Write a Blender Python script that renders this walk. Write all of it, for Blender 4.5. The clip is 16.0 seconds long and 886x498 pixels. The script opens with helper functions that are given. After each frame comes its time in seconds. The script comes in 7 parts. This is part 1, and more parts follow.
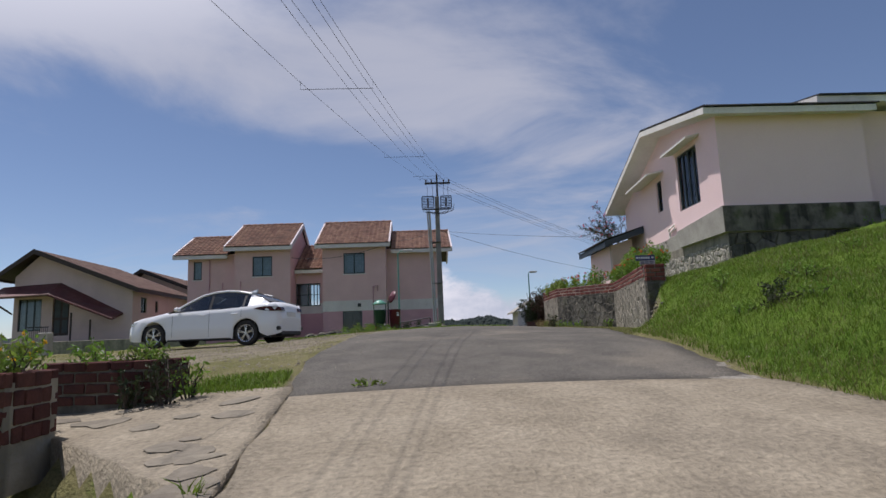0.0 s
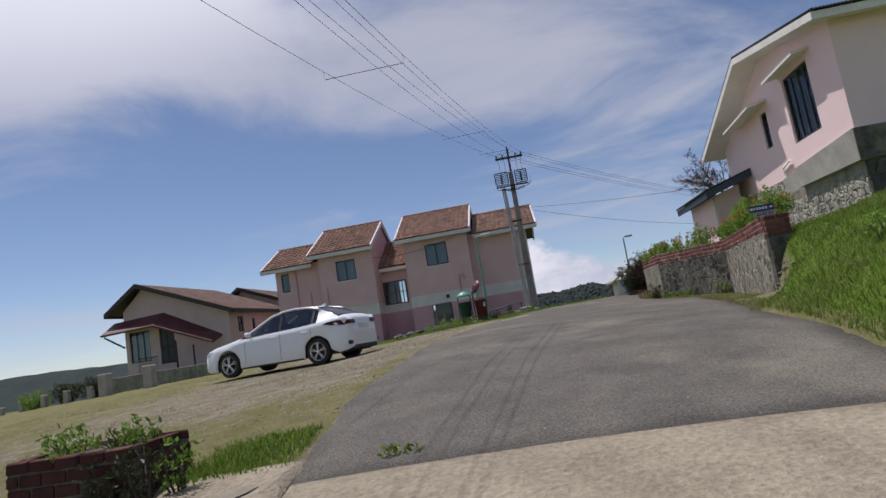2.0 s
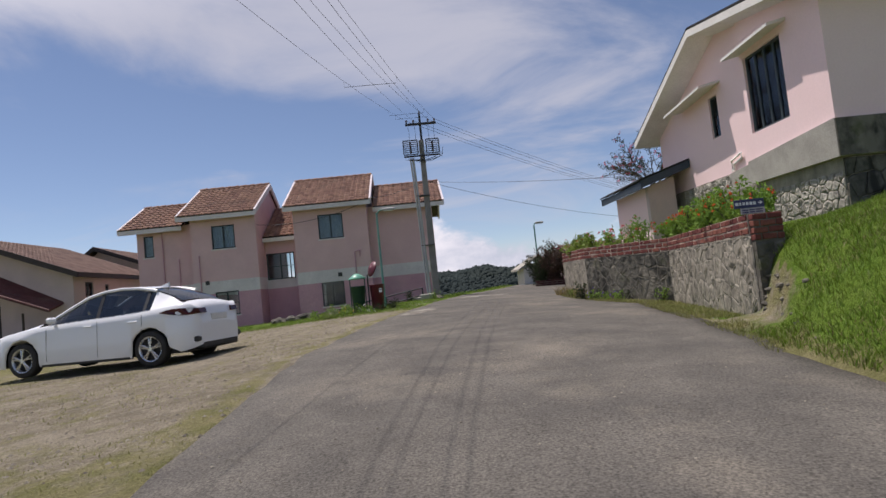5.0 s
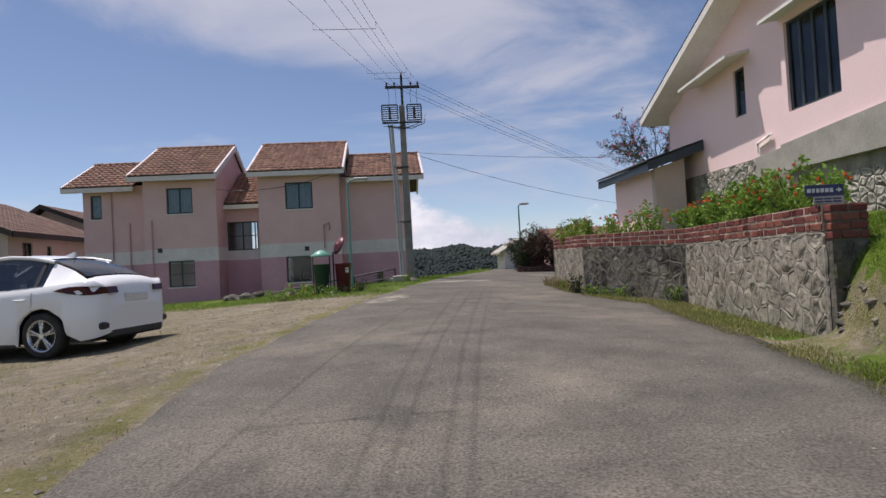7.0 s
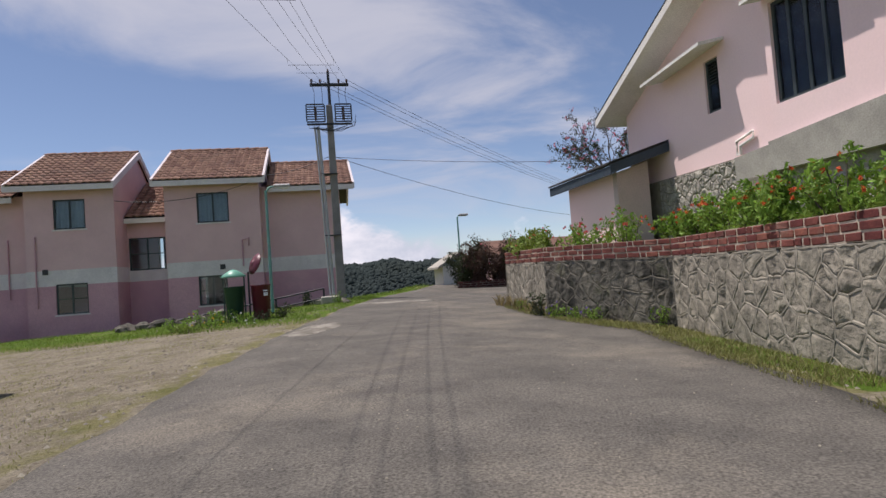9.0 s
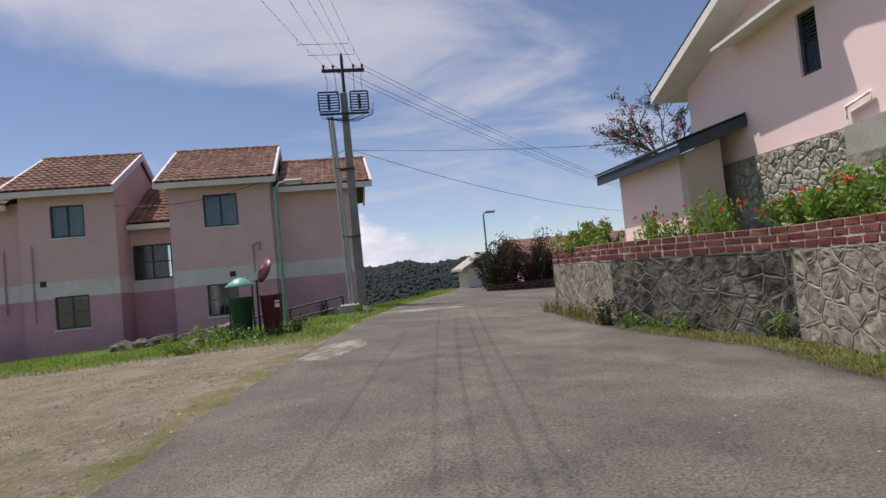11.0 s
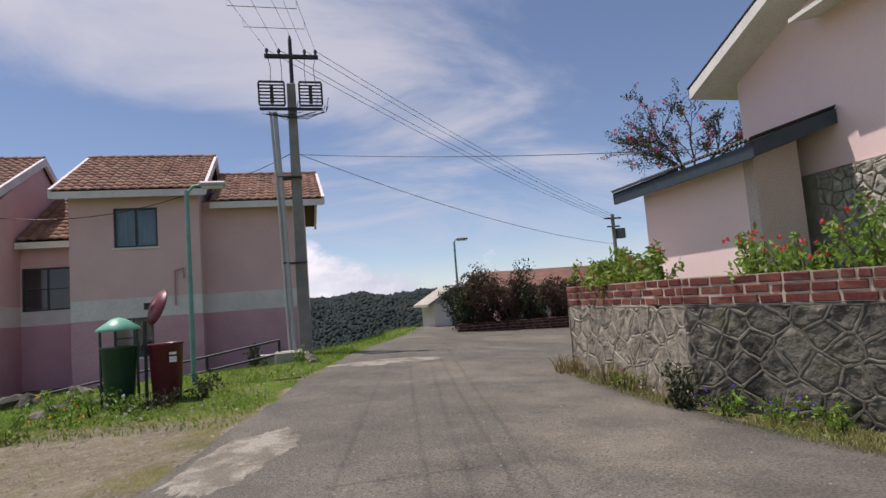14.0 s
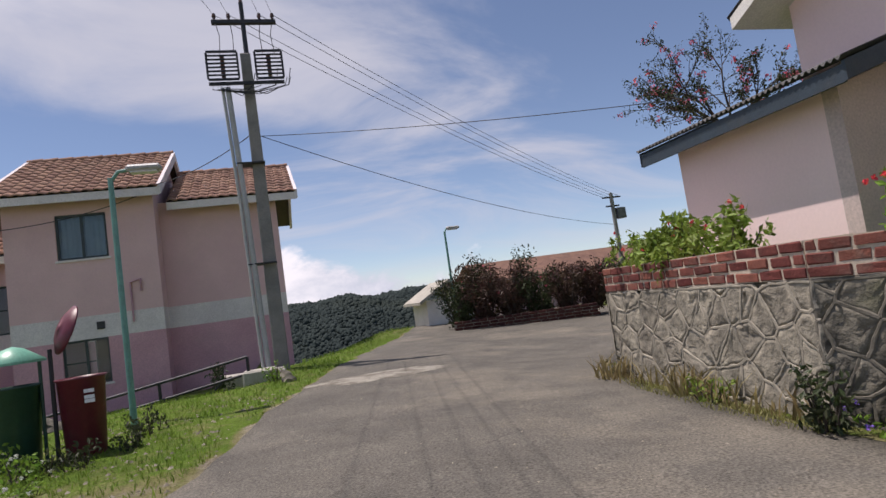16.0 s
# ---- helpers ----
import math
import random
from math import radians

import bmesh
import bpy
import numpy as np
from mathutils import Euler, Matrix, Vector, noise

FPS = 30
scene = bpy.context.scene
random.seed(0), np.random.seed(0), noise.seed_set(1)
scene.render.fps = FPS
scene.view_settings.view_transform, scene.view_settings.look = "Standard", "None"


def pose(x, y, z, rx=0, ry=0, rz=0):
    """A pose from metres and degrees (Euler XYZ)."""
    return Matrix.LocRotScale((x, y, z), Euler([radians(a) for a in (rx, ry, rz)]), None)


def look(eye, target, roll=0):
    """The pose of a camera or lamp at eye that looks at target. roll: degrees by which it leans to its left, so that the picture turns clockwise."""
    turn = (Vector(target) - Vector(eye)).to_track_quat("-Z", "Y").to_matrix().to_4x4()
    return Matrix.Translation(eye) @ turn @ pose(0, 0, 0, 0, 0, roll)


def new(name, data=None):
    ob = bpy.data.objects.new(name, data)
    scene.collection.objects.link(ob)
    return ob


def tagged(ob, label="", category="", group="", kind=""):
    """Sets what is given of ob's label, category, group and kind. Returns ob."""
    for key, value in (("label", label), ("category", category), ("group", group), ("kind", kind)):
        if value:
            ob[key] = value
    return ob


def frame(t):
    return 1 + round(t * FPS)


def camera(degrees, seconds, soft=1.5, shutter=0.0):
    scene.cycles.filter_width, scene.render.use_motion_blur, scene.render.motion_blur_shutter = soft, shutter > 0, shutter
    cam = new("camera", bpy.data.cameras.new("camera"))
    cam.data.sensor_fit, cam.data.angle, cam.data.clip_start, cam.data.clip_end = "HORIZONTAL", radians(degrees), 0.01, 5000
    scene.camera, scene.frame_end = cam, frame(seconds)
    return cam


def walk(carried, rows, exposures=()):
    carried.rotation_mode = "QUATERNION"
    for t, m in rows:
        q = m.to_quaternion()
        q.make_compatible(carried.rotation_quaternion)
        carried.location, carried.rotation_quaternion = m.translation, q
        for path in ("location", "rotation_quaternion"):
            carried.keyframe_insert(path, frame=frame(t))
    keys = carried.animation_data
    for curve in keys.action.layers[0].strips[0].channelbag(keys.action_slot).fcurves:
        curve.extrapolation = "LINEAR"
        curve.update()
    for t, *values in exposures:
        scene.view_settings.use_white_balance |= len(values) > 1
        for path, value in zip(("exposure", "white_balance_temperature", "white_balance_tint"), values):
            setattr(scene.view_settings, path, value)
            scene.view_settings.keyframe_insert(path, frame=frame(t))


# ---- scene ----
cam = camera(72.8, 16.0)
PATH = [
    (0, (-0.000, -0.000, 1.260), (0.088, 1.976, 1.554), -2.2),
    (0.5, (0.059, 0.527, 1.370), (0.035, 2.504, 1.671), -2.9),
    (1, (0.104, 0.958, 1.490), (0.163, 2.944, 1.716), -9.1),
    (1.5, (0.216, 1.464, 1.536), (0.126, 3.445, 1.791), -10.7),
    (2, (0.528, 1.684, 1.663), (0.304, 3.655, 1.920), -9.3),
    (2.5, (0.289, 2.386, 1.628), (0.270, 4.363, 1.929), -10.4),
    (3, (0.356, 2.969, 1.729), (0.303, 4.941, 2.060), -8.3),
    (3.5, (0.347, 3.423, 1.944), (0.357, 5.419, 2.073), -7.0),
    (6, (0.338, 5.920, 2.151), (0.564, 7.903, 2.285), -5.1),
    (6.5, (0.432, 6.464, 2.198), (0.897, 8.406, 2.304), -6.1),
    (7, (0.431, 6.968, 2.286), (0.602, 8.961, 2.336), -3.1),
    (7.5, (0.444, 7.477, 2.331), (0.714, 9.458, 2.352), -2.6),
    (8, (0.463, 8.079, 2.328), (0.762, 10.056, 2.349), -6.9),
    (8.5, (0.437, 8.599, 2.386), (0.609, 10.591, 2.443), -3.5),
    (9, (0.475, 9.153, 2.410), (0.877, 11.111, 2.491), -4.2),
    (11.5, (0.391, 11.692, 2.511), (0.742, 13.659, 2.608), -5.7),
    (12, (0.455, 12.271, 2.534), (1.143, 14.142, 2.701), -8.1),
    (12.5, (0.595, 12.823, 2.595), (1.298, 14.690, 2.746), -4.7),
    (13, (0.637, 13.302, 2.617), (1.422, 15.134, 2.785), -5.2),
    (13.5, (0.723, 14.042, 2.626), (1.310, 15.950, 2.744), -7.1),
    (14, (0.736, 14.675, 2.691), (1.244, 16.600, 2.873), -4.5),
    (14.5, (0.777, 15.161, 2.672), (1.308, 17.080, 2.854), -6.2),
    (15, (0.892, 15.673, 2.744), (1.451, 17.585, 2.927), -5.0),
    (15.5, (0.904, 16.131, 2.764), (1.550, 18.017, 2.928), -6.0),
    (16, (1.063, 16.703, 2.714), (1.620, 18.616, 2.879), -8.2),
]
walk(cam, [(t, look(eye, target, roll)) for t, eye, target, roll in PATH],
     exposures=[(0.0, -0.10, 6250, 17), (3.0, -0.07, 6280, 17), (3.5, -0.03, 6450, 19), (6.0, 0.10, 6500, 18), (12.0, 0.16, 6540, 18), (16.0, 0.22, 6640, 19)])

# exposure, world and sun
scene.view_settings.exposure = 0.0
SUN_AZ, SUN_EL = radians(-58.0), radians(69.2)      # measured from +y towards +x, above the horizon
world = bpy.data.worlds.new("sky")
scene.world = world
world.use_nodes = True


def sky_nodes():
    nt = world.node_tree
    nt.nodes.clear()
    N, L = nt.nodes.new, nt.links.new
    out = N("ShaderNodeOutputWorld")
    bg = N("ShaderNodeBackground")
    bg.inputs["Strength"].default_value = 0.098
    sky = N("ShaderNodeTexSky")
    sky.sky_type = 'NISHITA'
    sky.sun_disc = False
    sky.sun_elevation, sky.sun_rotation = SUN_EL, SUN_AZ
    sky.altitude, sky.air_density, sky.dust_density, sky.ozone_density = 2000, 1.0, 0.8, 1.1
    tc = N("ShaderNodeTexCoord")
    sep = N("ShaderNodeSeparateXYZ")
    L(tc.outputs["Generated"], sep.inputs[0])

    def m(op, a, b=None, c=None):
        n = N("ShaderNodeMath")
        n.operation = op
        for i, v in enumerate((a, b, c)):
            if v is None:
                continue
            if isinstance(v, (int, float)):
                n.inputs[i].default_value = v
            else:
                L(v, n.inputs[i])
        return n.outputs[0]

    def rng(v, a, b, lo=0.0, hi=1.0):
        n = N("ShaderNodeMapRange")
        n.interpolation_type = 'SMOOTHSTEP'
        L(v, n.inputs["Value"])
        for k, x in zip(("From Min", "From Max", "To Min", "To Max"), (a, b, lo, hi)):
            n.inputs[k].default_value = x
        return n.outputs["Result"]

    def noise_tex(vec, scale, detail, rough, dist=0.0):
        n = N("ShaderNodeTexNoise")
        L(vec, n.inputs["Vector"])
        n.inputs["Scale"].default_value, n.inputs["Detail"].default_value = scale, detail
        n.inputs["Roughness"].default_value, n.inputs["Distortion"].default_value = rough, dist
        return n.outputs["Fac"]

    # high veil: a flat layer far overhead
    zz = m('MAXIMUM', sep.outputs["Z"], 0.02)
    zz = m('ADD', zz, 0.16)
    u, v = m('DIVIDE', sep.outputs["X"], zz), m('DIVIDE', sep.outputs["Y"], zz)
    com = N("ShaderNodeCombineXYZ")
    L(m('ADD', m('MULTIPLY', u, 0.62), m('MULTIPLY', v, 0.30)), com.inputs[0])
    L(m('SUBTRACT', m('MULTIPLY', v, 1.0), m('MULTIPLY', u, 0.22)), com.inputs[1])
    com.inputs[2].default_value = 3.4
    veil = noise_tex(com.outputs[0], 1.15, 9, 0.58, 0.7)
    soft = noise_tex(com.outputs[0], 0.33, 3, 0.5, 0.2)
    az = m('ARCTAN2', sep.outputs["X"], sep.outputs["Y"])
    el = m('ARCSINE', sep.outputs["Z"])

    def blob(a0, wa, e0, we):
        p = m('DIVIDE', m('SUBTRACT', az, radians(a0)), radians(wa))
        q = m('DIVIDE', m('SUBTRACT', el, radians(e0)), radians(we))
        return m('EXPONENT', m('MULTIPLY', m('ADD', m('MULTIPLY', p, p), m('MULTIPLY', q, q)), -1.0))
    heavy = m('ADD', m('MULTIPLY', blob(-38, 24, 30, 12), 1.5), m('ADD', m('MULTIPLY', blob(10, 13, 18.5, 6), 0.75), m('MULTIPLY', blob(-4, 12, 27, 4), 0.2)))
    clear = m('ADD', blob(-18, 20, 15, 5), m('MULTIPLY', blob(36, 16, 28, 14), 1.1))
    lean = m('ADD', veil, m('MULTIPLY', m('SUBTRACT', soft, 0.5), 0.45))
    lean = m('ADD', lean, m('SUBTRACT', m('MULTIPLY', heavy, 0.20), m('MULTIPLY', clear, 0.17)))
    veil_f = rng(lean, 0.42, 0.72)
    veil_f = m('ADD', m('MULTIPLY', veil_f, 0.84), 0.03)
    veil_f = m('MULTIPLY', veil_f, rng(sep.outputs["Z"], 0.05, 0.20, 0.35, 1.0))
    # heaped cloud low over the ridge
    com2 = N("ShaderNodeCombineXYZ")
    L(sep.outputs["X"], com2.inputs[0])
    L(sep.outputs["Y"], com2.inputs[1])
    L(m('MULTIPLY', sep.outputs["Z"], 1.5), com2.inputs[2])
    heap = noise_tex(com2.outputs[0], 6.5, 8, 0.58, 0.15)
    hump = m('SUBTRACT', 1.0, m('ABSOLUTE', m('DIVIDE', m('SUBTRACT', az, 0.075), 0.22)))
    level = m('ADD', m('MULTIPLY', m('MAXIMUM', hump, -1.2), 0.05), 0.045)
    heap_f = rng(m('SUBTRACT', m('ADD', m('MULTIPLY', m('SUBTRACT', heap, 0.5), 0.24), level), sep.outputs["Z"]), -0.012, 0.022)

    mix = N("ShaderNodeMix")
    mix.data_type = 'RGBA'
    L(veil_f, mix.inputs[0])
    L(sky.outputs[0], mix.inputs[6])
    # thin cloud shines more towards the sun
    near = m('ADD', m('MULTIPLY', sep.outputs["X"], SUN_DIR.x), m('ADD', m('MULTIPLY', sep.outputs["Y"], SUN_DIR.y), m('MULTIPLY', sep.outputs["Z"], SUN_DIR.z)))
    lit = N("ShaderNodeMix")
    lit.data_type = 'RGBA'
    L(rng(near, 0.63, 0.80), lit.inputs[0])
    lit.inputs[6].default_value = (5.6, 5.75, 6.25, 1)
    lit.inputs[7].default_value = (10.6, 10.6, 10.8, 1)
    L(lit.outputs[2], mix.inputs[7])
    fade = N("ShaderNodeMix")
    fade.data_type = 'RGBA'
    fade.inputs[0].default_value = 0.90
    L(sky.outputs[0], fade.inputs[6])
    L(mix.outputs[2], fade.inputs[7])
    mix2 = N("ShaderNodeMix")
    mix2.data_type = 'RGBA'
    L(heap_f, mix2.inputs[0])
    L(fade.outputs[2], mix2.inputs[6])
    shade = N("ShaderNodeMix")
    shade.data_type = 'RGBA'
    L(rng(heap, 0.38, 0.62), shade.inputs[0])
    shade.inputs[6].default_value = (5.2, 5.7, 6.6, 1)
    shade.inputs[7].default_value = (8.4, 8.4, 8.8, 1)
    L(shade.outputs[2], mix2.inputs[7])
    L(mix2.outputs[2], bg.inputs["Color"])
    L(bg.outputs[0], out.inputs[0])


SUN_DIR = Vector((math.sin(SUN_AZ) * math.cos(SUN_EL), math.cos(SUN_AZ) * math.cos(SUN_EL), math.sin(SUN_EL)))
sky_nodes()
sun = new("sun", bpy.data.lights.new("sun", 'SUN'))
sun.data.energy, sun.data.angle, sun.data.color = 4.4, radians(0.53), (1.0, 0.955, 0.88)
sun.matrix_world = look(SUN_DIR * 60, (0, 0, 0))


# ---- materials ----
def rgb(c):
    return (*c, 1.0) if len(c) == 3 else c


def material(name, base, alt=None, scale=4.0, rough=0.8, bump=0.2, fine=60.0, metal=0.0, mixlo=0.35, mixhi=0.65,
             stain=None, stain_scale=0.6, stain_amount=0.5, spec=0.5, jitter=0.0, island=False, bump_dist=0.01, detail=6, grain=(0.80, 1.16)):
    """Principled material with variation at two scales and a fine relief."""
    mat = bpy.data.materials.new(name)
    mat.use_nodes = True
    nt = mat.node_tree
    N, L = nt.nodes.new, nt.links.new
    p = nt.nodes["Principled BSDF"]
    p.inputs["Roughness"].default_value = rough
    p.inputs["Metallic"].default_value = metal
    p.inputs["Specular IOR Level"].default_value = spec
    geo = N("ShaderNodeNewGeometry")

    def tex(s, d, r=0.6):
        n = N("ShaderNodeTexNoise")
        L(geo.outputs["Position"], n.inputs["Vector"])
        n.inputs["Scale"].default_value, n.inputs["Detail"].default_value, n.inputs["Roughness"].default_value = s, d, r
        return n.outputs["Fac"]

    def mr(v, a, b, lo=0.0, hi=1.0):
        n = N("ShaderNodeMapRange")
        L(v, n.inputs["Value"])
        for k, x in zip(("From Min", "From Max", "To Min", "To Max"), (a, b, lo, hi)):
            n.inputs[k].default_value = x
        return n.outputs["Result"]

    def mixc(f, a, b):
        n = N("ShaderNodeMix")
        n.data_type = 'RGBA'
        L(f, n.inputs[0])
        for i, v in ((6, a), (7, b)):
            if isinstance(v, tuple):
                n.inputs[i].default_value = rgb(v)
            else:
                L(v, n.inputs[i])
        return n.outputs[2]

    alt = alt or tuple(c * 0.8 for c in base)
    col = mixc(mr(tex(scale, detail), mixlo, mixhi), tuple(base), tuple(alt))
    if stain:
        col = mixc(mr(tex(stain_scale, 5, 0.65), 0.52, 0.72, 0.0, stain_amount), col, tuple(stain))
    f = tex(fine, 4)
    glo, ghi = grain
    grain = N("ShaderNodeMix")
    grain.data_type, grain.blend_type = 'RGBA', 'MULTIPLY'
    grain.inputs[0].default_value = 1.0
    L(col, grain.inputs[6])
    g = mr(f, 0.25, 0.75, glo, ghi)
    gc = N("ShaderNodeCombineColor")
    for i in range(3):
        L(g, gc.inputs[i])
    L(gc.outputs[0], grain.inputs[7])
    col = grain.outputs[2]
    if jitter:
        hsv = N("ShaderNodeHueSaturation")
        if island:
            r = geo.outputs["Random Per Island"]
        else:
            oi = N("ShaderNodeObjectInfo")
            r = oi.outputs["Random"]
        L(mr(r, 0, 1, 1 - jitter, 1 + jitter), hsv.inputs["Value"])
        L(mr(r, 0, 1, 0.5 - jitter * 0.03, 0.5 + jitter * 0.03), hsv.inputs["Hue"])
        L(col, hsv.inputs["Color"])
        col = hsv.outputs[0]
    L(col, p.inputs["Base Color"])
    if bump:
        b = N("ShaderNodeBump")
        b.inputs["Strength"].default_value, b.inputs["Distance"].default_value = bump, bump_dist
        L(f, b.inputs["Height"])
        L(b.outputs[0], p.inputs["Normal"])
    L(mr(tex(scale * 2.3, 3), 0.3, 0.7, max(rough - 0.08, 0.02), min(rough + 0.08, 1)), p.inputs["Roughness"])
    return mat


def leaf_material(name, a, b, trans=0.3):
    mat = material(name, a, b, scale=2.2, rough=0.55, bump=0, fine=30, jitter=0.35, island=True, spec=0.3)
    nt = mat.node_tree
    p = nt.nodes["Principled BSDF"]
    src = p.inputs["Base Color"].links[0].from_socket
    t = nt.nodes.new("ShaderNodeBsdfTranslucent")
    nt.links.new(src, t.inputs[0])
    mx = nt.nodes.new("ShaderNodeMixShader")
    mx.inputs[0].default_value = trans
    nt.links.new(p.outputs[0], mx.inputs[1])
    nt.links.new(t.outputs[0], mx.inputs[2])
    nt.links.new(mx.outputs[0], nt.nodes["Material Output"].inputs[0])
    return mat


def glass_material(name, tint, ior=1.5, clear=0.7):
    mat = bpy.data.materials.new(name)
    mat.use_nodes = True
    nt = mat.node_tree
    nt.nodes.remove(nt.nodes["Principled BSDF"])
    t, g = nt.nodes.new("ShaderNodeBsdfTransparent"), nt.nodes.new("ShaderNodeBsdfGlossy")
    t.inputs[0].default_value = rgb(tint)
    g.inputs["Roughness"].default_value = 0.03
    fr = nt.nodes.new("ShaderNodeFresnel")
    fr.inputs[0].default_value = ior
    mx = nt.nodes.new("ShaderNodeMixShader")
    nt.links.new(fr.outputs[0], mx.inputs[0])
    nt.links.new(t.outputs[0], mx.inputs[1])
    nt.links.new(g.outputs[0], mx.inputs[2])
    nt.links.new(mx.outputs[0], nt.nodes["Material Output"].inputs[0])
    return mat


M = {}
M["asphalt"] = material("asphalt", (0.090, 0.083, 0.072), (0.130, 0.119, 0.101), scale=1.5, rough=0.9, bump=0.8, fine=58, stain=(0.205, 0.180, 0.142), stain_scale=0.45, stain_amount=0.8, spec=0.2, bump_dist=0.012, grain=(0.30, 1.72), detail=10)
M["concrete_road"] = material("concrete_road", (0.31, 0.268, 0.20), (0.24, 0.205, 0.15), scale=1.6, rough=0.92, bump=0.9, fine=22, stain=(0.205, 0.178, 0.138), stain_scale=0.8, stain_amount=0.55, spec=0.15, bump_dist=0.03, grain=(0.7, 1.3))
M["patch"] = material("patch", (0.27, 0.25, 0.21), (0.145, 0.13, 0.105), scale=3.2, rough=0.9, bump=0.5, fine=50, spec=0.2, mixlo=0.42, mixhi=0.58, detail=8, grain=(0.6, 1.4))
M["strip_stone"] = material("strip_stone", (0.235, 0.205, 0.16), (0.17, 0.15, 0.118), scale=5, rough=0.9, bump=0.7, fine=20, stain=(0.28, 0.245, 0.19), stain_scale=2.0, stain_amount=0.6, spec=0.15, jitter=0.2, bump_dist=0.02)
M["concrete"] = material("concrete", (0.42, 0.395, 0.345), (0.33, 0.31, 0.27), scale=2.2, rough=0.9, bump=0.3, fine=40, stain=(0.22, 0.21, 0.185), stain_scale=1.2, stain_amount=0.5, spec=0.2)
# Dark stains of mortar and stone also paint in shadow of the wall's holes.
M["mortar"] = material("mortar", (0.36, 0.325, 0.26), (0.24, 0.218, 0.175), scale=6.0, rough=0.95, bump=0.85, fine=12, stain=(0.14, 0.13, 0.105), stain_scale=1.3, stain_amount=0.7, spec=0.15, bump_dist=0.03, detail=9)
M["stone"] = material("stone", (0.35, 0.315, 0.25), (0.225, 0.205, 0.165), scale=6.5, rough=0.93, bump=0.85, fine=12, stain=(0.135, 0.125, 0.10), stain_scale=1.3, stain_amount=0.7, spec=0.12, jitter=0.10, bump_dist=0.03, detail=9)
M["stone_pale"] = material("stone_pale", (0.43, 0.40, 0.34), (0.31, 0.29, 0.25), scale=6, rough=0.93, bump=1.0, fine=15, stain=(0.21, 0.20, 0.175), stain_scale=1.2, stain_amount=0.5, spec=0.12, jitter=0.14, bump_dist=0.04)
# Dark stone and mortar; on some faces shade is put into the tone.
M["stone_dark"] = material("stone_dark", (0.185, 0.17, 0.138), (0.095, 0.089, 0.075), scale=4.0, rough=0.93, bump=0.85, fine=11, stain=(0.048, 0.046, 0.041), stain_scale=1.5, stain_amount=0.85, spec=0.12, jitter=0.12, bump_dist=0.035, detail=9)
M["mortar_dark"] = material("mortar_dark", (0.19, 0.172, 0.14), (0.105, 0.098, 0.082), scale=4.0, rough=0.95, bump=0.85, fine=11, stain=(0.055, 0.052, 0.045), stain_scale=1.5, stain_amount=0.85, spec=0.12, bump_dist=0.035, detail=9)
M["brick"] = material("brick", (0.205, 0.070, 0.055), (0.135, 0.048, 0.040), scale=7, rough=0.9, bump=0.5, fine=50, stain=(0.36, 0.27, 0.21), stain_scale=3.5, stain_amount=0.3, spec=0.15, jitter=0.3)
M["brick_dark"] = material("brick_dark", (0.105, 0.040, 0.034), (0.065, 0.028, 0.025), scale=5, rough=0.9, bump=0.5, fine=50, spec=0.2, jitter=0.25)
M["joint_white"] = material("joint_white", (0.58, 0.49, 0.39), (0.44, 0.36, 0.28), scale=6, rough=0.95, bump=0.4, fine=60, stain=(0.22, 0.17, 0.14), stain_scale=2.2, stain_amount=0.6, spec=0.1)
M["pink"] = material("pink_wall", (0.69, 0.465, 0.475), (0.63, 0.415, 0.43), scale=0.9, rough=0.88, bump=0.06, fine=35, grain=(0.94, 1.05), stain=(0.55, 0.385, 0.38), stain_scale=0.5, stain_amount=0.5, spec=0.2)
M["pink_house"] = material("pink_house", (0.88, 0.67, 0.655), (0.86, 0.645, 0.63), scale=0.7, rough=0.9, bump=0.03, fine=25, stain=(0.79, 0.60, 0.58), stain_scale=0.4, stain_amount=0.4, spec=0.15, grain=(0.965, 1.035))
M["white_band"] = material("white_band", (0.72, 0.66, 0.66), (0.63, 0.57, 0.58), scale=1.2, rough=0.88, bump=0.1, fine=35, stain=(0.5, 0.45, 0.46), stain_scale=0.8, stain_amount=0.5, spec=0.2)
M["mauve"] = material("mauve_wall", (0.60, 0.345, 0.395), (0.53, 0.295, 0.345), scale=1.1, rough=0.88, bump=0.1, fine=35, stain=(0.44, 0.28, 0.31), stain_scale=0.8, stain_amount=0.5, spec=0.2)
M["white"] = material("white_paint", (0.80, 0.77, 0.72), (0.72, 0.69, 0.64), scale=2, rough=0.8, bump=0.08, fine=40, stain=(0.55, 0.52, 0.47), stain_scale=1.5, stain_amount=0.4, spec=0.3)
M["cream"] = material("cream_wall", (0.62, 0.49, 0.455), (0.56, 0.44, 0.41), scale=1, rough=0.88, bump=0.1, fine=35, stain=(0.44, 0.36, 0.335), stain_scale=0.6, stain_amount=0.5, spec=0.2)
M["tile"] = material("roof_tile", (0.345, 0.205, 0.150), (0.255, 0.142, 0.104), scale=3.5, rough=0.85, bump=0.3, fine=40, stain=(0.15, 0.10, 0.08), stain_scale=1.1, stain_amount=0.65, spec=0.2, jitter=0.2)
M["tile_far"] = material("roof_tile_joined", (0.335, 0.20, 0.146), (0.248, 0.138, 0.10), scale=3.5, rough=0.85, bump=0.3, fine=40, stain=(0.145, 0.098, 0.078), stain_scale=1.1, stain_amount=0.65, spec=0.2, jitter=0.2, island=True)
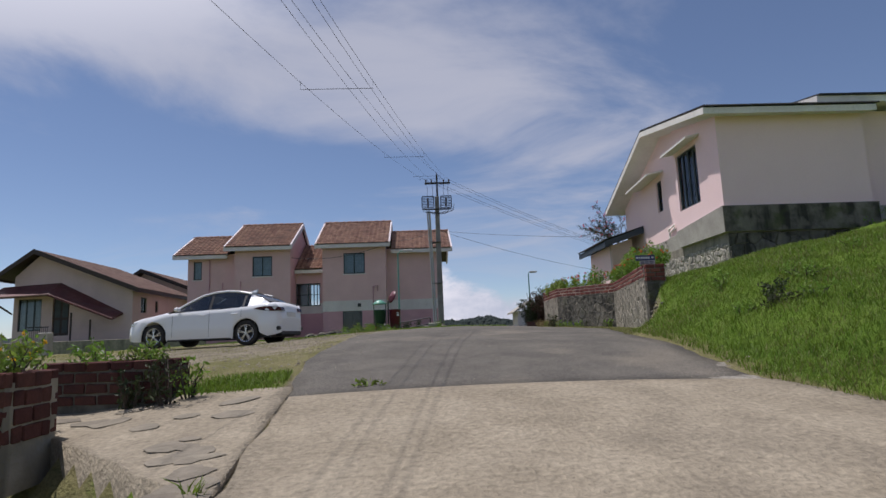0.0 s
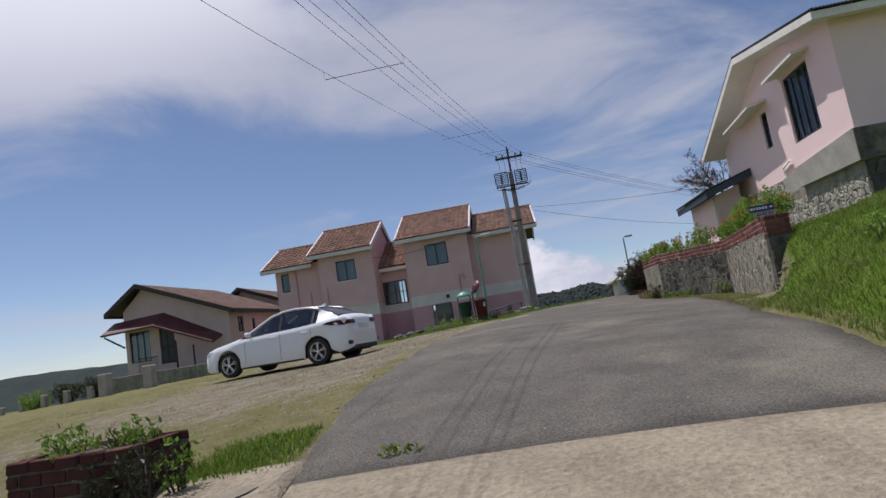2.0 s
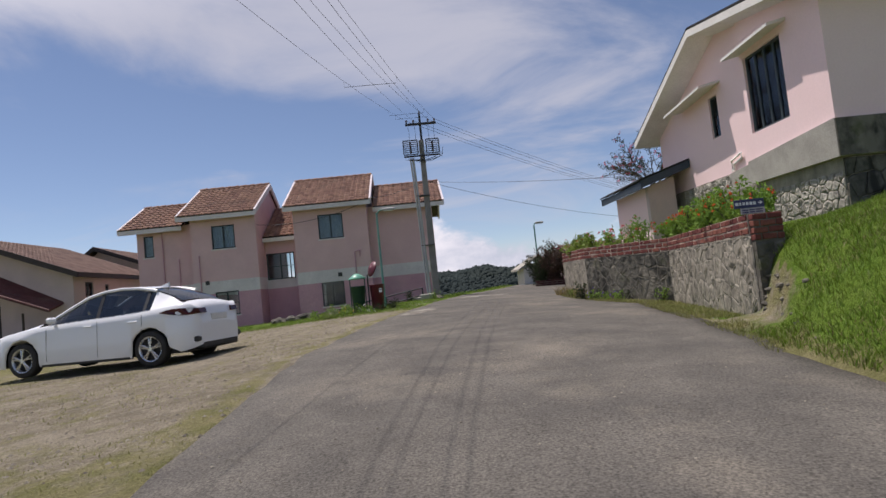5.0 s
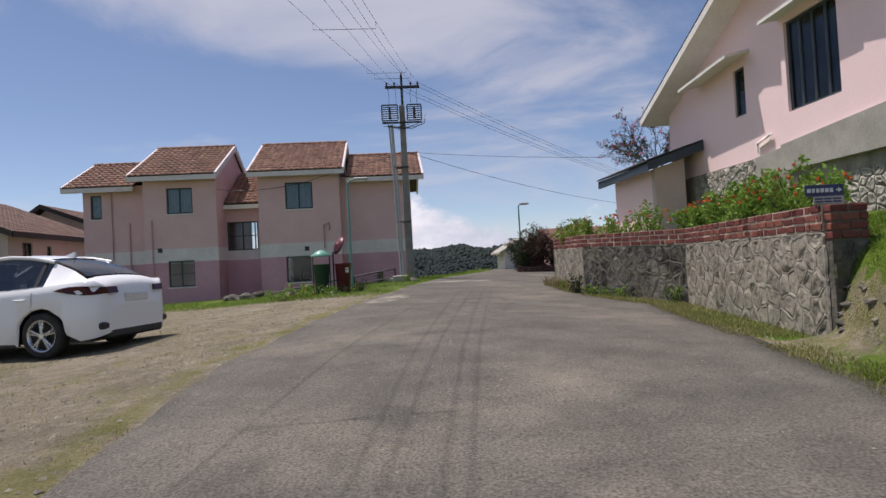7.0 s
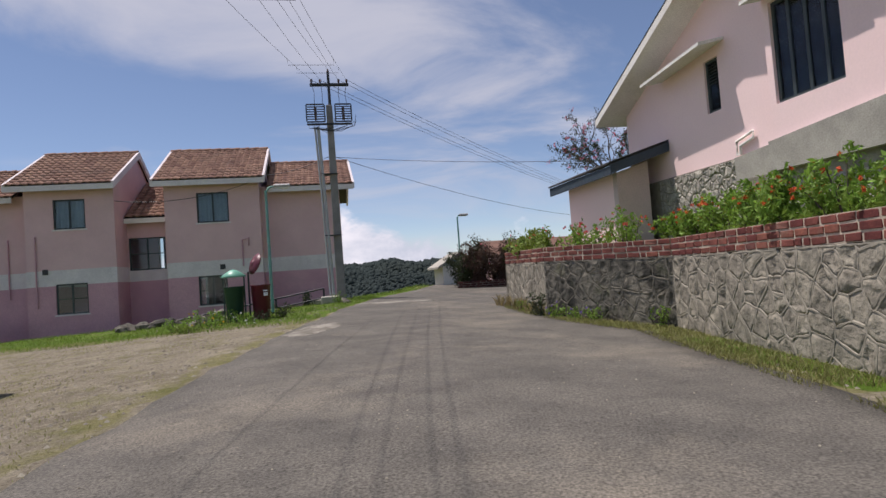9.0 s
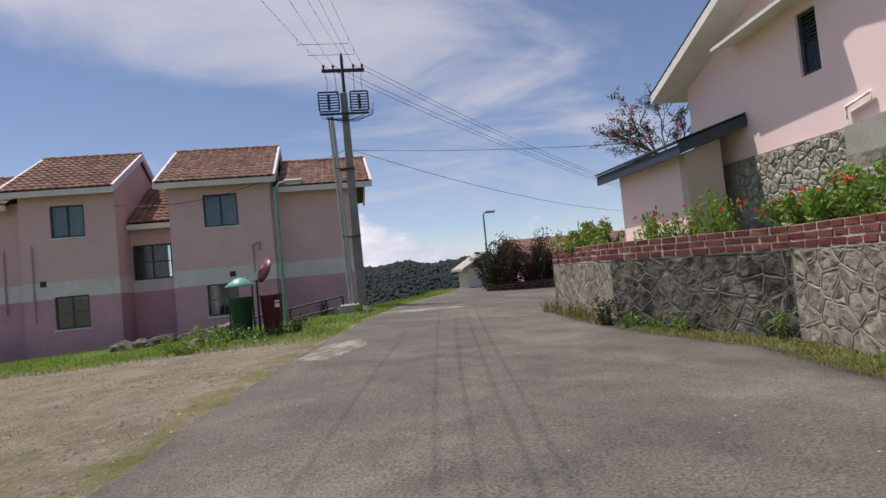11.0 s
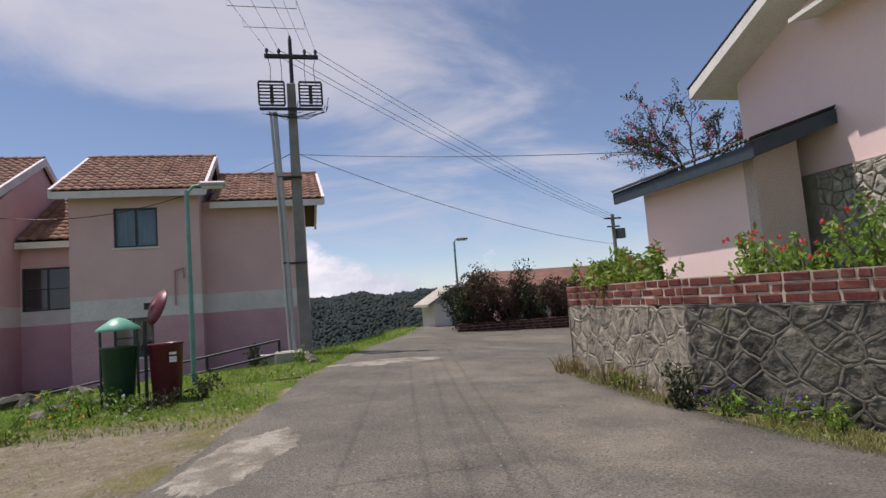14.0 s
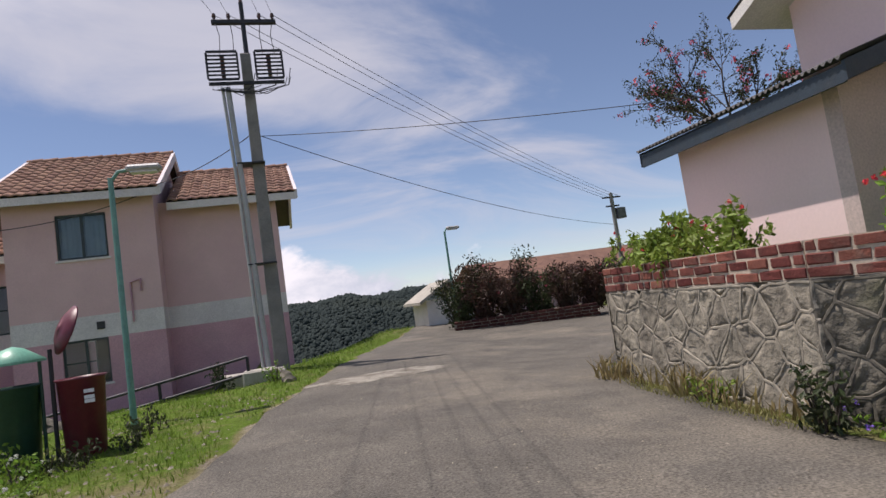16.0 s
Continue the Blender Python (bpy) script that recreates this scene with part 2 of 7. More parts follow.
M["tile_old"] = material("roof_tile_old", (0.20, 0.135, 0.112), (0.145, 0.095, 0.080), scale=3.0, rough=0.88, bump=0.3, fine=40, stain=(0.10, 0.078, 0.068), stain_scale=1.0, stain_amount=0.6, spec=0.15, jitter=0.2, island=True)
M["red_sheet"] = material("red_sheet", (0.125, 0.032, 0.032), (0.085, 0.026, 0.026), scale=2, rough=0.6, bump=0.1, fine=30, stain=(0.2, 0.12, 0.09), stain_scale=1.2, stain_amount=0.4)
M["roof_brown"] = material("roof_brown", (0.20, 0.115, 0.085), (0.14, 0.082, 0.064), scale=2.5, rough=0.88, bump=0.4, fine=12, stain=(0.10, 0.07, 0.058), stain_scale=0.9, stain_amount=0.6, spec=0.15)
M["dark_wood"] = material("dark_wood", (0.045, 0.028, 0.022), (0.03, 0.02, 0.017), scale=6, rough=0.6, bump=0.2, fine=50)
M["frame"] = material("window_frame_paint", (0.035, 0.05, 0.052), (0.025, 0.036, 0.04), scale=6, rough=0.5, bump=0.1, fine=50)
# Bluish cloth, lightened to paint in sky reflected by the panes.
M["curtain"] = material("curtain_cloth", (0.46, 0.50, 0.52), (0.37, 0.41, 0.435), scale=5, rough=0.9, bump=0.1, fine=60)
# Near black: the shade of unlit rooms, put into the colour.
M["room_shade"] = material("room_shade", (0.03, 0.03, 0.032), (0.022, 0.022, 0.024), scale=2, rough=0.9, bump=0, fine=20)
M["fascia"] = material("blue_fascia", (0.035, 0.055, 0.075), (0.028, 0.042, 0.058), scale=3, rough=0.6, bump=0.15, fine=50, stain=(0.08, 0.09, 0.09), stain_scale=3, stain_amount=0.4)
M["black_sheet"] = material("black_sheet", (0.022, 0.022, 0.024), (0.035, 0.034, 0.034), scale=3, rough=0.65, bump=0.15, fine=40)
M["steel"] = material("painted_steel", (0.16, 0.16, 0.165), (0.11, 0.11, 0.115), scale=4, rough=0.5, bump=0.1, fine=60, metal=0.6)
M["dark_steel"] = material("dark_steel", (0.045, 0.045, 0.05), (0.03, 0.03, 0.034), scale=4, rough=0.5, bump=0.1, fine=60, metal=0.4)
M["pole_concrete"] = material("pole_concrete", (0.27, 0.26, 0.245), (0.2, 0.195, 0.185), scale=2.5, rough=0.85, bump=0.25, fine=45, stain=(0.13, 0.125, 0.12), stain_scale=1.4, stain_amount=0.5, spec=0.2)
M["pipe_grey"] = material("grey_pipe", (0.42, 0.42, 0.42), (0.36, 0.36, 0.36), scale=3, rough=0.5, bump=0.05, fine=40)
M["wire"] = material("wire", (0.03, 0.03, 0.033), (0.04, 0.04, 0.042), scale=2, rough=0.5, bump=0, fine=20)
M["insulator"] = material("insulator", (0.10, 0.055, 0.04), (0.08, 0.04, 0.03), scale=8, rough=0.25, bump=0, fine=40)
M["green_paint"] = material("green_paint", (0.015, 0.06, 0.04), (0.011, 0.045, 0.031), scale=4, rough=0.45, bump=0.1, fine=45, stain=(0.04, 0.06, 0.045), stain_scale=3, stain_amount=0.4)
M["green_light"] = material("green_light", (0.16, 0.42, 0.30), (0.12, 0.33, 0.24), scale=4, rough=0.4, bump=0.05, fine=45)
M["green_pole"] = material("green_pole", (0.15, 0.34, 0.29), (0.12, 0.26, 0.225), scale=5, rough=0.5, bump=0.05, fine=45)
M["red_paint"] = material("red_paint", (0.125, 0.011, 0.027), (0.095, 0.009, 0.021), scale=4, rough=0.45, bump=0.1, fine=45, stain=(0.07, 0.04, 0.036), stain_scale=3, stain_amount=0.4)
M["car_paint"] = material("car_paint", (0.78, 0.79, 0.80), (0.77, 0.78, 0.79), scale=0.5, rough=0.2, bump=0, fine=3, spec=0.6, grain=(0.99, 1.01))
M["car_black"] = material("car_black", (0.015, 0.015, 0.016), (0.02, 0.02, 0.021), scale=3, rough=0.5, bump=0.05, fine=60)
M["tyre"] = material("tyre", (0.022, 0.021, 0.02), (0.035, 0.032, 0.029), scale=6, rough=0.85, bump=0.2, fine=80)
M["alloy"] = material("alloy", (0.62, 0.63, 0.64), (0.55, 0.56, 0.57), scale=3, rough=0.28, bump=0, fine=40, metal=0.8)
M["tail_red"] = material("tail_lamp_red", (0.075, 0.005, 0.008), (0.045, 0.004, 0.006), scale=10, rough=0.12, bump=0, fine=40)
M["plate"] = material("number_plate", (0.66, 0.66, 0.64), (0.6, 0.6, 0.58), scale=4, rough=0.5, bump=0, fine=40)
M["sign_blue"] = material("sign_blue", (0.028, 0.028, 0.10), (0.022, 0.022, 0.08), scale=6, rough=0.4, bump=0, fine=30)
M["sign_grey"] = material("sign_grey", (0.40, 0.38, 0.38), (0.34, 0.32, 0.32), scale=6, rough=0.5, bump=0, fine=30)
M["sign_white"] = material("sign_white", (0.72, 0.72, 0.74), (0.66, 0.66, 0.68), scale=6, rough=0.5, bump=0, fine=30)
M["bark"] = material("bark", (0.085, 0.065, 0.05), (0.055, 0.043, 0.035), scale=8, rough=0.9, bump=0.5, fine=40)
M["soil"] = material("soil", (0.10, 0.075, 0.05), (0.065, 0.05, 0.035), scale=3, rough=0.95, bump=0.5, fine=30)
M["leaf"] = leaf_material("leaf", (0.14, 0.245, 0.033), (0.205, 0.32, 0.052), 0.38)
M["leaf_yellow"] = leaf_material("leaf_yellow", (0.20, 0.27, 0.045), (0.15, 0.22, 0.035))
M["leaf_dark"] = leaf_material("leaf_dark", (0.032, 0.052, 0.018), (0.055, 0.06, 0.024), 0.2)
M["leaf_red"] = leaf_material("leaf_red", (0.10, 0.045, 0.04), (0.07, 0.05, 0.03), 0.2)
M["grass"] = leaf_material("grass_blade", (0.125, 0.205, 0.021), (0.18, 0.255, 0.038), 0.38)
M["grass_dry"] = leaf_material("grass_dry", (0.27, 0.255, 0.10), (0.20, 0.215, 0.065), 0.4)
M["grass_straw"] = leaf_material("grass_straw", (0.30, 0.23, 0.11), (0.22, 0.19, 0.08), 0.4)
M["flower_red"] = leaf_material("flower_red", (0.62, 0.075, 0.03), (0.70, 0.14, 0.03), 0.2)
M["flower_geranium"] = leaf_material("flower_geranium", (0.66, 0.05, 0.06), (0.72, 0.09, 0.10), 0.2)
M["flower_pink"] = leaf_material("flower_pink", (0.62, 0.10, 0.16), (0.70, 0.16, 0.22), 0.2)
M["flower_yellow"] = leaf_material("flower_yellow", (0.75, 0.45, 0.02), (0.8, 0.5, 0.03), 0.2)
M["flower_white"] = leaf_material("flower_white", (0.75, 0.74, 0.68), (0.7, 0.7, 0.66), 0.2)
M["flower_violet"] = leaf_material("flower_violet", (0.16, 0.09, 0.42), (0.2, 0.12, 0.5), 0.2)
M["glass"] = glass_material("window_glass", (0.80, 0.86, 0.88))
M["car_glass"] = glass_material("car_glass", (0.22, 0.25, 0.26), 2.0)


def streaked(mat, tint, amount, scale, lo=0.5, hi=0.66):
    """Run-off streaks or blotches of another tint over a material."""
    nt = mat.node_tree
    p = nt.nodes["Principled BSDF"]
    src = p.inputs["Base Color"].links[0].from_socket
    geo, mp = nt.nodes.new("ShaderNodeNewGeometry"), nt.nodes.new("ShaderNodeMapping")
    mp.inputs["Scale"].default_value = scale
    tex, mr, mx = nt.nodes.new("ShaderNodeTexNoise"), nt.nodes.new("ShaderNodeMapRange"), nt.nodes.new("ShaderNodeMix")
    tex.inputs["Scale"].default_value, tex.inputs["Detail"].default_value = 1.0, 5
    for k, v in (("From Min", lo), ("From Max", hi), ("To Max", amount)):
        mr.inputs[k].default_value = v
    mx.data_type = 'RGBA'
    mx.inputs[7].default_value = rgb(tint)
    nt.links.new(geo.outputs["Position"], mp.inputs[0])
    nt.links.new(mp.outputs[0], tex.inputs["Vector"])
    nt.links.new(tex.outputs["Fac"], mr.inputs["Value"])
    nt.links.new(mr.outputs[0], mx.inputs[0])
    nt.links.new(src, mx.inputs[6])
    nt.links.new(mx.outputs[2], p.inputs["Base Color"])


for key in ("stone", "mortar"):
    streaked(M[key], (0.10, 0.092, 0.075), 0.55, (3.2, 3.2, 0.55))
for key in ("stone_dark", "mortar_dark"):
    streaked(M[key], (0.030, 0.029, 0.026), 0.8, (3.6, 3.6, 0.5), 0.48, 0.6)
    streaked(M[key], (0.26, 0.235, 0.185), 0.65, (2.1, 2.1, 1.6), 0.5, 0.62)
    streaked(M[key], (0.085, 0.10, 0.04), 0.6, (1.5, 1.5, 2.2), 0.56, 0.68)
M["pointing"] = material("pointing", (0.37, 0.335, 0.27), (0.25, 0.228, 0.185), scale=5.0, rough=0.95, bump=0.4, fine=40, stain=(0.13, 0.12, 0.10), stain_scale=1.3, stain_amount=0.7, spec=0.12)
M["pointing_dark"] = material("pointing_dark", (0.20, 0.182, 0.148), (0.12, 0.11, 0.09), scale=4.0, rough=0.95, bump=0.4, fine=40, stain=(0.055, 0.052, 0.045), stain_scale=1.5, stain_amount=0.8, spec=0.12)


def ground_material():
    """Trodden yard earth, dry turf and lush grass, told apart by the lie of the land."""
    mat = bpy.data.materials.new("ground_earth_and_turf")
    mat.use_nodes = True
    nt = mat.node_tree
    N, L = nt.nodes.new, nt.links.new
    p = nt.nodes["Principled BSDF"]
    p.inputs["Roughness"].default_value = 0.95
    p.inputs["Specular IOR Level"].default_value = 0.12
    geo = N("ShaderNodeNewGeometry")

    def tex(s, d=6, r=0.62, w=0.0):
        n = N("ShaderNodeTexNoise")
        L(geo.outputs["Position"], n.inputs["Vector"])
        n.inputs["Scale"].default_value, n.inputs["Detail"].default_value, n.inputs["Roughness"].default_value = s, d, r
        n.inputs["Distortion"].default_value = w
        return n.outputs["Fac"]

    def mr(v, a, b, lo=0.0, hi=1.0):
        n = N("ShaderNodeMapRange")
        L(v, n.inputs["Value"])
        for k, x in zip(("From Min", "From Max", "To Min", "To Max"), (a, b, lo, hi)):
            n.inputs[k].default_value = x
        return n.outputs["Result"]

    def mixc(f, a, b):
        n = N("ShaderNodeMix")
        n.data_type = 'RGBA'
        L(f, n.inputs[0])
        for i, v in ((6, a), (7, b)):
            if isinstance(v, tuple):
                n.inputs[i].default_value = rgb(v)
            else:
                L(v, n.inputs[i])
        return n.outputs[2]

    at = N("ShaderNodeAttribute")
    at.attribute_name = "cover"
    sepc = N("ShaderNodeSeparateColor")
    L(at.outputs["Color"], sepc.inputs[0])
    earth = mixc(mr(tex(1.3), 0.36, 0.64), (0.315, 0.275, 0.203), (0.212, 0.182, 0.132))
    earth = mixc(mr(tex(7.0, 4), 0.5, 0.7, 0, 0.6), earth, (0.43, 0.38, 0.29))
    earth = mixc(mr(tex(24.0, 5), 0.56, 0.66, 0, 0.5), earth, (0.15, 0.125, 0.09))
    dry = mixc(mr(tex(2.6), 0.35, 0.65), (0.255, 0.228, 0.115), (0.17, 0.168, 0.062))
    lush = mixc(mr(tex(1.1), 0.35, 0.65), (0.092, 0.165, 0.018), (0.13, 0.20, 0.027))
    lush = mixc(mr(tex(0.5, 5), 0.55, 0.72, 0, 0.45), lush, (0.05, 0.075, 0.017))
    lush = mixc(mr(tex(4.5, 5), 0.54, 0.68, 0, 0.6), lush, (0.125, 0.165, 0.04))

    def ragged(sock, s, a, b):
        n = N("ShaderNodeMath")
        n.operation = 'ADD'
        L(sock, n.inputs[0])
        sub = N("ShaderNodeMath")
        sub.operation = 'MULTIPLY_ADD'
        L(tex(s, 7, 0.7), sub.inputs[0])
        sub.inputs[1].default_value, sub.inputs[2].default_value = 1.3, -0.65
        L(sub.outputs[0], n.inputs[1])
        return mr(n.outputs[0], a, b)

    col = mixc(ragged(sepc.outputs[0], 1.9, 0.38, 0.62), earth, dry)
    col = mixc(ragged(sepc.outputs[1], 2.3, 0.38, 0.62), col, lush)
    fine = tex(38, 5, 0.7)
    gm = N("ShaderNodeMix")
    gm.data_type, gm.blend_type = 'RGBA', 'MULTIPLY'
    gm.inputs[0].default_value = 1.0
    cc = N("ShaderNodeCombineColor")
    g = mr(fine, 0.25, 0.75, 0.55, 1.38)
    for i in range(3):
        L(g, cc.inputs[i])
    L(col, gm.inputs[6])
    L(cc.outputs[0], gm.inputs[7])
    L(gm.outputs[2], p.inputs["Base Color"])
    b = N("ShaderNodeBump")
    b.inputs["Strength"].default_value, b.inputs["Distance"].default_value = 0.9, 0.06
    hs = N("ShaderNodeMath")
    hs.operation = 'MULTIPLY_ADD'
    L(tex(7.5, 5, 0.6), hs.inputs[0])
    hs.inputs[1].default_value = 1.6
    L(fine, hs.inputs[2])
    L(hs.outputs[0], b.inputs["Height"])
    L(b.outputs[0], p.inputs["Normal"])
    return mat


M["ground"] = ground_material()
# Distance haze is put into the forest colour as a faint blue cast.
M["forest"] = material("far_forest", (0.042, 0.053, 0.050), (0.030, 0.040, 0.040), scale=0.08, rough=1.0, bump=0, fine=0.6, stain=(0.05, 0.058, 0.042), stain_scale=0.02, stain_amount=0.5, spec=0.05)


# ---- building blocks ----
def obj(name, bm, mat, parent=None, label="", smooth=False):
    me = bpy.data.meshes.new(name)
    bm.normal_update()
    bm.to_mesh(me)
    bm.free()
    for mt in (mat if isinstance(mat, (list, tuple)) else [mat]):
        me.materials.append(mt)
    if smooth:
        me.shade_smooth()
    ob = new(name, me)
    if parent:
        ob.parent = parent
        ob.matrix_parent_inverse = parent.matrix_world.inverted() if parent.matrix_world != Matrix.Identity(4) else Matrix.Identity(4)
    if label:
        ob["label"] = label
    return ob


def part(name, bm, mat, parent, label="", smooth=False):
    """A part given in the coordinates of its thing."""
    ob = obj(name, bm, mat, None, label, smooth)
    ob.parent = parent
    return ob


def thing(name, m, label, category, group=""):
    ob = new(name)
    ob.empty_display_size = 0.1
    ob.matrix_world = m
    return tagged(ob, label, category, group)


def structure(ob, label, category=""):
    return tagged(ob, label, category, "", "structure")


def box(bm, x0, x1, y0, y1, z0, z1, bevel=0.0, mi=0):
    r = bmesh.ops.create_cube(bm, size=1.0, matrix=Matrix.LocRotScale(((x0 + x1) / 2, (y0 + y1) / 2, (z0 + z1) / 2), None, (x1 - x0, y1 - y0, z1 - z0)))
    fs = {f for v in r["verts"] for f in v.link_faces}
    for f in fs:
        f.material_index = mi
    if bevel:
        es = list({e for v in r["verts"] for e in v.link_edges})
        bmesh.ops.bevel(bm, geom=es, offset=bevel, segments=1, affect='EDGES', profile=0.5)
    return r["verts"]


def cyl(bm, a, b, r0, r1=None, seg=10, mi=0, cap=True):
    """A round bar from a to b."""
    a, b = Vector(a), Vector(b)
    d = b - a
    if d.length < 1e-6:
        return
    r1 = r0 if r1 is None else r1
    q = d.to_track_quat('Z', 'Y').to_matrix().to_4x4()
    r = bmesh.ops.create_cone(bm, cap_ends=cap, segments=seg, radius1=r0, radius2=max(r1, 1e-4), depth=d.length, matrix=Matrix.Translation((a + b) / 2) @ q)
    for f in {f for v in r["verts"] for f in v.link_faces}:
        f.material_index = mi
    return r["verts"]


def tube(bm, pts, r, seg=6, mi=0):
    """A bent bar along points."""
    pts = [Vector(p) for p in pts]
    rings = []
    for i, p in enumerate(pts):
        d = (pts[min(i + 1, len(pts) - 1)] - pts[max(i - 1, 0)]).normalized()
        q = d.to_track_quat('Z', 'Y').to_matrix()
        rr = r[i] if isinstance(r, (list, tuple)) else r
        rings.append([bm.verts.new(p + q @ Vector((math.cos(2 * math.pi * k / seg) * rr, math.sin(2 * math.pi * k / seg) * rr, 0))) for k in range(seg)])
    for a, b in zip(rings, rings[1:]):
        for k in range(seg):
            f = bm.faces.new((a[k], a[(k + 1) % seg], b[(k + 1) % seg], b[k]))
            f.material_index = mi
            f.smooth = True


def prism(bm, poly, axis, a, b, mi=0):
    """A flat polygon of 2D points, drawn out along an axis from a to b."""
    def at(p, s):
        return {'x': (s, p[0], p[1]), 'y': (p[0], s, p[1]), 'z': (p[0], p[1], s)}[axis]
    va, vb = [bm.verts.new(at(p, a)) for p in poly], [bm.verts.new(at(p, b)) for p in poly]
    fs = [bm.faces.new(va), bm.faces.new(vb)]
    n = len(poly)
    for i in range(n):
        fs.append(bm.faces.new((va[i], va[(i + 1) % n], vb[(i + 1) % n], vb[i])))
    for f in fs:
        f.material_index = mi
    bmesh.ops.recalc_face_normals(bm, faces=fs)
    return fs


def wall_panel(bm, u0, u1, z0, z1, holes, put, thick, mi=0):
    """A wall with rectangular openings through it. put(u, w, z) gives the place; w runs through the wall."""
    us = sorted({u0, u1, *[h[0] for h in holes], *[h[1] for h in holes]})
    zs = sorted({z0, z1, *[h[2] for h in holes], *[h[3] for h in holes]})

    def open_at(u, z):
        return any(h[0] < u < h[1] and h[2] < z < h[3] for h in holes)
    made = []

    def quad(*ps):
        f = bm.faces.new([bm.verts.new(put(*p)) for p in ps])
        f.material_index = mi
        made.append(f)
    for a, b in zip(us, us[1:]):
        for c, d in zip(zs, zs[1:]):
            if open_at((a + b) / 2, (c + d) / 2):
                continue
            for w in (0, thick):
                quad((a, w, c), (b, w, c), (b, w, d), (a, w, d))
            for (p, q), (ua, za, ub, zb) in {(-1, 0): (a, c, a, d), (1, 0): (b, c, b, d), (0, -1): (a, c, b, c), (0, 1): (a, d, b, d)}.items():
                mu, mz = (a + b) / 2 + p * 0, 0
                eu = a - 1e-4 if p < 0 else b + 1e-4 if p > 0 else (a + b) / 2
                ez = c - 1e-4 if q < 0 else d + 1e-4 if q > 0 else (c + d) / 2
                if open_at(eu, ez) or not (u0 < eu < u1 and z0 < ez < z1):
                    quad((ua, 0, za), (ub, 0, zb), (ub, thick, zb), (ua, thick, za))
    bmesh.ops.remove_doubles(bm, verts=bm.verts[:], dist=1e-4)
    bmesh.ops.recalc_face_normals(bm, faces=bm.faces[:])


# ---- the lie of the land ----
HY = (-30, -6, -3, 0, 3, 6.3, 9, 13, 17, 22, 29, 38, 42, 46, 60, 90, 140, 400)
HZ = (-4.0, -0.75, -0.4, 0.02, 0.43, 0.86, 1.17, 1.42, 1.53, 1.65, 1.81, 1.97, 1.6, 0.8, -4, -14, -30, -60)
RIGHT_Y, RIGHT_X = (-8, 2, 3.5, 4.84, 5.87, 8.2, 10.5, 11.1, 13.5, 16, 17, 18.5, 20.4, 22.2, 24, 28, 33), (9.0, 5.2, 4.3, 3.7, 3.3, 3.6, 3.75, 3.95, 4.25, 4.7, 4.95, 4.55, 4.45, 4.6, 5.3, 8.5, 12.0)
LEFT_Y, LEFT_X = (-8, 3.5, 6.18, 7.1, 10.5, 13.3, 17.6, 19.3, 24.3, 28, 33.7, 38), (-1.1, -1.17, -1.3, -1.45, -1.45, -1.3, -0.62, -0.26, 0.93, 2.1, 4.4, 5.8)
WALL = [(4.95, 12.9), (5.77, 17.52), (4.68, 20.1), (4.85, 23.1), (9.6, 26.2)]


def smooth01(v, a, b):
    s = min(max((v - a) / (b - a), 0.0), 1.0)
    return s * s * (3 - 2 * s)


def road_z(x, y):
    z = float(np.interp(y, HY, HZ))
    dx = x - 0.8
    a = abs(dx)
    return z - (0.009 * a * a if a < 5 else 0.225 + 0.03 * min(a - 5, 25)) * (1 - smooth01(y, 26, 40) * 0.6)


def behind_wall(x, y, inset=0.36):
    """True on the terrace that the retaining wall holds."""
    if y < WALL[0][1]:
        return False
    for (x0, y0), (x1, y1) in zip(WALL, WALL[1:-1]):
        if y0 <= y <= y1:
            return x > x0 + (x1 - x0) * (y - y0) / (y1 - y0) + inset
    (x0, y0), (x1, y1) = WALL[-2], WALL[-1]
    return y < y1 + 3 and (x - x0 - inset) * (y1 - y0) - (y - y0 + inset * 0.7) * (x1 - x0) > 0


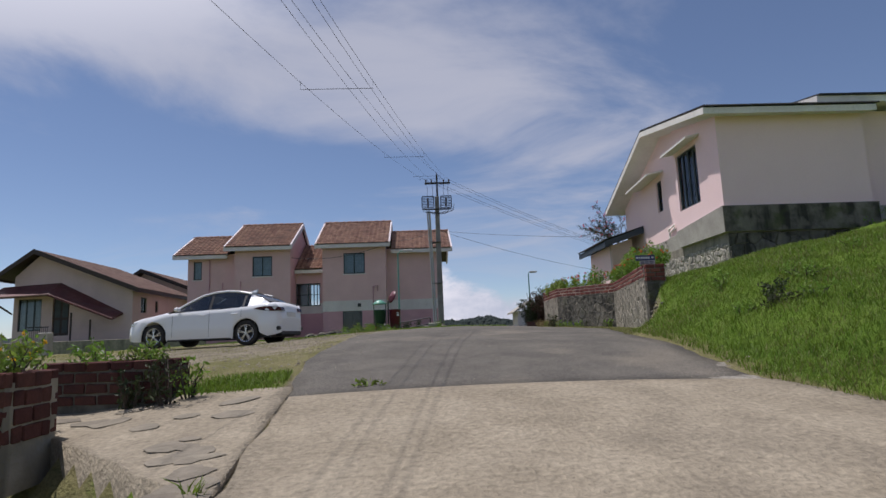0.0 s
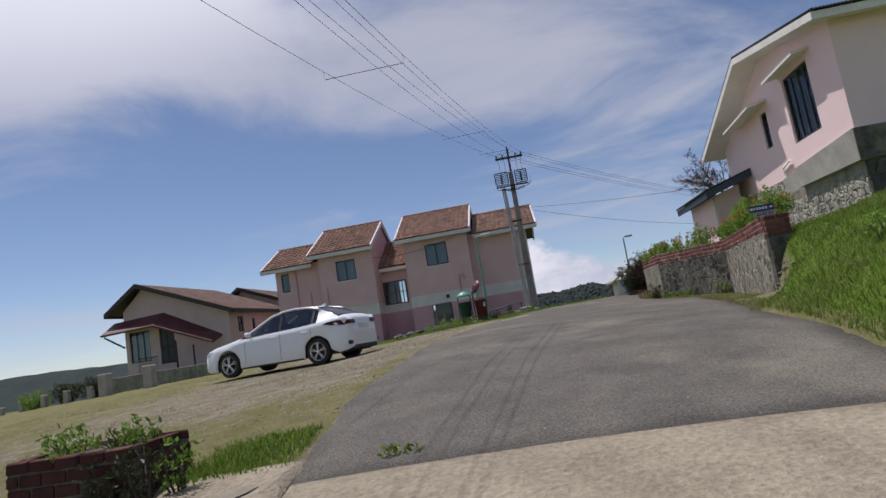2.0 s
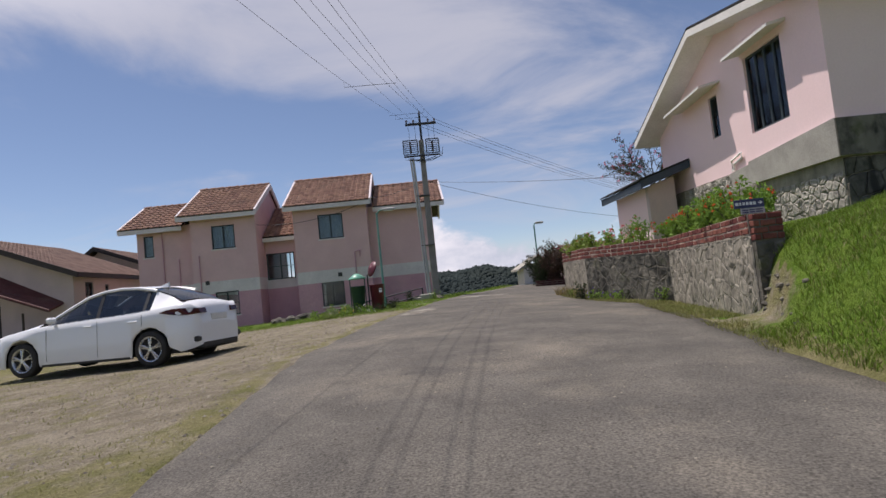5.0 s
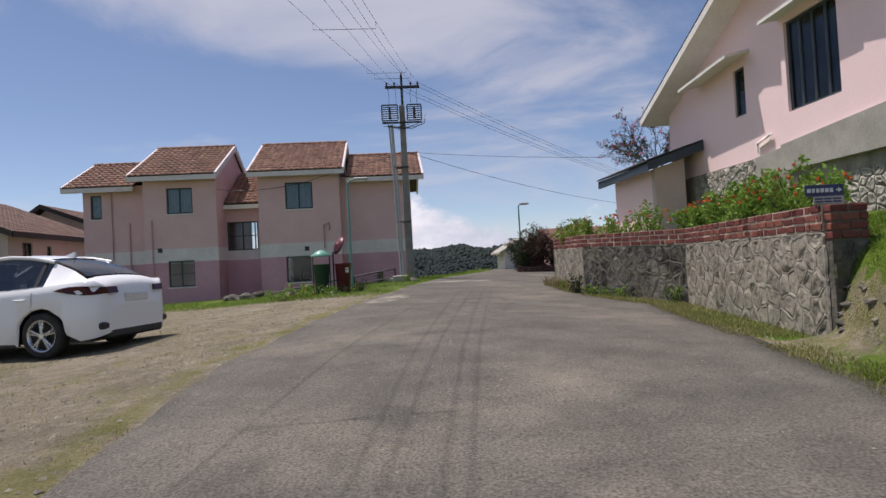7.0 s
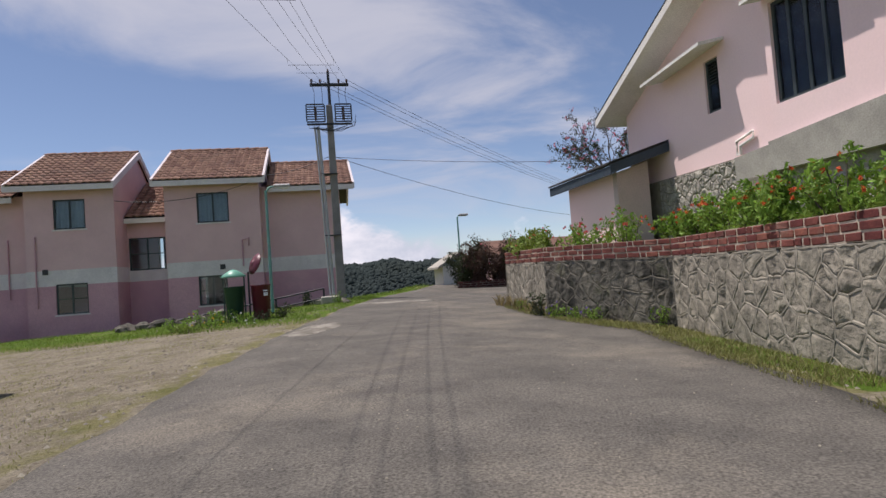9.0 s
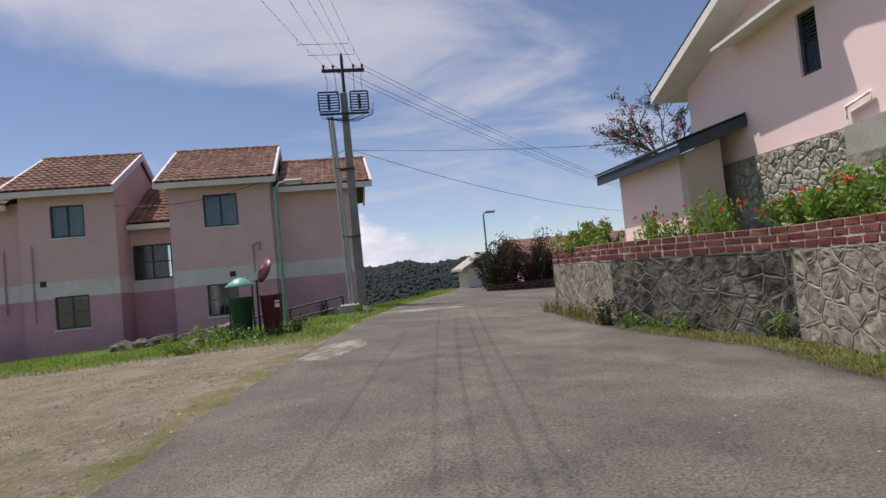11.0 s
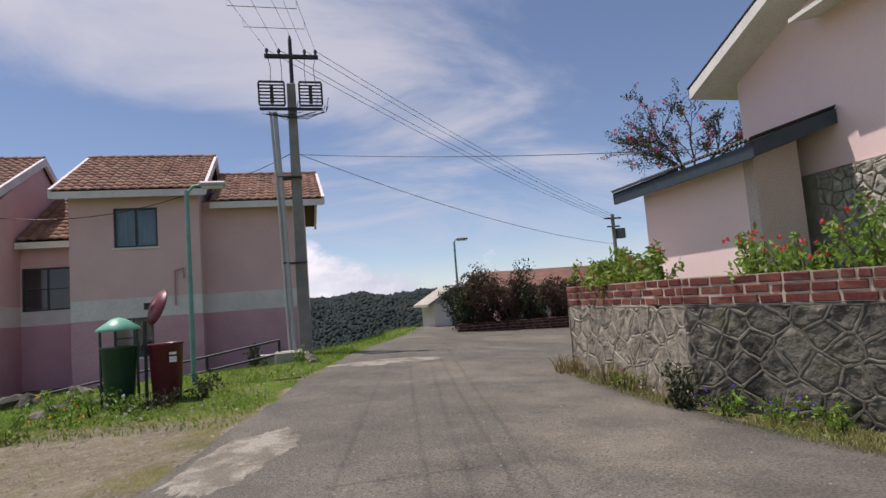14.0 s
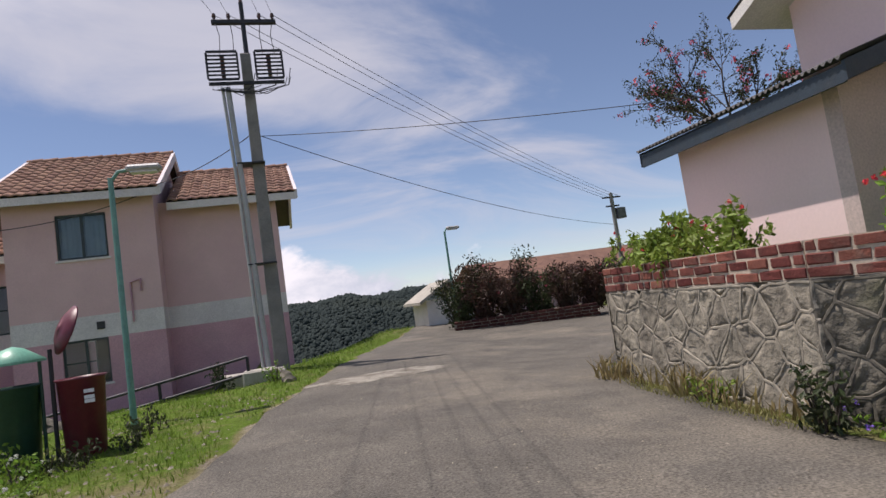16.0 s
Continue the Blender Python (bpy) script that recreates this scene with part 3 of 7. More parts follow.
def land(x, y):
    z = road_z(x, y)
    re = float(np.interp(y, RIGHT_Y, RIGHT_X))
    d = x - re
    terrace = 2.5 + 0.16 * max(x - 6.5, 0)
    back = behind_wall(x, y)
    if d > 0 and (y < 12.9 or (back and y < 15.5)):
        k = 0.28 + 0.72 * smooth01(y, 3.5, 11.0)
        bank = z + 1.05 * k * smooth01(d, -0.2, 1.5) + 0.245 * max(d - 0.9, 0) * (0.75 + 0.25 * k)
        bank += (0.11 * noise.noise((x * 0.7, y * 0.7, 0)) + 0.07 * noise.noise((x * 1.9, y * 1.9, 4)) + 0.03 * noise.noise((x * 4.5, y * 4.5, 8))) * smooth01(d, 0, 1)
        cut = smooth01(y, 10.2, 11.6)
        if cut > 0:
            # a raw earth cut carries on the line of the wall
            xc = float(np.interp(y, (10.2, 12.9), (re + 0.1, 5.0))) + 0.06 * noise.noise((y * 2.1, 0, 7))
            lip = 0.35 + 0.45 * smooth01(y, 10.6, 12.6)
            steep = z + 0.10 * smooth01(x, re, xc) + lip * smooth01(x, xc - 0.10, xc + 0.28)
            top = bank if bank > steep else steep
            bank = bank + (min(top, steep) - bank) * cut if x < xc + 0.28 else bank + (top - bank) * cut
        z = bank
    if back and d > 0:
        z = terrace if y > 15.5 else z + (terrace - z) * smooth01(y, 13.0, 15.5) * smooth01(x, 4.9, 6.2)
    if x < 0.9 and y > 25:
        z -= 0.75 * smooth01(y, 27.0, 29.0) * smooth01(0.9 - x, 0.0, 1.0) * (1 - smooth01(y, 45, 60))
    le = float(np.interp(y, LEFT_Y, LEFT_X))
    if y > 29 and x > 0.6 and x < le:
        z -= 0.9 * smooth01(le - x, 0.6, 4.0) * smooth01(y, 29, 33)
    if x < -1.0 and y < 7:
        # sunken bed beside the stone paved strip
        line = 3.58 + (-1.42 - x) * 0.98
        z -= 0.45 * smooth01(line - y, 0.0, 0.15)
    z += 0.012 * noise.noise((x * 1.7, y * 1.7, 2)) * (1 if x < -1.5 else 0)
    return z


def graded(lo, hi, step, far, grow):
    mid = list(np.arange(lo, hi + step / 2, step))
    s, up, v = step, [], hi
    while v < far:
        s *= grow
        v += s
        up.append(v)
    s, dn, v = step, [], lo
    while v > -far:
        s *= grow
        v -= s
        dn.append(v)
    return dn[::-1] + mid + up


def make_ground():
    xs, ys = sorted({*graded(-16, 14, 0.25, 1500, 1.16), *np.arange(3.6, 6.0, 0.0833)}), sorted({*graded(-4, 32, 0.25, 1500, 1.16), *np.arange(10.06, 13.0, 0.125)})
    nx = len(xs)
    verts, cover = [], []
    for y in ys:
        for x in xs:
            far = max(abs(x) - 60, y - 60, -y - 40, 0)
            z = land(x, y) - (0.12 * far if y < 60 else 0)
            le, re = float(np.interp(y, LEFT_Y, LEFT_X)), float(np.interp(y, RIGHT_Y, RIGHT_X))
            under = le + 0.15 < x < re - 0.15 and -8 < y < 38
            verts.append((x, y, max(z, -70) - (0.05 if under else 0)))
            dry = lush = 0.0
            if x > re - 0.1:
                lush = smooth01(x - re, -0.1, 0.5)
                dry = 1.0
                if 11.0 < y < 13 and x < float(np.interp(y, (10.2, 12.9), (re + 0.1, 5.0))) + 0.2:
                    lush, dry = 0.45 * (1 - smooth01(y, 11.2, 12.4)) + 0.36, 0.5
                if y > 16 and x < 6.2 and not behind_wall(x, y):
                    lush, dry = 0.42, 0.95
            elif x < le:
                dd = le - x
                dry = 0.28 * (1 - smooth01(dd, 0.1, 0.6)) + 0.36
                if y < 11:
                    dry = max(dry, 0.85 - 0.5 * smooth01(y, 6.5, 11))
                    lush = 0.5 * (1 - smooth01(y, 6.4, 7.4)) * (1 - smooth01(dd, 0.8, 1.3))
                dry = max(dry, 0.36 + 0.4 * smooth01(-x, 5.0, 11.0))
                verge = smooth01(y + 0.35 * x, 20.7, 22.6)
                dry = max(dry, verge)
                lush = max(lush, 0.62 * verge)
            if y > 34 or abs(x) > 30:
                dry, lush = 1.0, 0.5
            cover.append((dry, lush, 0, 1))
    faces = [(j * nx + i, j * nx + i + 1, (j + 1) * nx + i + 1, (j + 1) * nx + i) for j in range(len(ys) - 1) for i in range(nx - 1)]
    me = bpy.data.meshes.new("ground")
    me.from_pydata(verts, [], faces)
    ca = me.attributes.new("cover", 'FLOAT_COLOR', 'POINT')
    ca.data.foreach_set("color", np.array(cover, dtype=np.float32).ravel())
    me.materials.append(M["ground"])
    me.shade_smooth()
    structure(new("ground", me), "trodden earth yard, dry turf and green grass bank", "ground")


make_ground()


def strip(name, ys, lo, hi, lift, mat, label, cat, wob=0.0, skirt=0.1, n=14):
    """A paved sheet that lies on the land, with a ragged edge and a skirt."""
    bm = bmesh.new()
    rows = []
    for y in ys:
        a, b = lo(y), hi(y)
        a += wob * noise.noise((y * 1.3, 3.1, 0)) + wob * 0.6 * noise.noise((y * 4.1, 7.7, 0))
        b += wob * noise.noise((y * 1.3, 9.4, 0)) + wob * 0.6 * noise.noise((y * 4.1, 1.2, 0))
        row = []
        for k in range(n + 1):
            x = a + (b - a) * k / n
            row.append(bm.verts.new((x, y, road_z(x, y) + lift)))
        rows.append(row)
    for r, s in zip(rows, rows[1:]):
        for k in range(n):
            bm.faces.new((r[k], r[k + 1], s[k + 1], s[k])).smooth = True
    edge = [e for e in bm.edges if e.is_boundary]
    ret = bmesh.ops.extrude_edge_only(bm, edges=edge)
    for v in [g for g in ret["geom"] if isinstance(g, bmesh.types.BMVert)]:
        v.co.z -= skirt
    return structure(obj(name, bm, mat), label, cat)


ROAD = strip("road", np.arange(5.75, 40.01, 0.4), lambda y: float(np.interp(y, LEFT_Y, LEFT_X)), lambda y: float(np.interp(y, RIGHT_Y, RIGHT_X)),
             0.012, M["asphalt"], "worn grey asphalt lane with faint tyre tracks", "road", wob=0.12)
APRON = strip("pavement", np.arange(-8, 5.9, 0.25), lambda y: float(np.interp(y, LEFT_Y, LEFT_X)) + 0.05, lambda y: float(np.interp(y, RIGHT_Y, RIGHT_X)) + 0.1, 0.03, M["concrete_road"],
              "pale brushed concrete ramp with drag marks", "pavement", wob=0.06)


# ---- windows ----
def corrugated(bm, put, u0, u1, pitch, amp):
    """A wavy sheet: put(u, v, w) gives the place; v from 0 at the eave to 1 at the top."""
    n = max(8, round((u1 - u0) / pitch * 6))
    rows = []
    for i in range(n + 1):
        u = u0 + (u1 - u0) * i / n
        w = amp * math.cos(2 * math.pi * (u - u0) / pitch)
        rows.append([bm.verts.new(put(u, v, w + t)) for v, t in ((0, 0), (1, 0), (1, 0.012), (0, 0.012))])
    for a, b in zip(rows, rows[1:]):
        for k in range(4):
            f = bm.faces.new((a[k], a[(k + 1) % 4], b[(k + 1) % 4], b[k]))
            f.smooth = True
    bm.faces.new(rows[0]), bm.faces.new(rows[-1])


def window(parent, at, w, h, panes=2, depth=0.06, cloth=True, sub=True, bars=0, label=""):
    """A framed window in a wall. at: pose of its lower left corner; x along the wall, z up, y into the wall."""
    bm = bmesh.new()
    f = 0.055
    wall_panel(bm, 0, w, 0, h, [(f, w - f, f, h - f)], lambda u, v, z: (u, v, z), depth)
    win = part("window", bm, M["frame"], parent, label or "dark framed window with glass panes")
    win.matrix_local = at
    for k in range(1, panes):
        bm = bmesh.new()
        x = w * k / panes
        box(bm, x - 0.03, x + 0.03, 0.004, depth - 0.004, f, h - f)
        part("mullion", bm, M["frame"], win)
    for k in range(1, bars + 1):
        bm = bmesh.new()
        z = h * k / (bars + 1)
        box(bm, f, w - f, 0.008, depth - 0.008, z - 0.015, z + 0.015)
        part("glazing_bar", bm, M["frame"], win)
    for k in range(panes):
        bm = bmesh.new()
        a, b = w * k / panes + (0.03 if k else f), w * (k + 1) / panes - (0.03 if k < panes - 1 else f)
        box(bm, a, b, depth * 0.5 - 0.003, depth * 0.5 + 0.003, f, h - f)
        pane = part("pane", bm, M["glass"], win)
        pane.visible_shadow = False
    if cloth:
        bm = bmesh.new()
        n = 28
        top = [bm.verts.new((w * i / n, depth + 0.07 + 0.025 * math.sin(i * 1.9), h)) for i in range(n + 1)]
        bot = [bm.verts.new((w * i / n, depth + 0.07 + 0.03 * math.sin(i * 1.9 + 0.3), 0)) for i in range(n + 1)]
        for i in range(n):
            bm.faces.new((bot[i], bot[i + 1], top[i + 1], top[i])).smooth = True
        part("curtain", bm, M["curtain"], win, "grey blue drawn curtain")
    return win


# ---- roof tiles ----
def tile_mesh(w, l):
    prof = [(0.0, 0.006), (0.12, 0.030), (0.3, 0.046), (0.5, 0.040), (0.68, 0.018), (0.85, 0.010), (1.0, 0.022)]
    vs, fs = [], []
    for y, lift in ((0, 0.022), (l * 1.12, 0.0)):
        for u, z in prof:
            vs.append((u * w, y, z + lift))
    for u, z in prof:
        vs.append((u * w, 0.004, z))
    n = len(prof)
    for i in range(n - 1):
        fs.append((i, i + 1, n + i + 1, n + i))
        fs.append((2 * n + i, 2 * n + i + 1, i + 1, i))
    return vs, fs


def tile_slope(parent, x0, x1, y0, z0, y1, z1, single, tw=0.27, tl=0.345):
    """Clay tiles on a slope from the eave (y0, z0) to the ridge (y1, z1)."""
    run = math.hypot(y1 - y0, z1 - z0)
    nx, ny = max(1, round((x1 - x0) / tw)), max(1, round(run / tl))
    w, l = (x1 - x0) / nx, run / ny
    vs, fs = tile_mesh(w, l)
    sy, sz = (y1 - y0) / run, (z1 - z0) / run
    flip = 1 if y1 > y0 else -1
    rot = Matrix(((1, 0, 0), (0, sy, -sz * flip), (0, sz, sy * flip))).to_4x4()
    rnd = random.Random(int((x0 + 50) * 100))
    if single:
        me = bpy.data.meshes.new("tile")
        me.from_pydata(vs, [], fs)
        me.materials.append(M["tile"])
        me.shade_smooth()
        for j in range(ny):
            for i in range(nx):
                o = new("tile", me)
                o.parent = parent
                o.matrix_local = Matrix.Translation((x0 + i * w, y0 + sy * j * l + rnd.uniform(-.006, .006), z0 + sz * j * l + rnd.uniform(0, .008))) @ rot @ pose(0, 0, 0, rnd.uniform(-.8, .8), 0, rnd.uniform(-.6, .6))
    else:
        V, F = [], []
        base = np.array(vs)
        R = np.array(rot.to_3x3())
        for j in range(ny):
            for i in range(nx):
                k = len(V)
                V.extend((base @ R.T + (x0 + i * w, y0 + sy * j * l + rnd.uniform(-.006, .006), z0 + sz * j * l + rnd.uniform(0, .008))).tolist())
                F.extend([tuple(a + k for a in f) for f in fs])
        me = bpy.data.meshes.new("tiles")
        me.from_pydata(V, [], F)
        me.materials.append(M["tile_far"])
        me.shade_smooth()
        o = new("tiles", me)
        o.parent = parent
        o["kind"] = "stuff"


def gable_roof(parent, x0, x1, ye, ze, yr, zr, yb, zb, single=False, over_l=True, over_r=True, fascia=True, label=""):
    """A tiled roof with its ridge along x: eave at ye, ridge at yr, back eave at yb."""
    bm = bmesh.new()
    prism(bm, [(ye, ze - 0.09), (yr, zr - 0.09), (yb, zb - 0.09), (yb, zb - 0.02), (yr, zr - 0.02), (ye, ze - 0.02)], 'x', x0, x1)
    roof = part("roof", bm, M["dark_wood"], parent, label or "red brown clay tiled pitched roof")
    tile_slope(roof, x0, x1, ye - 0.04, ze - 0.02, yr, zr, single)
    tile_slope(roof, x0, x1, yb + 0.04, zb - 0.02, yr, zr, False, 0.54, 0.345)
    bm = bmesh.new()
    n = max(2, round((x1 - x0) / 0.4))
    for i in range(n):
        a = x0 + (x1 - x0) * i / n
        tube(bm, [(a - 0.02, yr, zr + 0.02), (a + (x1 - x0) / n, yr, zr + 0.035)], [0.085, 0.10], 8)
    part("ridge_cap", bm, M["tile_far"], roof)["kind"] = "stuff"
    bm = bmesh.new()
    if fascia:
        box(bm, x0, x1, ye - 0.03, ye + 0.01, ze - 0.24, ze - 0.03)
    dy, dz = yr - ye, zr - ze
    for on, x in ((over_l, x0), (over_r, x1)):
        if on:
            prism(bm, [(ye - 0.02, ze - 0.22), (yr, zr - 0.22), (yb, zb - 0.22), (yb, zb + 0.06), (yr, zr + 0.06), (ye - 0.02, ze + 0.05)], 'x', x - 0.045, x + 0.045)
    if len(bm.verts):
        part("barge_board", bm, M["white_band"], roof, "white painted eave board")
    else:
        bm.free()
    return roof


# ---- the two-storey pink house ----
def pink_house():
    h = thing("house", pose(0, 0, 0), "two-storey pink house with white band and tiled roofs", "house")
    Z0 = 0.6

    def front(x0, x1, y, top, holes, thick=0.22):
        for z0, z1, mt in ((Z0, 3.0, "mauve"), (3.0, 3.6, "white_band"), (3.6, top, "pink")):
            hs = [(a, b, max(c, z0), min(d, z1)) for a, b, c, d in holes if c < z1 and d > z0]
            bm = bmesh.new()
            wall_panel(bm, x0, x1, z0, z1, hs, lambda u, w, z: (u, y + w, z), thick)
            part("wall", bm, M[mt], h)

    def side(x, y0, y1, top, ridge=None, thick=0.22):
        for z0, z1, mt in ((Z0, 3.0, "mauve"), (3.0, 3.6, "white_band"), (3.6, top, "pink")):
            bm = bmesh.new()
            box(bm, x, x + thick, y0, y1, z0, z1)
            if ridge and mt == "pink":
                prism(bm, [(y0, top), (y1, top), (y1, ridge[3]), (ridge[0], ridge[1]), (y0, ridge[2])], 'x', x + 0.002, x + thick - 0.002)
            part("wall", bm, M[mt], h)

    yb, yw, yr = 34.5, 35.25, 36.0
    # bays
    front(-10.4, -7.25, yb, 6.7, [(-9.4, -8.28, 5.15, 6.3), (-9.42, -8.3, 1.9, 3.06)])
    front(-5.42, -1.8, yb, 6.7, [(-4.22, -3.0, 5.13, 6.34), (-4.3, -3.2, 1.83, 3.0)])
    for x in (-10.4, -7.47, -5.42, -2.02):
        side(x, yb + 0.22, 41.0, 6.6, (37.75, 8.6, 6.75, 6.8))
    # wings
    front(-13.3, -10.4, yw, 6.6, [(-12.98, -12.5, 5.13, 6.2)])
    front(-1.8, 1.45, yw, 6.6, [])
    side(-13.3, yw + 0.22, 40.5, 6.5, (37.9, 7.95, 6.55, 6.6))
    side(1.23, yw + 0.22, 40.5, 6.5, (37.9, 7.95, 6.55, 6.6))
    # link between the bays, seen through
    front(-7.25, -5.42, yr, 5.6, [(-7.22, -5.8, 3.45, 4.8)])
    bm = bmesh.new()
    wall_panel(bm, -7.25, -5.42, Z0, 5.6, [(-7.2, -6.35, 3.45, 5.15)], lambda u, w, z: (u, 40.8 + w, z), 0.2)
    part("wall", bm, M["cream"], h)
    for x in (-7.0, -6.78, -6.56):
        bm = bmesh.new()
        box(bm, x - 0.03, x + 0.03, 40.85, 40.9, 3.45, 5.15)
        part("window_bar", bm, M["frame"], h)
    bm = bmesh.new()
    box(bm, -7.25, -5.42, 36.22, 40.8, 2.7, 2.85)
    part("floor_slab", bm, M["concrete"], h)
    # Added unseen backing behind the windows, blackened to stand for room shade.
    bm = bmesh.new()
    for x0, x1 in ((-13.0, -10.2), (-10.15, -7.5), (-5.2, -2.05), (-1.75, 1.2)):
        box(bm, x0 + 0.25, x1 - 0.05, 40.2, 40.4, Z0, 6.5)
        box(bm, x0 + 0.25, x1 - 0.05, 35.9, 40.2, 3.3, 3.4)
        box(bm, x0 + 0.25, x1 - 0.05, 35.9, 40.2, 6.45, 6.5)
    part("inner_wall", bm, M["room_shade"], h)
    for x0, x1, y, z0, z1, p, c in ((-9.4, -8.28, yb, 5.15, 6.3, 2, True), (-9.42, -8.3, yb, 1.9, 3.06, 2, False), (-4.22, -3.0, yb, 5.13, 6.34, 2, True),
                                    (-4.3, -3.2, yb, 1.83, 3.0, 2, False), (-12.98, -12.5, yw, 5.13, 6.2, 1, True), (-7.22, -5.8, yr, 3.45, 4.8, 2, False)):
        window(h, pose(x0, y + 0.05, z0), x1 - x0, z1 - z0, p, cloth=c, bars=0 if c else 1)
        bm = bmesh.new()
        box(bm, x0 - 0.05, x1 + 0.05, y - 0.04, y + 0.05, z0 - 0.06, z0 - 0.003)
        part("sill", bm, M["white_band"], h)
    gable_roof(h, -10.85, -7.12, 34.02, 6.82, 37.75, 8.72, 41.4, 6.85)
    gable_roof(h, -5.75, -1.55, 34.02, 6.82, 37.75, 8.72, 41.4, 6.85, single=True)
    gable_roof(h, -13.95, -10.9, 34.75, 6.52, 37.9, 8.05, 41.0, 6.55, over_r=False)
    gable_roof(h, -1.5, 2.05, 34.75, 6.52, 37.9, 8.05, 41.0, 6.55, single=True, over_l=False)
    # roof of the link, sloping to the front
    bm = bmesh.new()
    prism(bm, [(35.55, 5.5), (39.0, 7.45), (39.0, 7.53), (35.55, 5.58)], 'x', -7.22, -5.45)
    lr = part("roof", bm, M["dark_wood"], h, "red brown clay tiled link roof")
    tile_slope(lr, -7.2, -5.5, 35.5, 5.6, 39.0, 7.55, False)
    bm = bmesh.new()
    prism(bm, [(39.0, 7.53), (41.2, 6.2), (41.2, 6.1), (39.0, 7.42)], 'x', -7.22, -5.45)
    part("back_slope", bm, M["tile_far"], lr)
    bm = bmesh.new()
    box(bm, -7.22, -5.45, 35.5, 35.54, 5.36, 5.56)
    part("eave_board", bm, M["white"], lr)
    # vent grilles and pipes on the wall
    for x, z in ((-9.75, 3.55), (-3.35, 3.32)):
        bm = bmesh.new()
        box(bm, x - 0.1, x + 0.1, yb - 0.03, yb - 0.002, z - 0.1, z + 0.1, 0.01)
        part("wall_vent", bm, M["dark_steel"], h, "small dark wall vent")
    for pts in (((-2.55, 3.3), (-2.55, 4.35), (-2.3, 4.42), (-2.3, 4.1)), ((-11.3, 2.6), (-11.3, 4.9)), ((-10.05, 2.2), (-10.05, 4.9)), ((-12.05, 3.2), (-12.05, 6.3))):
        bm = bmesh.new()
        yy = yw if pts[0][0] < -10.5 else yb
        tube(bm, [(x, yy - 0.04, z) for x, z in pts], 0.03, 8)
        part("drain_pipe", bm, M["mauve"], h)
    return h


pink_house()


# ---- stones and bricks set in walls ----
def cells(u0, u1, z0, z1, size, seed, top=None):
    """Irregular stone outlines that fill a rectangle."""
    rnd = random.Random(seed)
    nx, nz = max(1, round((u1 - u0) / size)), max(1, round((z1 - z0) / (size * 0.85)))
    pts = []
    for j in range(-1, nz + 1):
        for i in range(-1, nx + 2):
            pts.append((u0 + (u1 - u0) * (i + 0.5 * (j % 2) + rnd.uniform(-.46, .46)) / nx, z0 + (z1 - z0) * (j + 0.5 + rnd.uniform(-.44, .44)) / nz))
    out = []
    for k, (px, pz) in enumerate(pts):
        poly = [(u0, z0), (u1, z0), (u1, z1), (u0, z1)]
        for m, (qx, qz) in enumerate(pts):
            if m == k or abs(qx - px) > 3 * size or abs(qz - pz) > 3 * size:
                continue
            mx, mz, dx, dz = (px + qx) / 2, (pz + qz) / 2, qx - px, qz - pz
            nxt = []
            for a, b in zip(poly, poly[1:] + poly[:1]):
                sa, sb = (a[0] - mx) * dx + (a[1] - mz) * dz, (b[0] - mx) * dx + (b[1] - mz) * dz
                if sa <= 0:
                    nxt.append(a)
                if (sa < 0 < sb) or (sb < 0 < sa):
                    t = sa / (sa - sb)
                    nxt.append((a[0] + (b[0] - a[0]) * t, a[1] + (b[1] - a[1]) * t))
            poly = nxt
            if len(poly) < 3:
                break
        if len(poly) >= 3:
            ar = abs(sum(a[0] * b[1] - b[0] * a[1] for a, b in zip(poly, poly[1:] + poly[:1]))) / 2
            if ar > 0.006:
                out.append(poly)
    return out


def uneven(poly, rnd):
    out = []
    for p, q in zip(poly, poly[1:] + poly[:1]):
        out.append(p)
        L = math.hypot(q[0] - p[0], q[1] - p[1])
        if L > 0.09:
            s = rnd.uniform(0.35, 0.65)
            out.append((p[0] + (q[0] - p[0]) * s, p[1] + (q[1] - p[1]) * s))
    return out


def stone_piece(parent, poly, put, proud, rnd, mat=None, gap=0.008):
    """One rough stone: the outline drawn in by the joint, with a hollowed, chiselled face."""
    poly = uneven(poly, rnd)
    cx, cz = sum(p[0] for p in poly) / len(poly) + rnd.uniform(-.02, .02), sum(p[1] for p in poly) / len(poly) + rnd.uniform(-.02, .02)
    hollow = rnd.choice((0.0, 0.004, 0.010, 0.018, 0.028))
    bm = bmesh.new()
    rings = []
    for shrink, inner, w, rough in ((gap, 0, -0.06, 0.0), (gap, 0, proud, 0.001), (gap * 1.3 + 0.015, 0.12, proud, 0.002 + hollow * 0.3), (0.0, 0.55, proud - hollow * 0.4, 0.006 + hollow * 0.35)):
        ring = []
        for p in poly:
            dx, dz = cx - p[0], cz - p[1]
            L = max(math.hypot(dx, dz), 1e-3)
            k = min(shrink * 1.3 / L, 0.4) * rnd.uniform(0.4, 1.7) + inner * rnd.uniform(0.75, 1.25)
            ring.append(bm.verts.new(put(p[0] + dx * k, -w - rnd.uniform(-rough, rough * 1.5), p[1] + dz * k)))
        rings.append(ring)
    n = len(poly)
    for k, (a, b) in enumerate(zip(rings, rings[1:])):
        for i in range(n):
            bm.faces.new((a[i], a[(i + 1) % n], b[(i + 1) % n], b[i])).smooth = k > 0
    c = bm.verts.new(put(cx, -proud + hollow * rnd.uniform(-.2, 0.9) + rnd.uniform(-.006, .004), cz))
    for i in range(n):
        bm.faces.new((rings[-1][i], rings[-1][(i + 1) % n], c)).smooth = True
    bmesh.ops.recalc_face_normals(bm, faces=bm.faces[:])
    return part("stone", bm, mat or M["stone"], parent)


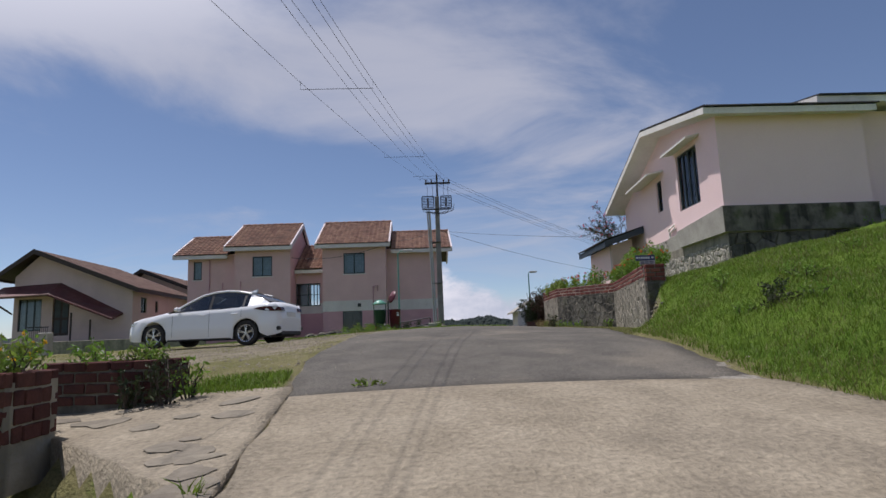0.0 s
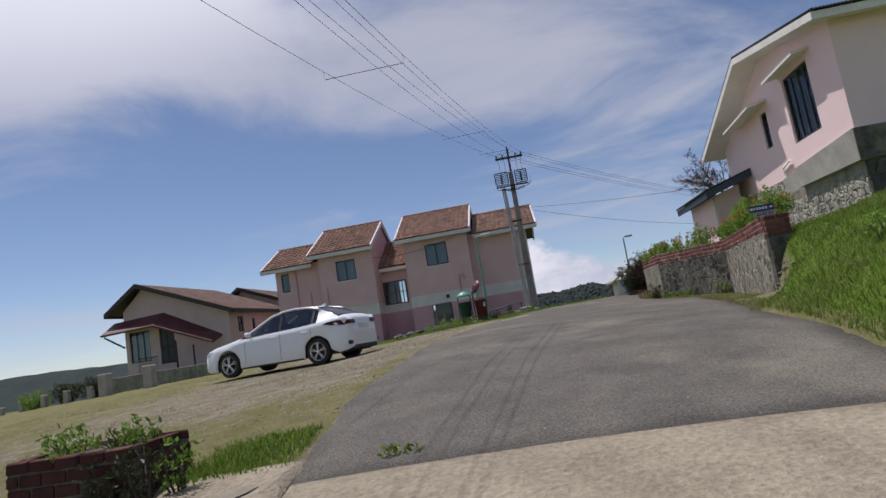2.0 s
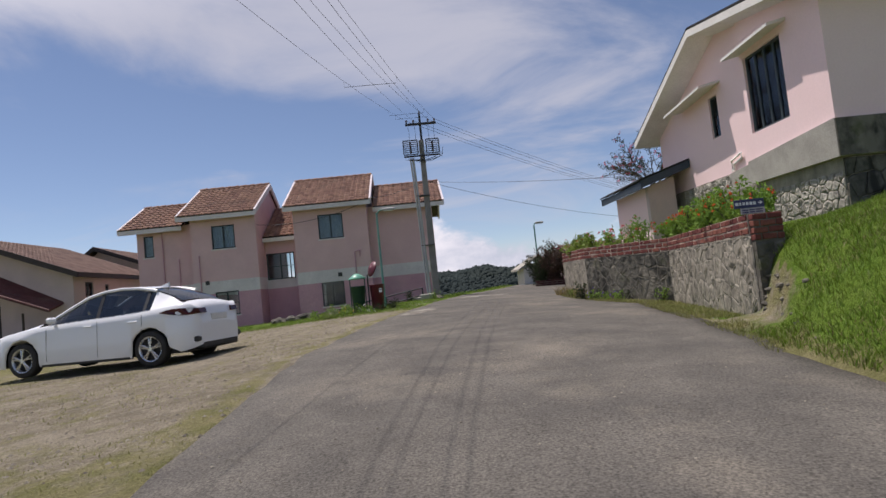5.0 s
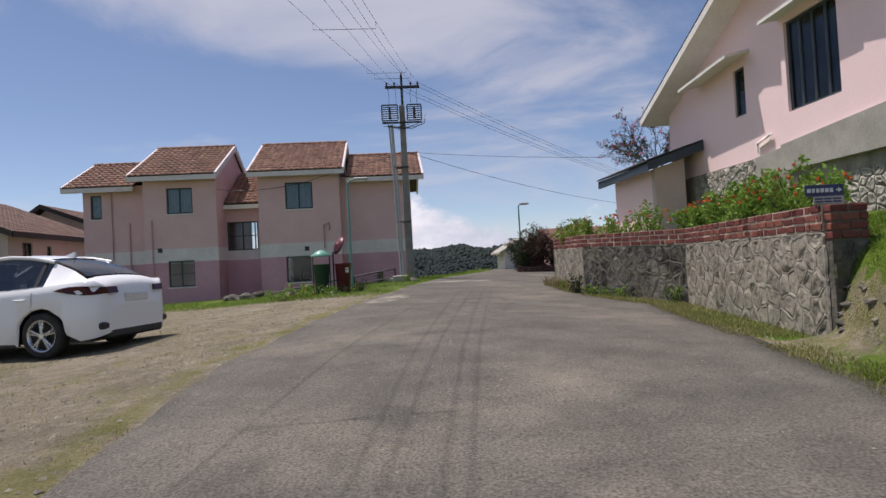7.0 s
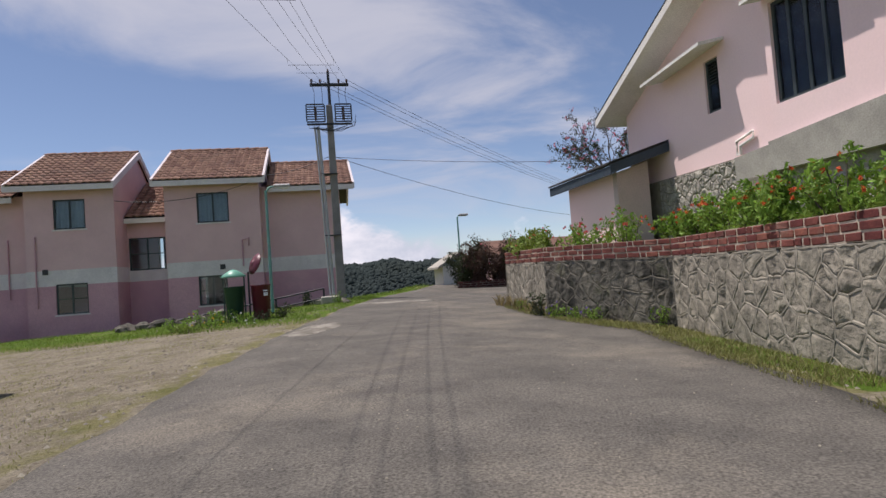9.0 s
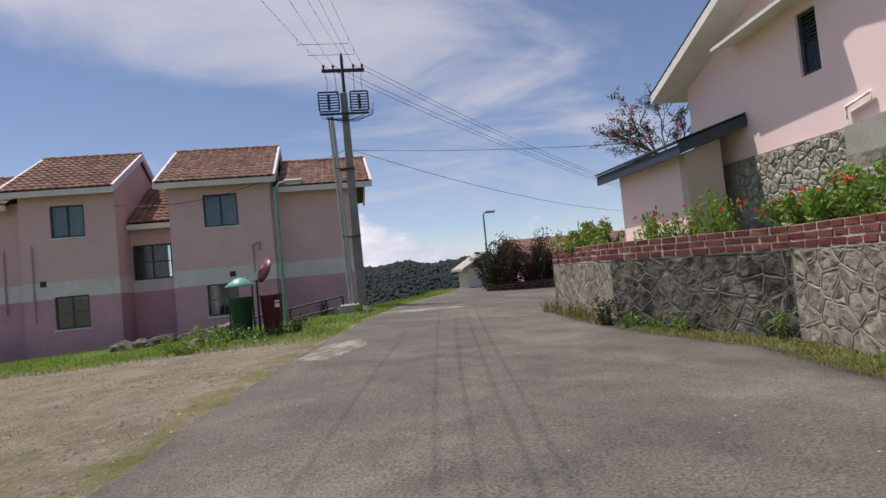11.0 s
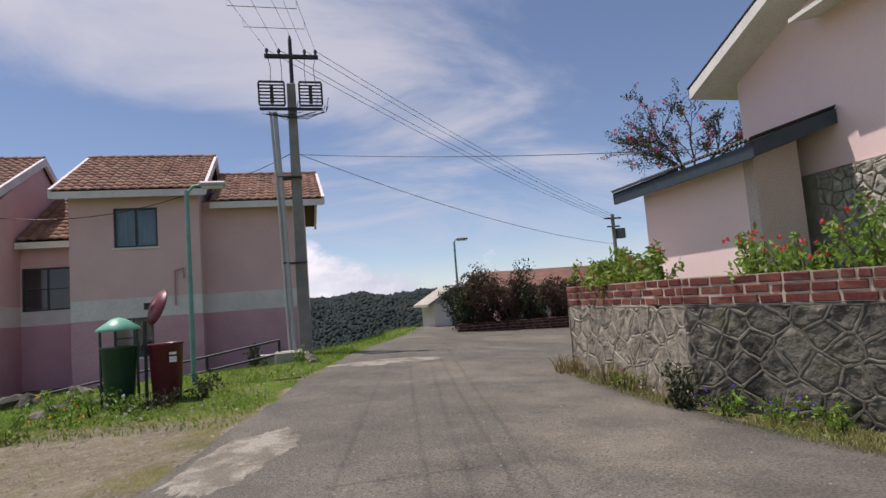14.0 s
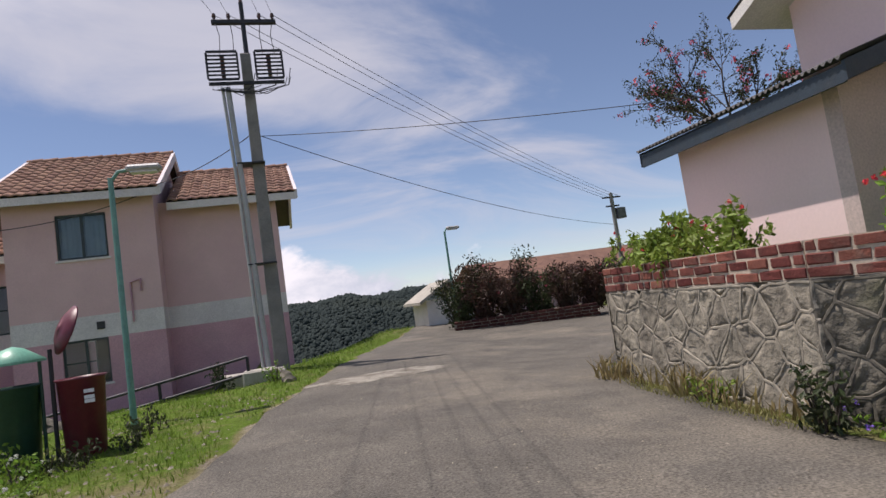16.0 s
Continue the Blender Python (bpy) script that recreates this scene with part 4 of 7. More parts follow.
def pointing(parent, polys, put, mat, rnd):
    """Raised ribbons of mortar along the joints between stones."""
    bm = bmesh.new()
    seen = set()
    for poly in polys:
        for p, q in zip(poly, poly[1:] + poly[:1]):
            key = tuple(sorted(((round(p[0], 2), round(p[1], 2)), (round(q[0], 2), round(q[1], 2)))))
            dx, dz = q[0] - p[0], q[1] - p[1]
            L = math.hypot(dx, dz)
            if key in seen or L < 0.02:
                continue
            seen.add(key)
            nx, nz = -dz / L, dx / L
            steps = max(1, round(L / 0.07))
            prev = None
            for i in range(steps + 1):
                t = i / steps
                off, wd, up = rnd.uniform(-.006, .006), rnd.uniform(0.008, 0.018), rnd.uniform(-0.003, 0.004)
                x, z = p[0] + dx * t + nx * off, p[1] + dz * t + nz * off
                row = [bm.verts.new(put(x + nx * o, -h, z + nz * o)) for o, h in ((-wd * 1.7, -0.016), (-wd * 0.6, up), (wd * 0.6, up), (wd * 1.7, -0.016))]
                if prev:
                    for k in range(3):
                        bm.faces.new((prev[k], prev[k + 1], row[k + 1], row[k]))
                prev = row
    bmesh.ops.recalc_face_normals(bm, faces=bm.faces[:])
    part("pointing", bm, mat, parent, "raised ribbon mortar joints")["kind"] = "stuff"


BRICKS = {}


def brick_piece(parent, at, l, h, d, mat, rnd):
    key = (round(l, 2), round(h, 3), round(d, 2), mat, rnd.randint(0, 2))
    if key not in BRICKS:
        bm = bmesh.new()
        box(bm, -l / 2, l / 2, -d / 2, d / 2, -h / 2, h / 2, 0.009)
        for v in bm.verts:
            v.co += Vector((rnd.uniform(-.005, .005), rnd.uniform(-.004, .004), rnd.uniform(-.005, .004)))
        me = bpy.data.meshes.new("brick")
        bm.to_mesh(me)
        bm.free()
        me.materials.append(M[mat])
        BRICKS[key] = me
    o = new("brick", BRICKS[key])
    o.parent = parent
    o.matrix_local = at @ pose(rnd.uniform(-.004, .004), rnd.uniform(-.005, .005), rnd.uniform(-.003, .003), 0, rnd.uniform(-.6, .6), rnd.uniform(-.8, .8))
    return o


def masonry_run(name, a, b, zb0, zb1, ztop0, ztop1, courses, thick, seed, label, size=0.29, brick_h=0.076, joint=0.019, dark=False):
    """A stone retaining wall from a to b with brick courses on top."""
    a, b = Vector((*a, 0)), Vector((*b, 0))
    d = b - a
    L = d.length
    d /= L
    nrm = Vector((d.y, -d.x, 0))          # to the back
    if nrm.x < 0:
        nrm = -nrm
    rnd = random.Random(seed)
    w = thing(name, Matrix.Translation((a.x, a.y, 0)), label, "retaining wall", "stone retaining wall")
    tagged(w, kind="structure")

    def put(u, wd, z):
        p = d * u + nrm * wd
        lo = ztop0 + (ztop1 - ztop0) * u / L
        return (p.x, p.y, z + (lo - ztop0))
    hb = courses * (brick_h + joint)
    zt = ztop0 - hb
    bm = bmesh.new()
    wall_panel(bm, 0, L, min(zb0, zb1) - 0.3, zt, [], lambda u, wd, z: put(u, wd + 0.05, z), thick - 0.05)
    part("wall_core", bm, M["mortar_dark" if dark else "mortar"], w)
    zlo = min(zb0, zb1) - 0.1
    polys = cells(0.0, L, zlo, zt - 0.015, size, seed)
    for poly in polys:
        stone_piece(w, poly, put, rnd.uniform(-0.009, -0.003), rnd, M["stone_dark" if dark else "stone"], 0.006)
    pointing(w, polys, put, M["pointing_dark" if dark else "pointing"], rnd)
    bm = bmesh.new()
    wall_panel(bm, 0.006, L - 0.006, zt + 0.002, ztop0 - 0.006, [], lambda u, wd, z: put(u, wd + 0.005, z), thick - 0.010)
    part("brick_core", bm, M["joint_white"], w)
    ang = math.atan2(d.y, d.x)
    tilt = math.degrees(math.atan2(ztop1 - ztop0, L))
    for j in range(courses):
        n = max(2, round(L / 0.235))
        bl = L / n
        off = bl / 2 if j % 2 else 0
        z = zt + (j + 0.5) * (brick_h + joint)
        cuts, u = [0.0], bl - off * rnd.uniform(0.7, 1.2)
        while u < L - 0.07:
            cuts.append(u)
            u += bl * (rnd.choice((0.5, 0.55, 1.2)) if rnd.random() < 0.16 else rnd.uniform(0.93, 1.07))
        cuts.append(L)
        for u0, u1 in zip(cuts, cuts[1:]):
            if u1 - u0 < 0.05:
                continue
            p = put((u0 + u1) / 2, 0.05, z)
            brick_piece(w, Matrix.Translation(p) @ pose(0, 0, 0, 0, 0, math.degrees(ang)) @ pose(0, 0, 0, 0, -tilt, 0), u1 - u0 - joint, brick_h, 0.11, "brick", rnd)
    return w, put, L


RET_LABEL = "grey rubble retaining wall capped with red brick courses"
masonry_run("retaining_wall", (4.95, 12.92), (5.77, 17.52), 1.1, 1.3, 2.70, 2.70, 3, 0.46, 5, RET_LABEL)
masonry_run("retaining_wall", (5.77, 17.52), (4.68, 20.1), 1.3, 1.45, 2.70, 2.77, 3, 0.46, 8, RET_LABEL, dark=True)
masonry_run("retaining_wall", (4.68, 20.1), (4.85, 23.1), 1.45, 1.6, 2.77, 2.80, 3, 0.46, 11, RET_LABEL)
masonry_run("retaining_wall", (4.85, 23.1), (9.6, 26.2), 1.6, 1.7, 2.80, 2.85, 3, 0.46, 14, RET_LABEL)


def wall_end():
    """The brick and stone face at the near end of the retaining wall."""
    rnd = random.Random(31)
    w = thing("retaining_wall_end", pose(4.95, 12.80, 0), "weathered brick end pier of the retaining wall", "wall pier")
    tagged(w, kind="structure")
    # Core and stones are dark stone; this end face's shade is also in their colour.
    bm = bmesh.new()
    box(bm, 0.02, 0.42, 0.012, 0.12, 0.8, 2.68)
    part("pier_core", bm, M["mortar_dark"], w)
    for j in range(4):
        z = 2.70 - (j + 0.5) * 0.095
        xs = (0.0, 0.22, 0.44) if j % 2 == 0 else (0.0, 0.11, 0.33, 0.44)
        for a, b in zip(xs, xs[1:]):
            brick_piece(w, Matrix.Translation(((a + b) / 2, 0.05, z)), b - a - 0.019, 0.076, 0.11, "brick", rnd)
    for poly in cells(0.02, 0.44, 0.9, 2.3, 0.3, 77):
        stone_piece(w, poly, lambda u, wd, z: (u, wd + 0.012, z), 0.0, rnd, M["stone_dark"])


wall_end()


# ---- the gabled house on the terrace ----
def gable_house():
    h = thing("house", pose(0, 0, 0), "pale pink gabled house on a stone plinth", "house")
    NE, PK, FE = (14.74, 6.98), (19.1, 7.84), (23.3, 6.02)

    def roof_z(y):
        return float(np.interp(y, (NE[0], PK[0], FE[0]), (NE[1], PK[1], FE[1]))) - 0.17
    # front wall with the sloping top
    xb, xf = 8.13, 8.28

    def gable(x, y0, y1, z0, holes, thick=0.24):
        bm = bmesh.new()
        ztop = 6.72 if x < 8.2 else 6.0
        wall_panel(bm, y0, y1, z0, ztop, holes, lambda u, w, z: (x + w, u, z), thick)
        part("wall", bm, M["pink_house"], h)
        bm = bmesh.new()
        ys = [y0, *[y for y in (PK[0],) if y0 < y < y1], y1]
        prism(bm, [(y0, ztop), (y1, ztop)] + [(y, max(roof_z(y), ztop + 0.004)) for y in reversed(ys)], 'x', x + 0.0005, x + thick - 0.0005)
        part("wall", bm, M["pink_house"], h)
    gable(xb, 15.2, 17.92, 4.0, [(16.42, 17.78, 4.83, 6.55)])
    bm = bmesh.new()
    wall_panel(bm, 17.92, 22.95, 4.16, 6.0, [(19.36, 19.78, 5.2, 6.0)], lambda u, w, z: (xf + w, u, z), 0.24)
    part("wall", bm, M["pink_house"], h)
    bm = bmesh.new()
    prism(bm, [(17.92, 6.0), (19.36, 6.0), (19.36, roof_z(19.36)), (19.1, roof_z(19.1)), (17.92, roof_z(17.92))], 'x', xf + 0.0005, xf + 0.2395)
    part("wall", bm, M["pink_house"], h)
    bm = bmesh.new()
    prism(bm, [(19.78, 6.0), (22.95, 6.0), (22.95, 6.004), (19.78, roof_z(19.78))], 'x', xf + 0.0005, xf + 0.2395)
    part("wall", bm, M["pink_house"], h)
    bm = bmesh.new()
    prism(bm, [(19.36, 6.25), (19.78, 6.25), (19.78, roof_z(19.78)), (19.36, roof_z(19.36))], 'x', xf + 0.0005, xf + 0.2395)
    part("wall", bm, M["pink_house"], h)
    # side and rear walls
    for q in ((xb + 0.24, 12.2, 15.2, 15.44, 4.42, 6.9), (xf + 0.24, 12.2, 22.7, 22.95, 4.16, 5.9), (11.96, 12.2, 15.44, 22.7, 4.2, 6.9)):
        bm = bmesh.new()
        box(bm, *q)
        part("wall", bm, M["pink_house"], h)
    bm = bmesh.new()
    box(bm, 12.2, 19.0, 15.75, 16.0, 4.42, 7.15)
    part("wall", bm, M["pink_house"], h)
    # Added floor and backing; their black imitates the unlit interior.
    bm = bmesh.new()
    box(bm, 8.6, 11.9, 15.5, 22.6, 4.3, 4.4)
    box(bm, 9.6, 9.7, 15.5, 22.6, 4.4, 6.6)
    part("inner_wall", bm, M["room_shade"], h)
    # roofs: white edged slab with dark sheets on it
    bm = bmesh.new()
    prism(bm, [NE, PK, FE, (FE[0], FE[1] - 0.17), (PK[0], PK[1] - 0.17), (NE[0], NE[1] - 0.17)], 'x', 7.6, 12.3)
    roof = part("roof", bm, M["white"], h, "white edged roof slab under dark sheets")
    for (ya, za), (yc, zc) in ((NE, PK), (FE, PK)):
        s = -0.07 if ya < yc else 0.07
        sl = (zc - za) / (yc - ya)
        bm = bmesh.new()
        corrugated(bm, lambda u, v, w: (u, ya + s + (yc - ya - s) * v, za + s * sl + (zc - za - s * sl) * v + 0.045 + w), 7.62, 12.36, 0.076, 0.02)
        part("roof_sheet", bm, M["black_sheet"], roof, "dark corrugated roof sheet")
    bm = bmesh.new()
    prism(bm, [(15.0, 7.34), (19.1, 8.08), (23.3, 6.28), (23.3, 6.1), (19.1, 7.9), (15.0, 7.16)], 'x', 10.9, 19.5)
    r2 = part("roof", bm, M["white"], h, "white edged upper roof slab")
    bm = bmesh.new()
    prism(bm, [(14.94, 7.345), (19.1, 8.095), (19.1, 8.14), (14.94, 7.39)], 'x', 10.95, 19.5)
    part("roof_sheet", bm, M["black_sheet"], r2, "dark corrugated roof sheet")
    # sunshades
    for y0, y1, z0, z1, x1 in ((16.15, 17.95, 6.62, 6.58, xb), (19.12, 21.25, 6.36, 6.22, xf)):
        bm = bmesh.new()
        prism(bm, [(y0, z0), (y1, z1), (y1, z1 + 0.06), (y0, z0 + 0.06)], 'x', 7.72, x1 + 0.02)
        for v in bm.verts:
            v.co.z += 0.22 * (v.co.x - 7.72)
        part("sunshade", bm, M["white"], h, "white concrete window sunshade")
    # windows
    window(h, pose(xb + 0.06, 17.78, 4.83, 0, 0, -90), 1.36, 1.72, 4, label="tall dark framed window with four lights and blue curtains")
    w2 = window(h, pose(xf + 0.05, 19.78, 5.2, 0, 0, -90), 0.42, 1.05, 1, cloth=False, label="narrow dark louvred window")
    for k in range(7):
        bm = bmesh.new()
        box(bm, 0.05, 0.37, 0.0, 0.05, 0, 0.012)
        s = part("louvre", bm, M["frame"], w2)
        s.matrix_local = pose(0, 0.0, 0.56 + k * 0.06, 35, 0, 0)
    bm = bmesh.new()
    for pts in (((18.95, 4.2), (18.95, 4.46), (18.5, 4.56), (18.5, 4.44), (18.86, 4.36), (18.86, 4.2)),):
        tube(bm, [(xf - 0.06, y, z) for y, z in pts], 0.028, 8)
    part("water_pipe", bm, M["white"], h, "white bent water pipe")
    # plinth
    for q in ((12.3, 19.1, 15.65, 17.9, 3.2, 4.42),):
        bm = bmesh.new()
        box(bm, *q, 0.01)
        part("plinth", bm, M["concrete"], h, "rough cement plinth band")
    for x, y0, y1, z0, z1, t0, t1 in ((8.03, 15.1, 17.94, 3.72, 3.72, 4.42, 4.23), (8.18, 17.94, 19.0, 3.5, 3.5, 4.23, 4.16)):
        bm = bmesh.new()
        prism(bm, [(y0, z0), (y1, z1), (y1, t1), (y0, t0)], 'x', x, 12.3)
        part("plinth", bm, M["concrete"], h, "rough cement plinth band")
    # Thin slab darkens the plinth's near side: dirt plus shade put into the colour.
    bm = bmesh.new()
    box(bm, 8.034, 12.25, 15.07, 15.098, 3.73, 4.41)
    part("plinth_side", bm, M["mortar_dark"], h, "dark cement plinth side, dirt and shade in its colour")
    bm = bmesh.new()
    box(bm, 8.22, 12.2, 19.0, 23.0, 2.2, 4.158)
    part("plinth_base", bm, M["mortar"], h, "rubble stone plinth")
    bm = bmesh.new()
    box(bm, 8.16, 12.25, 15.2, 19.0, 2.2, 3.72)
    pb = part("plinth_base", bm, M["mortar"], h, "rubble stone plinth")
    rnd = random.Random(3)
    for y0, y1, z0, z1, x, sd in ((15.2, 19.0, 2.5, 3.48, 8.15, 41), (19.0, 21.6, 2.4, 4.14, 8.21, 42)):
        for poly in cells(y0, y1, z0, z1, 0.19, sd):
            stone_piece(pb, poly, lambda u, w, z, x=x: (x + w, u, z), rnd.uniform(0.0, 0.014), rnd, M["stone_pale"])
    # Stones on this sunless side are darker; dirt and shade are in their colour.
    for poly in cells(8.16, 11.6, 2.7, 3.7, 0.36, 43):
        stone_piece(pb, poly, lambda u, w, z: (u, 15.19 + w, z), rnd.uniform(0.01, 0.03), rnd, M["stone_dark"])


gable_house()


# ---- the lean-to shed ----
def shed():
    s = thing("shed", pose(0, 0, 0), "small pale pink lean-to shed with dark sheet roof", "shed")
    x0, x1, y0, y1 = 7.16, 8.27, 21.6, 24.3
    zl, zr = 4.40, 4.74

    def rz(x):
        return zl + (zr - zl) * (x - x0) / (x1 - x0)
    # Two wall paints here put the lit and shaded sides into the colour.
    bm = bmesh.new()
    prism(bm, [(x0, 2.3), (7.95, 2.3), (7.95, rz(7.95)), (x0, zl)], 'y', y0, y0 + 0.2)
    part("wall", bm, M["cream"], s)
    bm = bmesh.new()
    box(bm, x0, x0 + 0.2, y0 + 0.2, y1, 2.3, zl)
    part("wall", bm, M["pink_house"], s)
    bm = bmesh.new()
    prism(bm, [(x0 + 0.2, 2.3), (x1, 2.3), (x1, rz(x1)), (x0 + 0.2, rz(x0 + 0.2))], 'y', y1 - 0.2, y1)
    part("wall", bm, M["pink_house"], s)
    bm = bmesh.new()
    za, zb = 4.47, 4.927
    corrugated(bm, lambda u, v, w: (6.76 + 1.50 * v, u, za + (zb - za) * v + 0.07 + w), 21.17, 24.75, 0.085, 0.02)
    roof = part("roof", bm, M["black_sheet"], s, "dark corrugated sheet roof")
    bm = bmesh.new()
    box(bm, 6.80, 6.84, 21.22, 24.72, za - 0.17, za + 0.02)
    part("fascia", bm, M["fascia"], roof, "blue grey fascia board")
    for y, nm in ((21.2, "south"), (24.72, "north")):
        bm = bmesh.new()
        pts = [(6.80, za - 0.16), (8.26, zb - 0.16), (8.26, zb + 0.05), (6.80, za + 0.05)]
        prism(bm, pts, 'y', y - 0.02, y + 0.02)
        part("barge_board", bm, M["fascia"], roof, "blue grey barge board")


shed()


# ---- far bungalows ----
def bungalow(m, label, porch):
    b = thing("bungalow", m, label, "bungalow")
    # front gable faces -y; local x along the front
    W, D, ze, zp = 6.4, 8.0, 2.95, 4.75
    Z = -1.2
    bm = bmesh.new()
    holes = [(0.25, 1.5, 0.35, 2.1), (2.1, 3.0, 0.05, 2.15)]
    wall_panel(bm, 0, W, Z, 2.6, holes, lambda u, w, z: (u, w, z), 0.22)
    prism(bm, [(0, 2.6), (W, 2.6), (W, 2.7), (1.3, zp - 0.22), (0, ze + 0.4)], 'y', 0.001, 0.219)
    part("wall", bm, M["cream"], b)
    bm = bmesh.new()
    wall_panel(bm, 0.22, D, Z, 2.6, [(1.0, 1.75, 1.2, 2.1), (2.9, 3.3, 1.3, 2.0)], lambda u, w, z: (W - w, u, z), 0.22)
    box(bm, 0, 0.22, 0.22, D, Z, 3.2)
    box(bm, 0.22, W - 0.22, D - 0.2, D, Z, 2.6)
    part("wall", bm, M["cream"], b)
    # Added black sheet behind the openings, painted as the room's shade.
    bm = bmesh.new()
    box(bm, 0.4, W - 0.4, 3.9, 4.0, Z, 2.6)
    part("inner_wall", bm, M["room_shade"], b)
    window(b, pose(0.25, 0.06, 0.35), 1.25, 1.75, 3, cloth=True)
    window(b, pose(W - 0.06, 1.0, 1.2, 0, 0, 90), 0.75, 0.9, 2, cloth=True)
    window(b, pose(W - 0.06, 2.9, 1.3, 0, 0, 90), 0.4, 0.7, 1, cloth=True)
    bm = bmesh.new()
    box(bm, 2.12, 2.98, 0.08, 0.13, 0.05, 2.13, 0.01)
    d = part("door", bm, M["dark_wood"], b, "dark panelled entrance door")
    bm = bmesh.new()
    for z0, z1 in ((0.2, 0.9), (1.05, 2.0)):
        for x0 in (2.2, 2.6):
            box(bm, x0, x0 + 0.3, 0.06, 0.081, z0, z1, 0.01)
    part("panel", bm, M["frame"], d)
    # main roof, ridge along y
    for side, (xa, za, xc, zc) in (("west", (-0.75, 3.3, 1.3, zp)), ("east", (W + 0.55, 2.45, 1.3, zp))):
        bm = bmesh.new()
        prism(bm, [(xa, za - 0.1), (xc, zc - 0.1), (xc, zc), (xa, za)], 'y', -0.6, D + 0.4)
        r = part("roof", bm, M["dark_wood"], b, "brown clay tiled roof slope")
        V, F = [], []
        run = math.hypot(xc - xa, zc - za)
        tv, tf = tile_mesh(0.3, 0.4)
        sx, sz = (xc - xa) / run, (zc - za) / run
        fl = 1 if xc > xa else -1
        for j in range(int(run / 0.4)):
            for i in range(int((D + 1.0) / 0.3)):
                k = len(V)
                for (u, v, w) in tv:
                    V.append((xa + sx * (j * 0.4 + v) - sz * w * fl, -0.6 + i * 0.3 + u, za + sz * (j * 0.4 + v) + abs(sx) * w))
                F.extend([tuple(q + k for q in f) for f in tf])
        me = bpy.data.meshes.new("tiles")
        me.from_pydata(V, [], F)
        me.materials.append(M["tile_old"])
        t = new("tiles", me)
        t.parent = r
        t["kind"] = "stuff"
        bm = bmesh.new()
        prism(bm, [(xa, za - 0.22), (xc, zc - 0.22), (xc, zc + 0.05), (xa, za + 0.05)], 'y', -0.66, -0.60)
        part("barge_board", bm, M["dark_wood"], r, "dark brown barge board")
        bm = bmesh.new()
        box(bm, xa - 0.03, xa + 0.03, -0.6, D + 0.4, za - 0.2, za + 0.02)
        part("gutter", bm, M["dark_wood"], r)
    if porch:
        bm = bmesh.new()
        P = [(-0.6, -1.2, 2.15), (2.5, -1.2, 2.25), (2.5, 0, 2.95), (-0.6, 0, 2.8), (5.9, -1.2, 0.85), (5.9, 0, 1.2)]
        up = [bm.verts.new(q) for q in P]
        dn = [bm.verts.new((q[0], q[1], q[2] - 0.12)) for q in P]
        for vs in (up, dn):
            bm.faces.new((vs[0], vs[1], vs[2], vs[3])), bm.faces.new((vs[1], vs[4], vs[5], vs[2]))
        for i0, i1 in ((0, 1), (1, 4), (4, 5), (3, 0)):
            bm.faces.new((up[i0], up[i1], dn[i1], dn[i0]))
        bmesh.ops.recalc_face_normals(bm, faces=bm.faces[:])
        p = part("porch_roof", bm, M["red_sheet"], b, "dark red sheet porch roof")
        bm = bmesh.new()
        tube(bm, [(-0.6, -1.22, 2.1), (2.5, -1.22, 2.2)], 0.06, 6)
        part("porch_fascia", bm, M["tile_old"], p)
        for x, z in ((3.9, 1.2), (4.9, 0.8)):
            bm = bmesh.new()
            cyl(bm, (x, -1.4, Z), (x, -1.4, z), 0.05)
            part("porch_post", bm, M["dark_wood"], p)
        bm = bmesh.new()
        tube(bm, [(-0.5, -1.1, 2.0), (0.0, -0.1, 1.3)], 0.05)
        part("porch_brace", bm, M["dark_wood"], p)
        bm = bmesh.new()
        for i in range(12):
            cyl(bm, (1.5 + i * 0.1, -1.2, -0.3), (1.5 + i * 0.1, -1.2, 0.5), 0.012, seg=5)
        cyl(bm, (1.45, -1.2, 0.5), (2.65, -1.2, 0.5), 0.025)
        part("railing", bm, M["dark_steel"], b)
    return b


bungalow(pose(-22.2, 34.0, 2.15), "cream bungalow with brown tiled roof and red porch", True)
bungalow(pose(-21.2, 44.5, 2.25), "cream bungalow with brown tiled roof among others", False)


